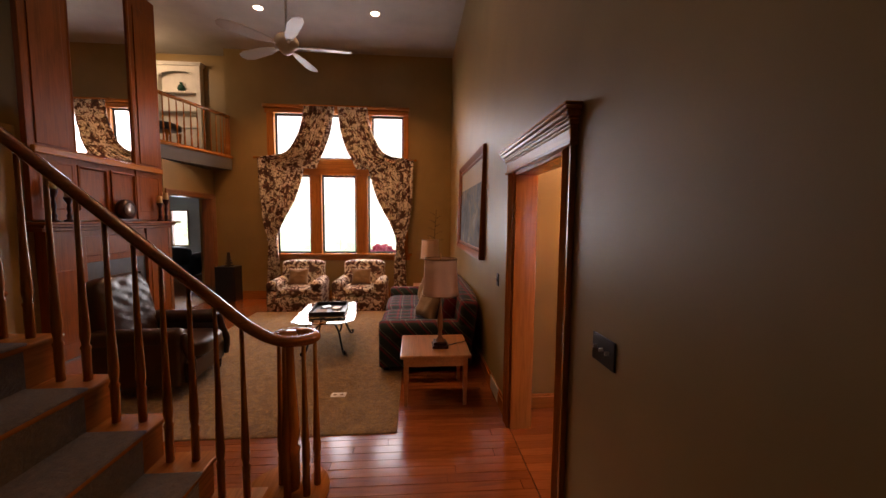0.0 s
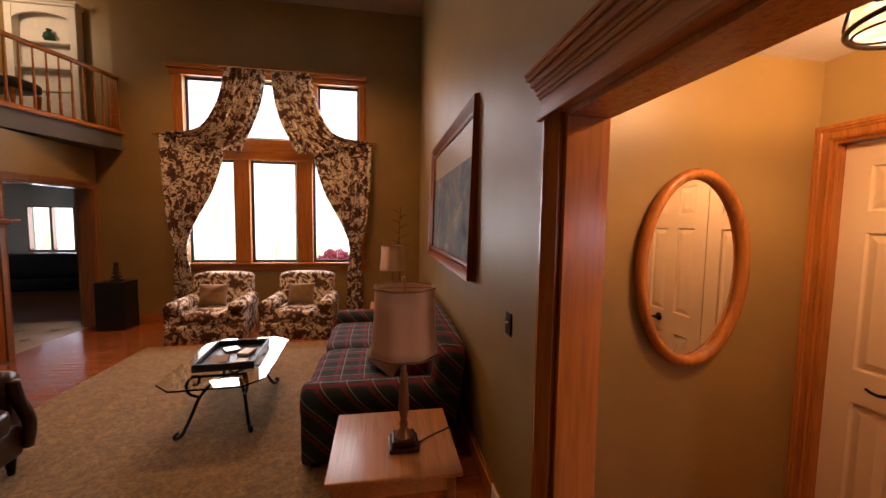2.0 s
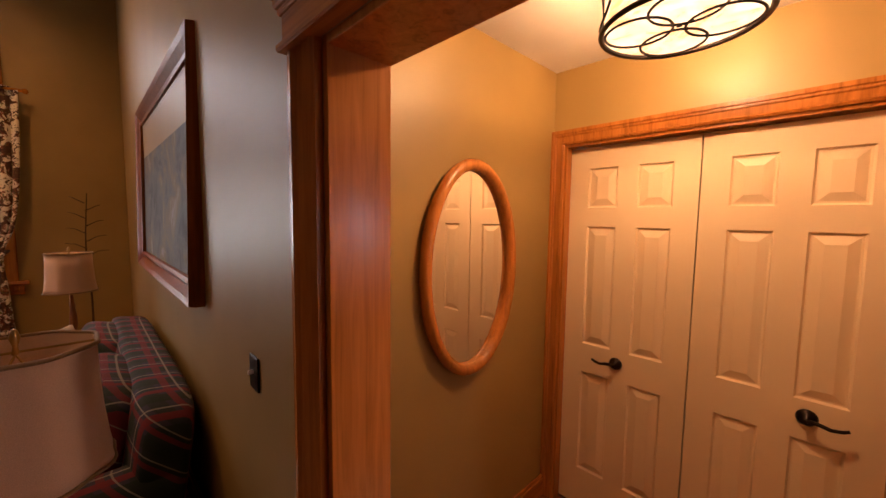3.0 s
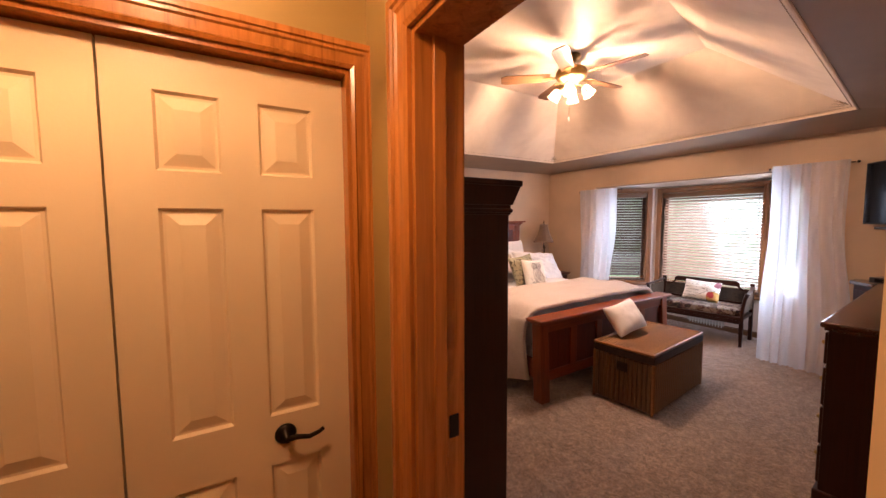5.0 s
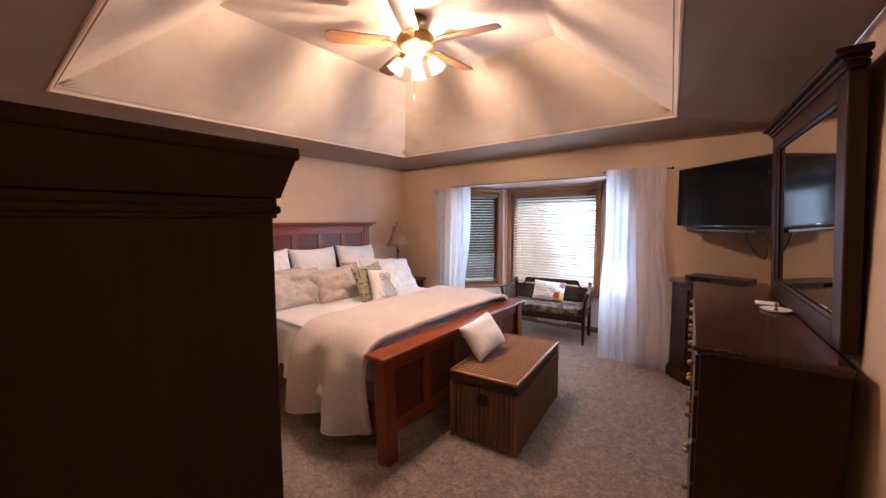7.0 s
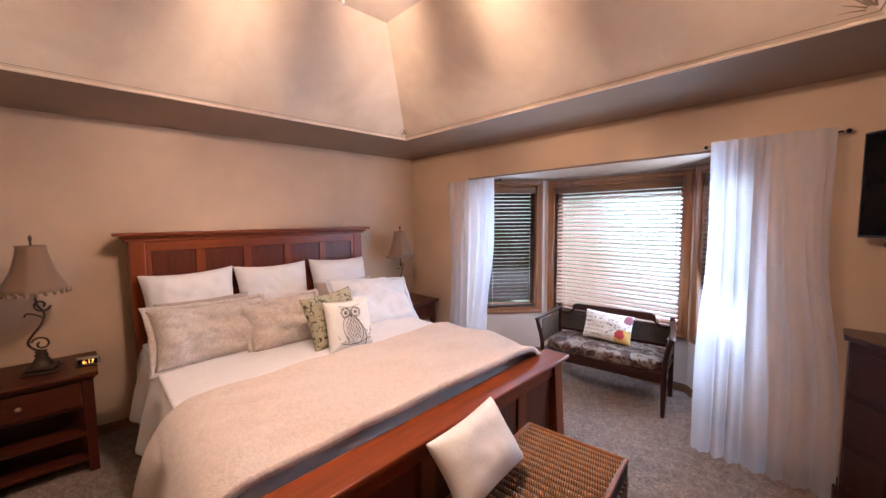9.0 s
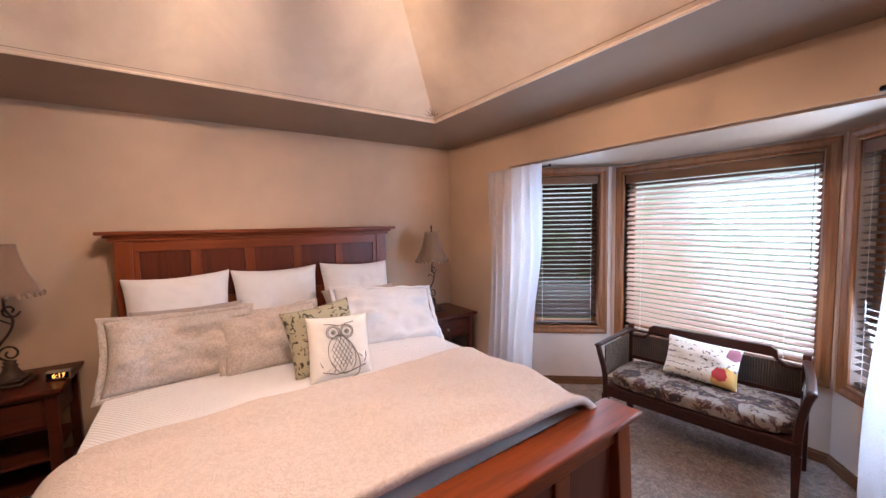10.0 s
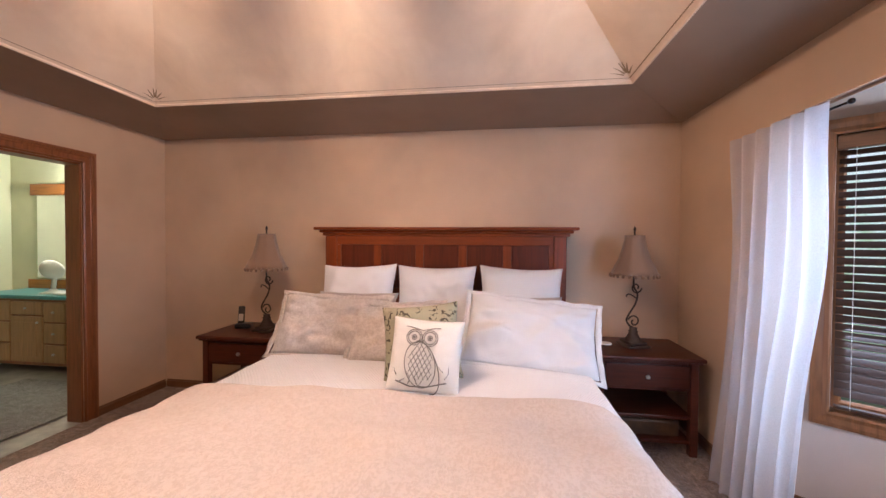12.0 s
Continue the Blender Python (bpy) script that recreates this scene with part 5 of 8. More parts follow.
# armoire by the door
arm = thing("armoire", "tall dark-stained wooden armoire with a stepped crown", "armoire")
part("carcass", bm_box(2.75, 1.88, 0.06, 3.80, BN - 0.02, 1.64, 0.004), ESPRESSO, arm)
part("plinth", bm_box(2.735, 1.865, 0, 3.815, BN - 0.02, 0.10, 0.008), ESPRESSO, arm)
bm = bm_box(2.745, 1.872, 1.60, 3.81, BN - 0.02, 1.645, 0.004)
cove = bm_box(2.75 - 0.012, 1.88 - 0.012, 1.645, 3.80 + 0.012, BN - 0.02, 1.728)
for v in cove.verts:
    if v.co.z > 1.7:
        v.co.x += 0.025 if v.co.x > 3 else -0.025
        v.co.y += -0.025 if v.co.y < 2 else 0
merge(bm, cove)
for d, z0, z1 in ((0.014, 1.61, 1.628), (0.045, 1.728, 1.756)):
    bm_box(2.75 - d, 1.88 - d, z0, 3.80 + d, BN - 0.02, z1, 0.006, 2, bm)
part("crown", bm, ESPRESSO, arm, "dark stepped crown moulding")
for x0, x1 in ((2.79, 3.265), (3.285, 3.76)):
    dd = part("door", bm_box(x0, 1.862, 0.14, x1, 1.882, 1.58, 0.004), ESPRESSO, arm)
    part("knob", bm_soft(0.03, 0.03, 0.03, 2, 3), NICKEL, dd, "", True).location = (x1 - 0.04 if x0 < 3 else x0 + 0.04, 1.848, 0.9)

# dresser with mirror on the west wall
M_DR = pose(2.03, 0.29, 0, 0, 0, 4.0)


def dresser():
    t = thing("dresser", "long dark-stained dresser with brass knobs against the wall", "dresser", M_DR)
    L, D, H = 2.02, 0.48, 1.03    # runs to -y, depth to -x
    bm = bm_box(-D, -L - 0.03, H - 0.03, 0.03, 0.03, H, 0.01)
    bm_box(-D, -L - 0.015, H - 0.045, 0.015, 0.015, H - 0.03, 0.005, 2, bm)
    part("top", bm, ESPRESSO2, t, "polished dark top")
    part("carcass", bm_box(-D, -L, 0.08, 0, 0, H - 0.045, 0.004), ESPRESSO, t)
    part("plinth", bm_box(-D, -L - 0.015, 0, 0.02, 0.015, 0.10, 0.008), ESPRESSO, t)
    cols = [(-0.68, -0.04), (-1.34, -0.71), (-1.98, -1.37)]
    for k, (y0, y1) in enumerate(cols):
        if k == 1:
            for ya, yb in ((y0, (y0 + y1) / 2 - 0.004), ((y0 + y1) / 2 + 0.004, y1)):
                d = part("door", bm_box(-0.004, ya, 0.12, 0.018, yb, 0.77, 0.004), ESPRESSO, t)
                part("panel", bm_box(0.016, ya + 0.06, 0.18, 0.024, yb - 0.06, 0.71, 0.004), ESPRESSO, d)
                part("knob", bm_soft(0.032, 0.03, 0.03, 2, 3), BRASS, d, "brass knob", True).location = (0.032, yb - 0.04 if ya == y0 else ya + 0.04, 0.5)
            rows = [(0.79, 0.965)]
        else:
            rows = [(0.12, 0.325), (0.34, 0.545), (0.56, 0.77), (0.79, 0.965)]
        for z0, z1 in rows:
            d = part("drawer", bm_box(-0.004, y0, z0, 0.018, y1, z1, 0.006), ESPRESSO, t)
            for f in (0.22, 0.78):
                part("knob", bm_soft(0.034, 0.03, 0.03, 2, 3), BRASS, d, "brass knob", True).location = (0.034, y0 + (y1 - y0) * f, (z0 + z1) / 2)
    return t


ESPRESSO2 = wood("polished_dark_wood", (0.055, 0.014, 0.006), 0.25, 1, 0.6, 0.3)
dresser()
M_MR = pose(1.535, 0.09, 1.032, 0, 2, 5.0)
mr = thing("dresser_mirror", "tall dark-framed mirror with a crown standing on the dresser", "mirror", M_MR)
for y0, y1 in ((-0.12, 0.0), (-1.52, -1.40)):
    part("stile", bm_box(-0.03, y0, 0.0, 0.03, y1, 1.16, 0.008), ESPRESSO, mr)
part("rail", bm_box(-0.03, -1.40, 0.0, 0.03, -0.12, 0.11, 0.006), ESPRESSO, mr)
part("rail", bm_box(-0.03, -1.40, 1.07, 0.03, -0.12, 1.16, 0.006), ESPRESSO, mr)
bm = bm_box(-0.03, -1.535, 1.16, 0.04, 0.015, 1.185, 0.005)
bm_box(-0.03, -1.55, 1.185, 0.055, 0.03, 1.205, 0.008, 2, bm)
bm_box(-0.03, -1.575, 1.205, 0.08, 0.055, 1.235, 0.008, 2, bm)
part("crown", bm, ESPRESSO, mr, "stepped crown moulding")
part("glass", bm_box(-0.012, -1.40, 0.11, 0.004, -0.12, 1.07), MIRROR, mr, "silvered mirror glass")
part("inner_bead", frame_sweep([(0, 0), (0, 0.01), (-0.015, 0.004), (-0.015, 0)], 0.12, 1.40, 0.11, 1.07, True), ESPRESSO, mr).matrix_basis = pose(0.008, 0, 0, 0, 0, -90) @ Matrix.Diagonal((1, -1, 1, 1))
dish = thing("trinket_dish", "white oval dish with a gold knob on the dresser", "dish", pose(1.71, -0.72, 1.031))
part("dish", bm_lathe([(0, 0.004), (0.05, 0.004), (0.075, 0.014), (0.078, 0.012), (0.055, 0), (0, 0)], 28), WHITE, dish, "", True)
part("knob", bm_lathe([(0, 0.004), (0.012, 0.004), (0.006, 0.02), (0.011, 0.035), (0.005, 0.05), (0, 0.055)], 14), BRASS, dish, "gold knob", True)
tagged(part("note_card", bm_box(1.68, -1.02, 1.031, 1.80, -0.90, 1.035, 0.001), WHITE), "small white card lying on the dresser", "card")

# corner chest, box and television
cc = thing("corner_chest", "dark wooden corner chest standing past the dresser", "chest")
poly = [(2.40, -2.215), (2.40, -2.05), (2.23, -1.87), (2.06, -1.815), (1.66, -1.815), (1.66, -2.215)]
part("carcass", bm_prism(poly, 0.07, 0.97, None, 0.004), ESPRESSO, cc)
big = [(x + (0.025 if x > 2 else 0), y + (0.025 if y > -2.1 and x > 2 else 0)) for x, y in poly]
part("top", bm_prism(big, 0.97, 1.0, None, 0.006), ESPRESSO2, cc)
part("plinth", bm_prism(big, 0, 0.10, None, 0.01), ESPRESSO, cc)
for k in range(3):
    p0, p1 = Vector((2.23, -1.87, 0)), Vector((2.40, -2.05, 0))
    d = (p1 - p0).normalized()
    pn = part("panel", bm_box(0.02, -0.014, 0.15 + k * 0.27, 0.225, 0.004, 0.38 + k * 0.27, 0.006), ESPRESSO, cc)
    pn.matrix_basis = Matrix.Translation(p0) @ Matrix.Rotation(math.atan2(d.y, d.x), 4, "Z") @ Matrix.Diagonal((1, -1, 1, 1))
bx = thing("media_box", "flat black media player on the corner chest", "media player", pose(2.02, -1.98, 1.001, 0, 0, -20))
part("case", bm_box(-0.24, -0.13, 0.006, 0.24, 0.13, 0.056, 0.006), BLACKP, bx)
part("front_panel", bm_box(0.02, 0.129, 0.015, 0.20, 0.132, 0.045), SCREEN, bx)
tv = thing("television", "flat black wall-mounted television, switched off", "television", pose(2.04, -1.84, 1.81, 0, 0, 135))
part("bezel", bm_box(-0.50, -0.012, -0.285, 0.50, 0.03, 0.285, 0.006), BLACKP, tv)
part("screen", bm_box(-0.488, -0.0145, -0.27, 0.488, -0.0115, 0.273), SCREEN, tv, "dark glossy screen")
part("logo_bar", bm_box(-0.03, -0.0135, -0.282, 0.03, -0.0118, -0.275), NICKEL, tv)
part("back_box", bm_box(-0.25, 0.03, -0.18, 0.25, 0.06, 0.12, 0.01), BLACKP, tv)
part("wall_arm", bm_tube([(0.0, 0.06, -0.05), (0.1, 0.2, -0.05), (-0.05, 0.62, -0.05)], 0.022, 8), BLACKP, tv)
sb = tagged(part("cable_shelf", bm_box(-0.36, -0.02, -0.33, 0.36, 0.06, -0.305, 0.004), BLACKP), "narrow black shelf bar hung under the television", "shelf")
sb.matrix_basis = pose(2.04, -1.84, 1.81, 0, 0, 135)
for pts in ([(1.86, -1.70, 1.482), (1.80, -1.68, 1.34), (1.73, -1.64, 1.27), (1.72, -1.58, 1.38), (1.76, -1.60, 1.482)], [(1.74, -1.58, 1.482), (1.66, -1.52, 1.3), (1.60, -1.46, 1.1), (1.58, -1.44, 1.036)]):
    tagged(part("cable", bm_tube(cr(pts, 20), 0.005, 6), BLACKP, None, "", True), "black cable hanging below the television", "cable")

# curtains of the bay
for nm, xs, sd in (("east", (5.62, 4.94, 5.57, 5.00), 2), ("west", (3.09, 2.50, 3.12, 2.40), 7)):
    a, b, c, d = xs
    y0, zt = BS + 0.07, 2.075 if nm == "east" else 2.15
    cu = tagged(part("sheer_curtain", bm_drape([(a, y0, zt), (a - 0.01, y0, 1.4), (c, y0 + 0.04, 0.7), (c, y0 + 0.09, 0.015)], [(b, y0, zt), (b, y0, 1.4), (d + 0.02, y0 + 0.04, 0.7), (d, y0 + 0.10, 0.015)], 7 if nm == "west" else 6, 0.036, 120, 40, sd, 0.45), SHEER, None, "", True), "white sheer curtain hanging to the carpet beside the bay", "curtain", "sheer curtains")
    tagged(rod("curtain_rod", (a + 0.02, y0 - 0.04, zt - 0.025), (b - 0.02, y0 - 0.04, zt - 0.025), 0.005, "", BRONZE, None, 0.026), "thin bronze curtain rod over the bay's side", "curtain rod")


# caned bench in the bay
def bench():
    t = thing("caned_bench", "dark wooden settee bench with caned back and sides", "bench", pose(3.93, -2.57, 0, 0, 0, 8.0))
    W, D = 0.52, 0.25       # half width, half depth; front towards +y
    BW2 = ESPRESSO
    for sx in (-1, 1):
        bm = bm_box(sx * W - 0.022, D - 0.045, 0, sx * W + 0.022, D, 0.30, 0.004)
        for v in bm.verts:
            if v.co.z < 0.15:
                v.co.x = sx * W + (v.co.x - sx * W) * 0.65
        part("front_leg", bm, BW2, t)
        part("back_leg", bm_box(sx * W - 0.02, -D, 0, sx * W + 0.02, -D + 0.04, 0.74, 0.004), BW2, t)
        part("arm_post", bm_tube(cr([(sx * W, D - 0.02, 0.28), (sx * (W + 0.005), D - 0.015, 0.45), (sx * (W + 0.03), D + 0.01, 0.60), (sx * (W + 0.05), D + 0.0, 0.655)], 14), 0.021, 8), BW2, t, "", True)
        part("arm_rail", bm_tube(cr([(sx * (W + 0.05), D + 0.02, 0.66), (sx * (W + 0.03), 0.0, 0.675), (sx * W, -D + 0.02, 0.70)], 14), 0.022, 8, None, False, None, 0.6), BW2, t, "", True)
        part("side_cane", bm_box(sx * W + sx * 0.006, -D + 0.04, 0.42, sx * W + sx * 0.014, D - 0.03, 0.655), CANING, t, "woven cane side panel")
    part("apron", bm_box(-W, D - 0.04, 0.285, W, D - 0.006, 0.365, 0.004), BW2, t)
    part("seat_frame", bm_box(-W - 0.01, -D, 0.33, W + 0.01, D, 0.37, 0.008), BW2, t)
    s = bm_soft(2 * W - 0.02, 2 * D - 0.02, 0.11, 5, 12)
    bmesh.ops.transform(s, matrix=Matrix.Translation((0, 0.01, 0.415)), verts=s.verts)
    part("seat_cushion", s, BROCADE, t, "dark brocade seat cushion", True)
    part("back_rail", bm_box(-W, -D, 0.455, W, -D + 0.035, 0.485, 0.004), BW2, t)
    pts = [(-W, 0.655), (-W + 0.09, 0.655), (-W + 0.13, 0.68), (-W + 0.14, 0.735), (-W + 0.17, 0.755), (W - 0.17, 0.755), (W - 0.14, 0.735), (W - 0.13, 0.68), (W - 0.09, 0.655), (W, 0.655), (W, 0.635), (W - 0.11, 0.635), (W - 0.16, 0.69), (-W + 0.16, 0.69), (-W + 0.11, 0.635), (-W, 0.635)]
    bm = bm_prism(pts, 0, 0.035, None, 0.003)
    part("crest_rail", bm, BW2, t, "shaped dark crest rail").matrix_basis = Matrix.Translation((0, -D + 0.035, 0)) @ Matrix.Rotation(radians(90), 4, "X")
    for x0, x1, z1 in ((-W + 0.02, -0.18, 0.66), (-0.15, 0.15, 0.70), (0.18, W - 0.02, 0.66)):
        part("back_cane", bm_box(x0, -D + 0.012, 0.485, x1, -D + 0.020, z1), CANING, t, "woven cane back panel")
    for x in (-0.165, 0.165):
        part("back_stile", bm_box(x - 0.016, -D, 0.48, x + 0.016, -D + 0.035, 0.70, 0.003), BW2, t)
    return t


CANING = woven("aged_cane", (0.06, 0.035, 0.02), 150)
BROCADE = floral("dark_brocade")
for nd in BROCADE.node_tree.nodes:
    if nd.type == "VALTORGB" and len(nd.color_ramp.elements) == 3:
        for e, c in zip(nd.color_ramp.elements, ((0.21, 0.165, 0.135), (0.09, 0.027, 0.03), (0.02, 0.012, 0.012))):
            e.color = (*c, 1)
bench()


def postcard(name):
    """Cream canvas with script lines, brown twigs and a red flower."""
    m, nt, b = mat(name, 0.85)
    tc = nt.nodes.new("ShaderNodeTexCoord")
    sep = nt.nodes.new("ShaderNodeSeparateXYZ")
    nt.links.new(tc.outputs["Object"], sep.inputs[0])
    x, z = sep.outputs[0], sep.outputs[2]
    v = tc.outputs["Object"]
    col = ramp(nt, nz(nt, v, 6, 3), [(0.3, (0.66, 0.60, 0.52)), (0.7, (0.76, 0.72, 0.66))])
    line = maths(nt, "LESS_THAN", maths(nt, "FRACT", maths(nt, "ADD", maths(nt, "MULTIPLY", z, 26.0), maths(nt, "MULTIPLY", nz(nt, v, 90, 2), 0.9))), 0.16)
    left = maths(nt, "LESS_THAN", x, -0.02)
    rough_ = maths(nt, "GREATER_THAN", nz(nt, v, 30, 2), 0.47)
    col = mixc(nt, maths(nt, "MULTIPLY", maths(nt, "MULTIPLY", line, left), rough_), col, (0.10, 0.08, 0.07))

    def blob(cx, cz, r, c, base):
        dx, dz = maths(nt, "SUBTRACT", x, cx), maths(nt, "SUBTRACT", z, cz)
        d = maths(nt, "ADD", maths(nt, "SQRT", maths(nt, "ADD", maths(nt, "MULTIPLY", dx, dx), maths(nt, "MULTIPLY", dz, dz))), maths(nt, "MULTIPLY", nz(nt, v, 40, 2), 0.03))
        return mixc(nt, maths(nt, "LESS_THAN", d, r + 0.015), base, c)

    twig = maths(nt, "MULTIPLY", maths(nt, "GREATER_THAN", x, 0.0), maths(nt, "GREATER_THAN", nz(nt, v, 34, 2, 0.5, 1.2), 0.60))
    col = mixc(nt, twig, col, (0.13, 0.08, 0.05))
    col = blob(0.15, -0.08, 0.075, (0.55, 0.33, 0.10), col)
    col = blob(0.12, -0.055, 0.042, (0.36, 0.03, 0.03), col)
    col = blob(0.18, 0.09, 0.04, (0.25, 0.09, 0.11), col)
    nt.links.new(col, b.inputs["Base Color"])
    return m


bp = tagged(part("lumbar_pillow", bm_pillow(0.46, 0.29, 0.13, 15, 14, 0.06, 0.01), postcard("printed_canvas")), "cream printed pillow with script and flowers on the bench", "pillow")
bp.matrix_basis = pose(3.93, -2.63, 0.605, -20, 3, 188)
smoothed(bp)
fv = thing("floor_vent", "pale metal vent low on the bay wall behind the bench", "vent", pose(4.05, -3.055, 0.0))
part("plate", bm_box(-0.24, 0, 0.02, 0.24, 0.012, 0.16, 0.004), NICKEL, fv)
for i in range(12):
    part("louvre", bm_box(-0.22 + i * 0.0375, 0.012, 0.035, -0.205 + i * 0.0375, 0.016, 0.145), WHITE, fv)


# ceiling fan of the bedroom
FX, FY, FZ = 3.93, 0.09, 2.94
BLADE = wood("fan_blade_oak", (0.33, 0.15, 0.06), 0.4, 0, 0.6)
LIT = glow("lit_frosted_glass", (1.0, 0.80, 0.58), 9.0)


def fluted(name, flutes):
    """Lit glass whose flutes let light through unevenly round the shade."""
    m = glow(name, (1.0, 0.80, 0.58), 7.0)
    nt = m.node_tree
    tc = nt.nodes.new("ShaderNodeTexCoord")
    sep = nt.nodes.new("ShaderNodeSeparateXYZ")
    nt.links.new(tc.outputs["Object"], sep.inputs[0])
    ang = maths(nt, "ARCTAN2", sep.outputs[1], sep.outputs[0])
    wave = maths(nt, "SINE", maths(nt, "MULTIPLY", ang, float(flutes)))
    uneven = maths(nt, "SINE", maths(nt, "MULTIPLY", ang, float(flutes) * 0.5 + 1.0))
    k = ramp(nt, maths(nt, "ADD", maths(nt, "MULTIPLY", wave, 0.35), maths(nt, "ADD", 0.5, maths(nt, "MULTIPLY", uneven, 0.2))), [(0.32, (0.03, 0.03, 0.025)), (0.62, (1.0, 0.98, 0.95))])
    tr, mx = nt.nodes.new("ShaderNodeBsdfTransparent"), nt.nodes.new("ShaderNodeMixShader")
    nt.links.new(k, tr.inputs[0])
    mx.inputs[0].default_value = 0.16
    nt.links.new(tr.outputs[0], mx.inputs[1])
    nt.links.new(nt.nodes["Principled BSDF"].outputs[0], mx.inputs[2])
    nt.links.new(mx.outputs[0], nt.nodes["Material Output"].inputs[0])
    return m


FLUTED = fluted("lit_fluted_glass", 8)


def ceiling_fan():
    f = thing("ceiling_fan", "brass ceiling fan with five oak blades and four lit glass shades", "ceiling fan", pose(FX, FY, FZ))
    part("canopy", bm_lathe([(0, 0.20), (0.085, 0.20), (0.08, 0.17), (0.035, 0.14), (0.016, 0.135), (0, 0.135)], 24), BRASS, f, "", True)
    part("downrod", bm_tube([(0, 0, 0.08), (0, 0, 0.17)], 0.013, 10), BRASS, f, "", True)
    part("motor", bm_lathe([(0, 0.095), (0.07, 0.095), (0.125, 0.075), (0.145, 0.045), (0.145, 0.0), (0.12, -0.025), (0.08, -0.04), (0.065, -0.065), (0.05, -0.09), (0, -0.095)], 32), BRASS, f, "antique brass motor housing", True)
    for k in range(5):
        a = -22 + 72 * k
        bm = bmesh.new()
        bm_prism([(0.20, -0.06), (0.62, -0.072), (0.665, -0.05), (0.665, 0.05), (0.62, 0.072), (0.20, 0.06)], -0.004, 0.004, bm, 0.002)
        bl = part("blade", bm, BLADE, f, "oak blade")
        bl.matrix_basis = pose(0, 0, 0.01, 0, 0, a) @ pose(0, 0, 0, 11)
        ir = part("blade_iron", bm_prism([(0.09, -0.018), (0.16, -0.012), (0.24, -0.035), (0.26, 0.0), (0.24, 0.035), (0.16, 0.012), (0.09, 0.018)], -0.010, -0.005), BRASS, f)
        ir.matrix_basis = pose(0, 0, 0.008, 0, 0, a) @ pose(0, 0, 0, 11)
    for k in range(4):
        a = radians(35 + 90 * k)
        c, s = math.cos(a), math.sin(a)
        part("lamp_arm", bm_tube(cr([(0.03 * c, 0.03 * s, -0.07), (0.08 * c, 0.08 * s, -0.085), (0.115 * c, 0.115 * s, -0.10)], 8), 0.008, 7), BRASS, f, "", True)
        sh = part("glass_shade", bm_lathe([(0.018, 0.0), (0.03, -0.006), (0.042, -0.03), (0.05, -0.06), (0.055, -0.085), (0.064, -0.10), (0.061, -0.10), (0.052, -0.085), (0.046, -0.06), (0.038, -0.03), (0.026, -0.01)], 20), FLUTED, f, "lit fluted glass tulip shade", True)
        sh.matrix_basis = Matrix.Translation((0.115 * c, 0.115 * s, -0.10)) @ Matrix.Rotation(a, 4, "Z") @ Matrix.Rotation(radians(-32), 4, "Y")
        bulb("fan_bulb", (FX + 0.15 * c, FY + 0.15 * s, FZ - 0.15), FANW, WARM, 0.006)
    part("pull_chain", bm_tube([(0.02, 0, -0.09), (0.02, 0, -0.36)], 0.0018, 5), BRASS, f)
    part("chain_fob", bm_lathe([(0, -0.36), (0.006, -0.365), (0.009, -0.39), (0.006, -0.41), (0, -0.412)], 10), WHITE, f, "", True).location = (0.02, 0, 0)


ceiling_fan()

# bathroom past the bedroom's doorway
BX1 = 6.96
struct("bath_floor", wall_cells("x", 4.2, 7.1, BN + 0.0, 5.2, -0.12, -0.005), plain("pale_bath_tile", (0.34, 0.31, 0.27), 0.4, 0, 0.3, 6), "pale tiled bathroom floor", "floor")
struct("wall_bath_east", wall_cells("x", BX1, BX1 + 0.12, BN, 5.2, 0, 2.5), BATHP, "pale yellow bathroom wall")
struct("wall_bath_north", wall_cells("y", 5.2, 5.3, 4.2, BX1 + 0.12, 0, 2.5), BATHP, "pale yellow bathroom wall")
struct("wall_bath_west", wall_cells("x", 4.1, 4.2, BN + 0.12, 5.3, 0, 2.5), BATHP, "pale yellow bathroom wall")
struct("wall_bath_south", wall_cells("y", BN + 0.12, BN + 0.124, 5.64, BX1, 0, 2.5), BATHP, "pale yellow bathroom wall")
struct("ceiling_bath", wall_cells("x", 4.1, BX1 + 0.12, BN + 0.12, 5.3, 2.5, 2.6), CEIL, "white bathroom ceiling", "ceiling")
van = thing("bath_vanity", "oak bathroom vanity with drawers and a door", "vanity")
part("carcass", bm_box(6.46, BN + 0.15, 0.09, BX1 - 0.005, 4.9, 0.81, 0.004), BATHCASE, van)
for y0 in (2.66, 3.02, 3.74, 4.02, 4.44):
    wide = {3.74: 0.26, 3.02: 0.66, 4.02: 0.40}.get(y0, 0.32)
    if y0 in (3.02, 4.02):
        d = part("door", bm_box(6.44, y0, 0.13, 6.462, y0 + wide, 0.62, 0.005), TANOAK, van)
        part("panel", bm_box(6.434, y0 + 0.06, 0.19, 6.443, y0 + wide - 0.06, 0.56, 0.005), TANOAK, d)
        part("knob", bm_soft(0.025, 0.025, 0.025, 2, 3), NICKEL, d, "", True).location = (6.43, y0 + 0.05, 0.56)
        rows = [(0.64, 0.78)]
    else:
        rows = [(0.13, 0.32), (0.34, 0.55), (0.57, 0.78)]
    for z0, z1 in rows:
        d = part("drawer", bm_box(6.44, y0, z0, 6.462, y0 + wide, z1, 0.005), TANOAK, van)
        part("knob", bm_soft(0.025, 0.025, 0.025, 2, 3), NICKEL, d, "", True).location = (6.43, y0 + wide / 2, (z0 + z1) / 2)
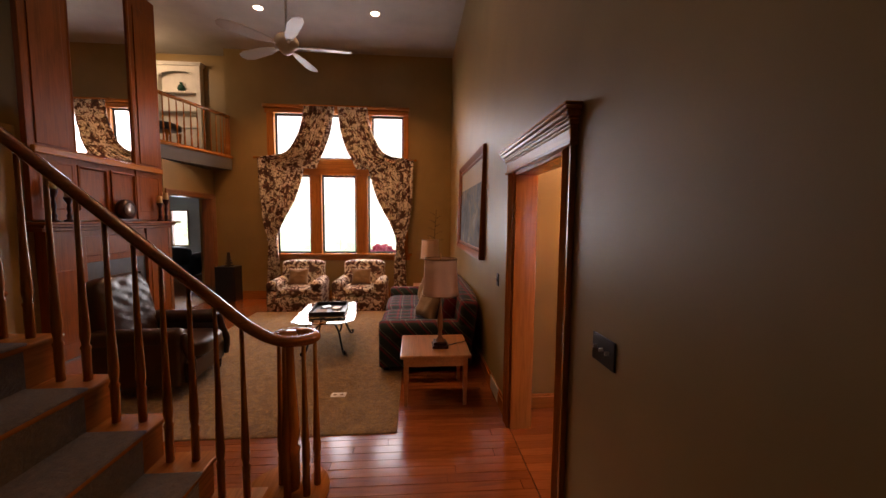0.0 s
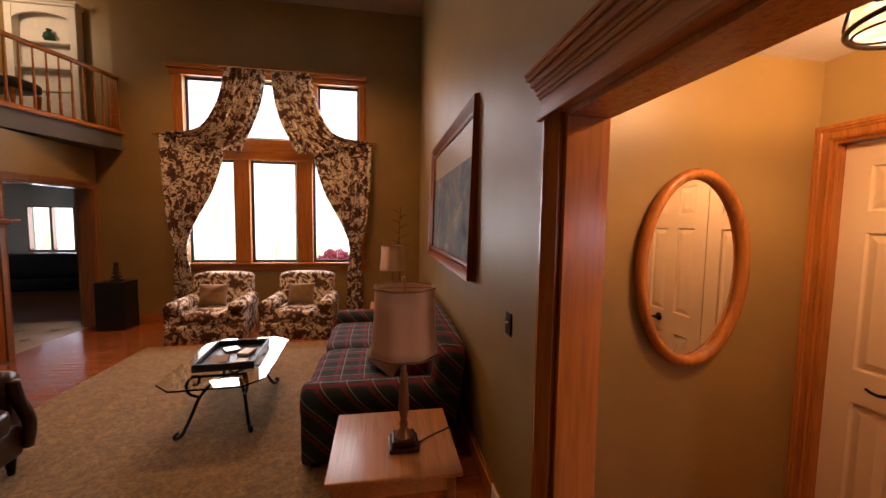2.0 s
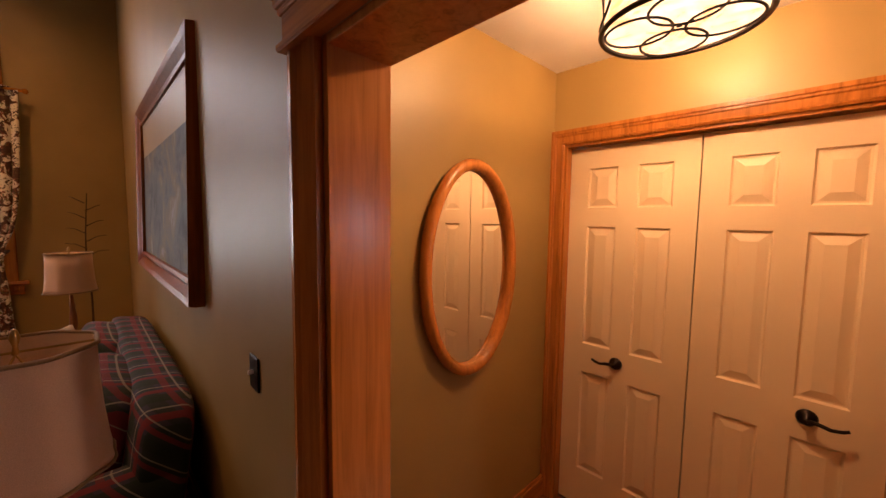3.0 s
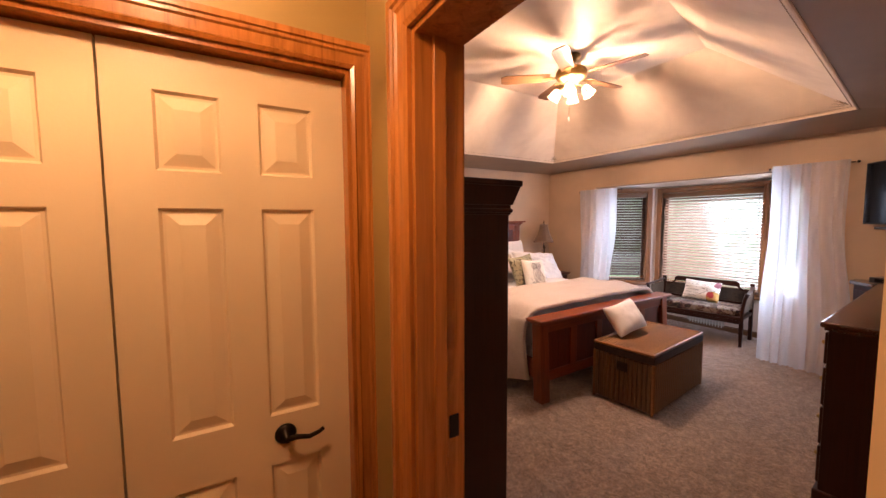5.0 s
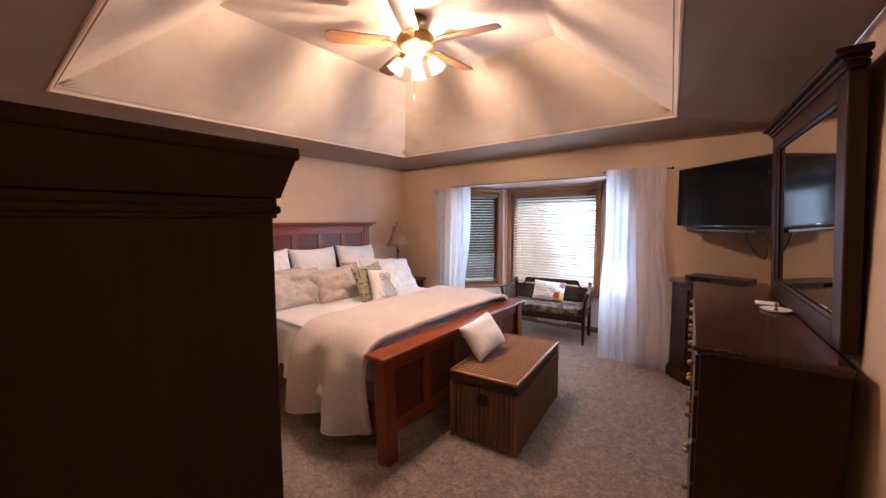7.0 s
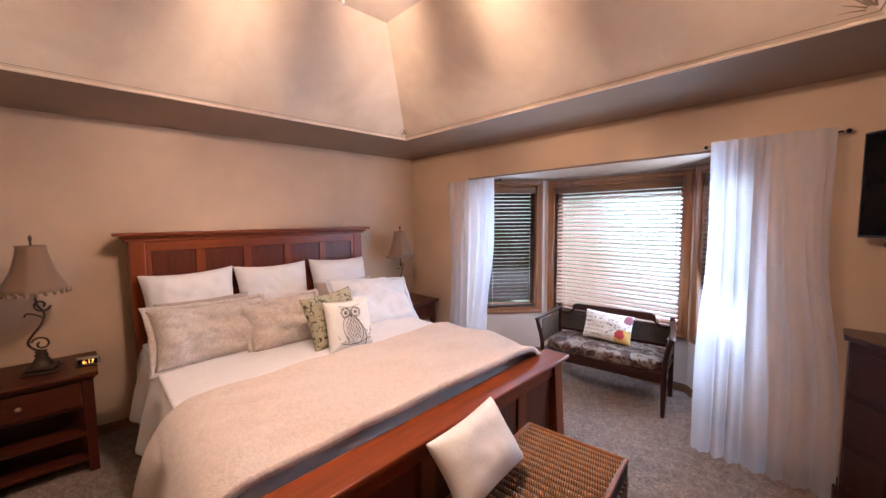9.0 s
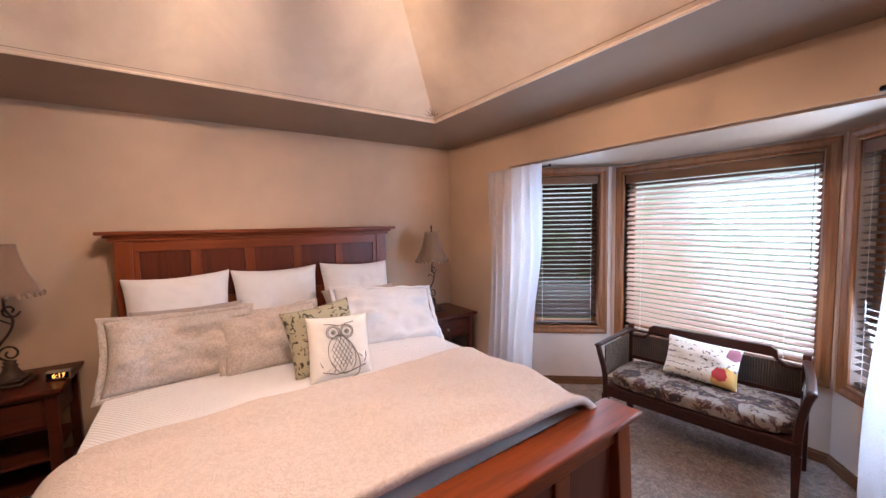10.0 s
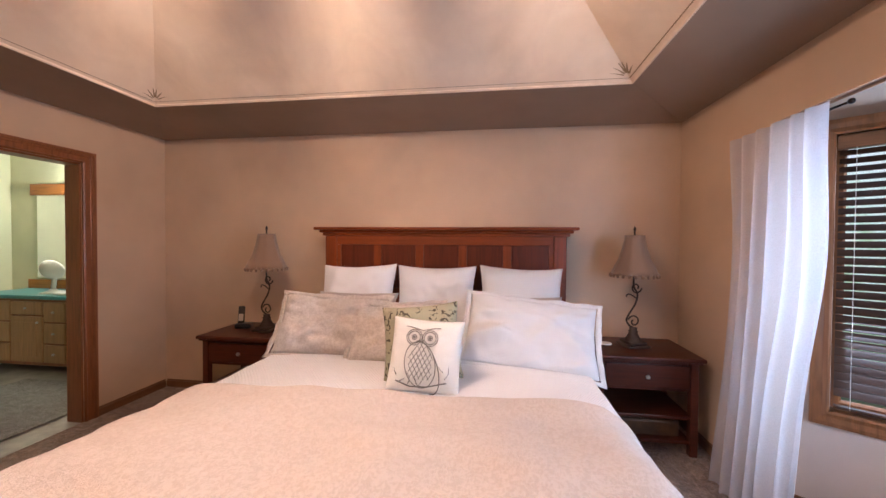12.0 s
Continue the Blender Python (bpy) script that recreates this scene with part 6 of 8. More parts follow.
tagged(part("countertop", bm_box(6.42, BN + 0.13, 0.81, BX1 - 0.004, 4.92, 0.85, 0.008), plain("teal_laminate", (0.06, 0.24, 0.25), 0.3, 0, 0.3, 60)), "teal laminate countertop on the vanity", "countertop")
tagged(part("backsplash", bm_box(BX1 - 0.03, BN + 0.13, 0.85, BX1 - 0.004, 4.92, 0.96, 0.004), OAKY), "oak backsplash strip behind the countertop", "backsplash")
bmr = thing("bath_mirror", "wide frameless mirror over the vanity", "mirror")
part("glass", bm_box(BX1 - 0.012, BN + 0.2, 0.98, BX1 - 0.004, 4.8, 1.98), MIRROR, bmr)
part("light_valance", bm_box(BX1 - 0.05, BN + 0.15, 1.985, BX1 - 0.004, 4.85, 2.12, 0.006), OAKY, bmr)
vl = thing("vanity_light", "brass wall light with a frosted glass shade, lit", "wall light", pose(BX1 - 0.07, 3.98, 2.16))
part("arm", bm_tube([(0.06, 0, 0.02), (0, 0, 0.03), (-0.03, 0, 0.0)], 0.01, 8), BRASS, vl, "", True)
s = part("shade", bm_lathe([(0.025, 0.0), (0.05, -0.04), (0.075, -0.10), (0.085, -0.13), (0.08, -0.13), (0.045, -0.04), (0.02, -0.01)], 20), LIT, vl, "", True)
s.location.x, s.visible_shadow = -0.03, False
bulb("vanity_bulb", (BX1 - 0.13, 3.98, 2.06), 50, (1.0, 0.94, 0.72), 0.03)
fanw = thing("desk_fan", "small white desk fan on the bathroom countertop", "fan", pose(6.62, 4.12, 0.851, 0, 0, 25))
part("base", bm_lathe([(0, 0), (0.11, 0), (0.11, 0.012), (0.04, 0.03), (0.025, 0.05), (0, 0.05)], 24), WHITE, fanw, "", True)
part("neck", bm_tube([(0, 0, 0.04), (0.02, 0, 0.16), (0, 0, 0.22)], 0.022, 8), WHITE, fanw, "", True)
hd = part("head", bm_lathe([(0, -0.05), (0.06, -0.045), (0.11, -0.01), (0.115, 0.01), (0.07, 0.04), (0, 0.05)], 24), WHITE, fanw, "", True)
hd.matrix_basis = pose(-0.02, 0, 0.26, 0, 70)
tagged(part("folded_towel", bm_box(6.48, 3.74, 0.851, 6.80, 3.94, 0.875, 0.01, 3), WHITE, None, "", True), "folded white towel on the countertop", "towel")
tagged(part("bath_mat", bm_box(5.0, 2.72, 0.0, 6.3, 4.0, 0.018, 0.008, 2), pile("grey_bath_mat", (0.38, 0.36, 0.33)), None, "", True), "grey bath mat on the tiled floor", "mat")

# ---- vestibule things ----
M_OM = pose(1.92, VN - 0.004, 1.425)
om = thing("oval_mirror", "oval mirror in a rounded oak frame on the wall", "mirror", M_OM)
pts = [(0.279 * math.cos(a), -0.022, 0.450 * math.sin(a)) for a in [2 * math.pi * i / 64 for i in range(64)]]
part("frame", bm_tube(pts, 0.026, 12, None, True), OAK, om, "rounded oak frame", True)
bm = bmesh.new()
bm.faces.new([bm.verts.new((0.277 * math.cos(2 * math.pi * i / 64), -0.012, 0.448 * math.sin(2 * math.pi * i / 64))) for i in range(64)][::-1])
part("glass", bm, MIRROR, om, "silvered mirror glass")

dl = thing("ceiling_light", "drum ceiling light with amber mica shade and dark scrolled frame, lit", "ceiling light", pose(2.03, 3.23, 2.45) @ Matrix.Diagonal((1.12, 1.12, 1.0, 1)))


def mica(name):
    m, nt, b = mat(name, 0.4)
    v = coords(nt)
    c = ramp(nt, nz(nt, v, 16, 5, 0.65, 1.0), [(0.35, (0.95, 0.50, 0.20)), (0.5, (1.0, 0.74, 0.42)), (0.65, (1.0, 0.86, 0.62))])
    nt.links.new(c, b.inputs["Base Color"])
    nt.links.new(c, b.inputs["Emission Color"])
    b.inputs["Emission Strength"].default_value = 1.5
    return m


MICA = mica("amber_mica")
sh = part("shade", bm_lathe([(0.19, -0.03), (0.19, -0.21), (0.0, -0.212)], 40), MICA, dl, "glowing amber mica drum", True)
sh.visible_shadow = False
for z in (-0.03, -0.215):
    part("band", bm_tube([(0.196 * math.cos(2 * math.pi * i / 48), 0.196 * math.sin(2 * math.pi * i / 48), z) for i in range(48)], 0.008, 6, None, True), BRONZE, dl, "", True)
for k in range(6):
    a0 = k * math.pi / 3
    pts = [(0.2 * math.cos(a0 + 0.42 * math.cos(t)), 0.2 * math.sin(a0 + 0.42 * math.cos(t)), -0.12 + 0.075 * math.sin(t)) for t in [2 * math.pi * i / 24 for i in range(24)]]
    part("scroll", bm_tube(pts, 0.004, 5, None, True), BRONZE, dl, "", True)
for k in range(4):
    a0 = k * math.pi / 2 + 0.4
    pts = [(0.10 * math.cos(a0) + 0.085 * math.cos(t), 0.10 * math.sin(a0) + 0.085 * math.sin(t), -0.217) for t in [2 * math.pi * i / 28 for i in range(28)]]
    part("scroll", bm_tube(pts, 0.004, 5, None, True), BRONZE, dl, "", True)
part("ceiling_plate", bm_lathe([(0, 0), (0.07, 0), (0.065, -0.02), (0, -0.025)], 24), BRONZE, dl, "", True)
part("rod", bm_tube([(0, 0, -0.02), (0, 0, -0.215)], 0.008, 8), BRONZE, dl)
bulb("vestibule_bulb", (2.03, 3.23, 2.33), VESTW, VESTC, 0.05)
sd = thing("smoke_detector", "round white smoke detector on the ceiling", "smoke detector", pose(1.55, 3.60, 2.45))
part("body", bm_lathe([(0, 0), (0.075, 0), (0.07, -0.03), (0.045, -0.04), (0, -0.042)], 28), WHITE, sd, "", True)
part("vent_ring", bm_tube([(0.05 * math.cos(2 * math.pi * i / 28), 0.05 * math.sin(2 * math.pi * i / 28), -0.04) for i in range(28)], 0.003, 5, None, True), NICKEL, sd)


def switch_plate(y, z, n, label):
    t = thing("switch_plate", label, "light switch", pose(RX - 0.001, y, z, 0, 0, -90))
    w = 0.035 + 0.046 * n
    part("plate", bm_box(-w / 2, -0.007, -0.058, w / 2, 0, 0.058, 0.003), BRONZE, t)
    for i in range(n):
        x = (i - (n - 1) / 2) * 0.046
        b = bm_box(x - 0.0045, -0.024, -0.002, x + 0.0045, -0.006, 0.011, 0.002)
        part("toggle", b, WHITE, t, "white toggle").rotation_euler.x = 0
    return t


switch_plate(2.26, 1.147, 3, "dark bronze plate with three white toggles on the wall")
switch_plate(4.17, 1.125, 1, "dark bronze plate with one white toggle on the wall")

# ---- great room things ----
rug = tagged(part("area_rug", bm_box(-2.45, 3.64, -0.016, 0.19, 7.5, 0.012, 0.008, 2), RUG), "large tan area rug with a sculpted pile", "rug")
fp_ = thing("floor_outlet", "white double outlet plate set in the rug", "outlet", pose(-0.387, 4.28, 0.012))
part("plate", bm_box(-0.07, -0.045, 0, 0.07, 0.045, 0.006, 0.003), WHITE, fp_)
for x in (-0.03, 0.03):
    part("socket", bm_box(x - 0.016, -0.012, 0.005, x + 0.016, 0.012, 0.008, 0.002), GOLDCLOTH, fp_)


def bm_round_arm(x0, x1, y0, y1, z0, z1, r):
    """A padded arm along x with a rolled top."""
    bm = bm_box(x0, y0 + 0.02, z0, x1, y1 - 0.02, z1 - r * 0.6, 0.03, 3)
    yc = (y0 + y1) / 2
    n = 20
    prof = []
    own = bmesh.new()
    for x, k in ((x0 - 0.0, 0.0), (x0, 0.85), (x0 + 0.03, 1.0), (x1 - 0.03, 1.0), (x1, 0.85), (x1, 0.0)):
        prof.append([own.verts.new((x, yc + r * k * math.cos(2 * math.pi * i / n), z1 - r + r * k * math.sin(2 * math.pi * i / n))) for i in range(n)])
    for a, b in zip(prof, prof[1:]):
        for i in range(n):
            own.faces.new((a[i], a[(i + 1) % n], b[(i + 1) % n], b[i]))
    bmesh.ops.remove_doubles(own, verts=own.verts[:], dist=1e-5)
    bmesh.ops.recalc_face_normals(own, faces=own.faces[:])
    return merge(bm, own)


def soft_at(sx, sy, sz, x, y, z, power=5, rumple=0.0, seed=0, rot=None, n=10):
    b = bm_soft(sx, sy, sz, power, n, 0, seed, rumple)
    m = Matrix.Translation((x, y, z))
    if rot is not None:
        m = m @ rot
    bmesh.ops.transform(b, matrix=m, verts=b.verts)
    return b


# plaid sofa along the side wall, facing -x
so = thing("sofa", "dark tartan sofa with rolled arms against the wall", "sofa")
S0, S1 = 4.77, 7.05
part("base", bm_box(-0.02, S0 + 0.05, 0.04, 0.95, S1 - 0.05, 0.27, 0.03, 3), TARTAN, so, "", True)
for i in range(2):
    y = S0 + 0.24 + (S1 - S0 - 0.48) * (i + 0.5) / 2
    part("seat_cushion", soft_at(0.72, (S1 - S0 - 0.48) / 2, 0.20, 0.28, y, 0.36, 6), TARTAN, so, "", True)
    part("back_cushion", soft_at(0.24, (S1 - S0 - 0.48) / 2, 0.46, 0.72, y, 0.62, 4, 0.02, i, Matrix.Rotation(radians(14), 4, "Y")), TARTAN, so, "", True)
for y0, y1 in ((S0, S0 + 0.25), (S1 - 0.25, S1)):
    part("arm", bm_round_arm(-0.06, 0.96, y0, y1, 0.05, 0.56, 0.12), TARTAN, so, "", True)
part("back", soft_at(0.26, S1 - S0 - 0.06, 0.62, 0.90, (S0 + S1) / 2, 0.52, 6, 0, 0, Matrix.Rotation(radians(8), 4, "Y")), TARTAN, so, "", True)
for y in (S0 + 0.1, S1 - 0.1):
    for x in (0.02, 0.9):
        part("foot", bm_box(x - 0.03, y - 0.03, -0.015, x + 0.03, y + 0.03, 0.05, 0.006), ESPRESSO, so)
SOFTB = cloth("beige_cushion_cloth", (0.36, 0.25, 0.15), 300)
for y, z, a in ((5.28, 0.66, -62), (5.55, 0.63, -75), (6.6, 0.63, -100)):
    p = tagged(part("throw_pillow", bm_pillow(0.42, 0.42, 0.16, int(y * 10)), SOFTB), "beige throw pillow leaning on the sofa's back", "pillow", "sofa pillows")
    p.matrix_basis = pose(0.50, y, z, -22, 0, a)
    smoothed(p)


def end_table(m):
    t = thing("end_table", "square oak end table with tapered legs", "table", m, "sofa end tables")
    bm = bm_box(-0.315, -0.30, 0.445, 0.315, 0.30, 0.475, 0.008)
    part("tabletop", bm, OAKT, t)
    bm = bm_box(-0.28, -0.265, 0.365, 0.28, -0.245, 0.446)
    bm_box(-0.28, 0.245, 0.365, 0.28, 0.265, 0.446, bm=bm)
    bm_box(-0.28, -0.245, 0.365, -0.26, 0.245, 0.446, bm=bm)
    bm_box(0.26, -0.245, 0.365, 0.28, 0.245, 0.446, bm=bm)
    part("apron", bm, OAKT, t)
    for x in (-1, 1):
        for y in (-1, 1):
            bm = bm_box(x * 0.265 - 0.022, y * 0.25 - 0.022, -0.018, x * 0.265 + 0.022, y * 0.25 + 0.022, 0.445, 0.003)
            for v in bm.verts:
                if v.co.z < 0.1:
                    v.co.x, v.co.y = x * 0.265 + (v.co.x - x * 0.265) * 0.7, y * 0.25 + (v.co.y - y * 0.25) * 0.7
            part("leg", bm, OAKT, t)
    return t


OAKT = wood("light_honey_oak", (0.46, 0.20, 0.07), 0.3, 1, 0.65, 0.4)
ET = end_table(pose(0.515, 4.315, 0))
copy_thing(ET, pose(0.62, 7.45, 0))


def drum_lamp(m):
    t = thing("table_lamp", "turned wooden table lamp with a pinkish drum shade, unlit", "lamp", m, "sofa lamps")
    bm = bm_box(-0.075, -0.075, 0, 0.075, 0.075, 0.025, 0.006)
    bm_box(-0.06, -0.06, 0.025, 0.06, 0.06, 0.055, 0.008, 2, bm)
    part("base", bm, ESPRESSO, t)
    part("stem", bm_lathe([(0.045, 0.055), (0.03, 0.08), (0.018, 0.10), (0.024, 0.12), (0.016, 0.14), (0.028, 0.20), (0.024, 0.28), (0.016, 0.36), (0.022, 0.375), (0.014, 0.39), (0.012, 0.46), (0, 0.47)], 20), DOAK, t, "", True)
    bm = bmesh.new()
    rings = []
    for r, z in ((0.172, 0.50), (0.166, 0.54), (0.158, 0.62), (0.152, 0.72), (0.150, 0.83)):
        rings.append([bm.verts.new((r * (1 - 0.03 * math.cos(8 * a)) * math.cos(a), r * (1 - 0.03 * math.cos(8 * a)) * math.sin(a), z)) for a in [2 * math.pi * i / 48 for i in range(48)]])
    for a, b in zip(rings, rings[1:]):
        for i in range(48):
            bm.faces.new((a[i], a[(i + 1) % 48], b[(i + 1) % 48], b[i]))
    s = thick(part("shade", bm, PINKSH, t, "pinkish pleated drum shade", True), 0.004)
    for z, r in ((0.50, 0.172), (0.83, 0.151)):
        part("braid", bm_tube([(r * (1 - 0.03 * math.cos(8 * a)) * math.cos(a), r * (1 - 0.03 * math.cos(8 * a)) * math.sin(a), z) for a in [2 * math.pi * i / 48 for i in range(48)]], 0.006, 6, None, True), GOLDCLOTH, s, "brown braid trim", True)
    part("harp", bm_tube(cr([(0, 0, 0.46), (0.05, 0, 0.56), (0.05, 0, 0.70), (0, 0, 0.82)], 16), 0.003, 5), BRASS, t)
    part("harp", bm_tube(cr([(0, 0, 0.46), (-0.05, 0, 0.56), (-0.05, 0, 0.70), (0, 0, 0.82)], 16), 0.003, 5), BRASS, t)
    part("spider", bm_tube([(-0.15, 0, 0.825), (0.15, 0, 0.825)], 0.003, 5), BRASS, t)
    part("finial", bm_lathe([(0, 0.815), (0.008, 0.82), (0.005, 0.84), (0.011, 0.86), (0.006, 0.88), (0, 0.885)], 12), BRASS, t, "", True)
    return t


PINKSH = cloth("pinkish_lampshade_cloth", (0.62, 0.41, 0.29), 500)
DLAMP = drum_lamp(pose(0.565, 4.255, 0.476))
copy_thing(DLAMP, pose(0.60, 7.40, 0.476))
tagged(part("lamp_cord", bm_tube(cr([(0.64, 4.255, 0.484), (0.72, 4.315, 0.482), (0.79, 4.355, 0.481), (0.835, 4.375, 0.47), (0.86, 4.40, 0.3)], 24), 0.004, 6), BLACKP, None, "", True), "thin dark lamp cord crossing the end table", "cord")
tw = thing("twig_sculpture", "thin dark metal tree ornament behind the sofa lamp", "ornament", pose(0.72, 7.95, 0))
part("trunk", bm_tube(cr([(0, 0, 0), (0.01, 0, 0.8), (-0.01, 0, 1.3), (0.02, 0, 1.85)], 20), 0.012, 6, None, False, 0.004), IRON, tw)
for k in range(9):
    z = 1.15 + k * 0.075
    s = 1 if k % 2 else -1
    part("twig", bm_tube([(0, 0, z), (s * 0.08, 0.02, z + 0.05), (s * (0.17 - k * 0.008), -0.02, z + 0.06)], 0.005, 5, None, False, 0.002), IRON, tw)
part("foot", bm_lathe([(0, 0), (0.10, 0), (0.09, 0.015), (0, 0.02)], 16), IRON, tw).location.z = -0.015


# floral armchairs by the window
def club_chair(m):
    t = thing("floral_armchair", "floral upholstered club armchair with a skirted base", "armchair", m, "armchairs by the window")
    bm = bm_box(-0.47, -0.42, 0.0, 0.47, 0.42, 0.26, 0.03, 3)
    part("skirt", bm, FLORAL, t, "", True)
    part("seat_cushion", soft_at(0.60, 0.74, 0.18, 0, -0.06, 0.34, 5), FLORAL, t, "", True)
    for s in (-1, 1):
        b = bm_round_arm(-0.42, 0.34, -0.115, 0.115, 0.05, 0.56, 0.105)
        bmesh.ops.transform(b, matrix=Matrix.Translation((s * 0.385, 0.03, 0)) @ Matrix.Rotation(radians(90), 4, "Z"), verts=b.verts)
        part("arm", b, FLORAL, t, "", True)
    part("back", soft_at(0.80, 0.30, 0.66, 0, 0.34, 0.50, 5, 0.01, 2, Matrix.Rotation(radians(-10), 4, "X")), FLORAL, t, "", True)
    part("back_roll", soft_at(0.82, 0.26, 0.22, 0, 0.37, 0.755, 3.5, 0.01, 3), FLORAL, t, "", True)
    return t


CH = club_chair(pose(-1.86, 8.03, -0.018, 0, 0, 2))
copy_thing(CH, pose(-0.69, 8.03, -0.018, 0, 0, -2))
for x in (-1.86, -0.69):
    p = tagged(part("chair_pillow", bm_pillow(0.40, 0.34, 0.14, int(x * 10)), GOLDCLOTH), "golden brown pillow on the floral armchair", "pillow", "armchair pillows")
    p.matrix_basis = pose(x, 7.98, 0.57, -18, 0, 0)
    smoothed(p)

# glass coffee table on scrolled iron legs
ct = thing("coffee_table", "glass coffee table on scrolled black iron legs", "coffee table", pose(-0.79, 5.73, 0.012, 0, 0, 3))
hx, hy, c = 0.365, 0.585, 0.13
octo = [(-hx + c, -hy), (hx - c, -hy), (hx, -hy + c), (hx, hy - c), (hx - c, hy), (-hx + c, hy), (-hx, hy - c), (-hx, -hy + c)]
part("glass_top", bm_prism(octo, 0.425, 0.438, None, 0.004), GLASS, ct, "thick clear glass top")
for sx in (-1, 1):
    for sy in (-1, 1):
        x, y = sx * 0.27, sy * 0.52
        u = Vector((sx * 0.45, sy * 0.9, 0)).normalized()
        o = Vector((sx * 0.15, sy * 0.25, 0))
        path = [o + u * d + Vector((0, 0, z)) for d, z in ((-0.10, 0.30), (0.02, 0.24), (0.10, 0.12), (0.17, 0.03), (0.22, 0.02), (0.235, 0.045), (0.205, 0.055))]
        part("leg", bm_tube(cr(path, 26), 0.013, 8), BLACK, ct, "", True)
        path = [o + u * d + Vector((0, 0, z)) for d, z in ((0.02, 0.24), (0.10, 0.30), (0.13, 0.37), (0.08, 0.415), (0.02, 0.39), (0.03, 0.345), (0.07, 0.35))]
        part("scroll", bm_tube(cr(path, 26), 0.011, 8), BLACK, ct, "", True)
part("stretcher", bm_tube([(-0.11, -0.16, 0.30), (0.11, 0.16, 0.30)], 0.011, 8), BLACK, ct)
part("stretcher", bm_tube([(0.11, -0.16, 0.30), (-0.11, 0.16, 0.30)], 0.011, 8), BLACK, ct)
for sy in (-1, 1):
    part("cross_bar", bm_tube([(-0.19, sy * 0.32, 0.415), (0.19, sy * 0.32, 0.415)], 0.010, 8), BLACK, ct)
ty = thing("serving_tray", "dark wooden tray holding small objects on the coffee table", "tray", pose(-0.79, 5.76, 0.451, 0, 0, 5))
bm = bm_box(-0.22, -0.30, 0, 0.22, 0.30, 0.012)
part("bottom", bm, BLACKP, ty)
for x0, y0, x1, y1 in ((-0.22, -0.30, -0.205, 0.30), (0.205, -0.30, 0.22, 0.30), (-0.205, -0.30, 0.205, -0.285), (-0.205, 0.285, 0.205, 0.30)):
    part("rim", bm_box(x0, y0, 0.012, x1, y1, 0.06, 0.004), BLACKP, ty)
for x, y, a, w, l, h, mt, lb in ((-0.08, -0.12, 10, 0.13, 0.18, 0.025, GOLDCLOTH, "small brown book lying in the tray"), (0.09, 0.02, -15, 0.10, 0.14, 0.03, WHITE, "small pale box lying in the tray"), (-0.06, 0.14, 30, 0.12, 0.12, 0.02, NICKEL, "small silver box lying in the tray"), (0.10, -0.18, 0, 0.08, 0.10, 0.02, WHITE, "small white card box in the tray")):
    tagged(part("tray_box", bm_box(-w / 2, -l / 2, 0, w / 2, l / 2, h, 0.004), mt), lb, "box").matrix_basis = pose(-0.79, 5.76, 0.4645, 0, 0, 5) @ pose(x, y, 0, 0, 0, a)

# framed painting on the side wall
pa = thing("framed_painting", "large dark landscape painting in a broad wooden frame", "painting", pose(RX - 0.003, 6.95, 1.23, -1.5, 0, -90))


def canvas(name):
    m, nt, b = mat(name, 0.65)
    b.inputs["Specular IOR Level"].default_value = 0.2
    v = coords(nt)
    n = nz(nt, v, 3.2, 6, 0.65, 0.8)
    nt.links.new(ramp(nt, n, [(0.3, (0.03, 0.035, 0.035)), (0.5, (0.10, 0.11, 0.11)), (0.6, (0.16, 0.13, 0.08)), (0.75, (0.26, 0.27, 0.28))]), b.inputs["Base Color"])
    return m


part("canvas", bm_box(0.11, -0.02, 0.11, 1.99, 0, 1.14), canvas("oil_landscape"), pa)
part("frame", frame_sweep([(0, 0.015), (0, 0.04), (0.02, 0.045), (0.045, 0.03), (0.085, 0.055), (0.11, 0.065), (0.115, 0.04), (0.115, 0)], 0.11, 1.99, 0.11, 1.14, True), MAHOG, pa, "broad moulded wooden frame")

# ceiling fan of the great room
gf = thing("white_ceiling_fan", "white ceiling fan with five blades on a long rod", "ceiling fan", pose(-1.0, 4.95, 3.44))
FANWHITE = plain("white_fan_enamel", (0.58, 0.57, 0.55), 0.4, 0, 0.04)
part("downrod", bm_tube([(0, 0, 0.1), (0, 0, GC - 3.44)], 0.014, 10), FANWHITE, gf, "", True)
part("canopy", bm_lathe([(0, GC - 3.44), (0.08, GC - 3.44), (0.07, GC - 3.50), (0, GC - 3.52)], 20), FANWHITE, gf, "", True)
part("motor", bm_lathe([(0, 0.12), (0.05, 0.12), (0.10, 0.09), (0.12, 0.05), (0.115, 0.0), (0.08, -0.03), (0.06, -0.06), (0.035, -0.08), (0, -0.085)], 28), FANWHITE, gf, "", True)
for k in range(5):
    bl = part("blade", bm_prism([(0.16, -0.03), (0.28, -0.06), (0.55, -0.075), (0.64, -0.05), (0.66, 0.0), (0.64, 0.05), (0.55, 0.075), (0.28, 0.06), (0.16, 0.03)], -0.004, 0.004, None, 0.002), FANWHITE, gf)
    bl.matrix_basis = pose(0, 0, 0.0, 0, 0, 8 + 72 * k) @ pose(0, 0, 0, 12)
    part("blade_iron", bm_box(0.08, -0.015, -0.01, 0.19, 0.015, -0.004, 0.002), FANWHITE, gf).matrix_basis = pose(0, 0, 0, 0, 0, 8 + 72 * k)
LAMPG = glow("lit_downlight", (1.0, 0.82, 0.6), 14.0)
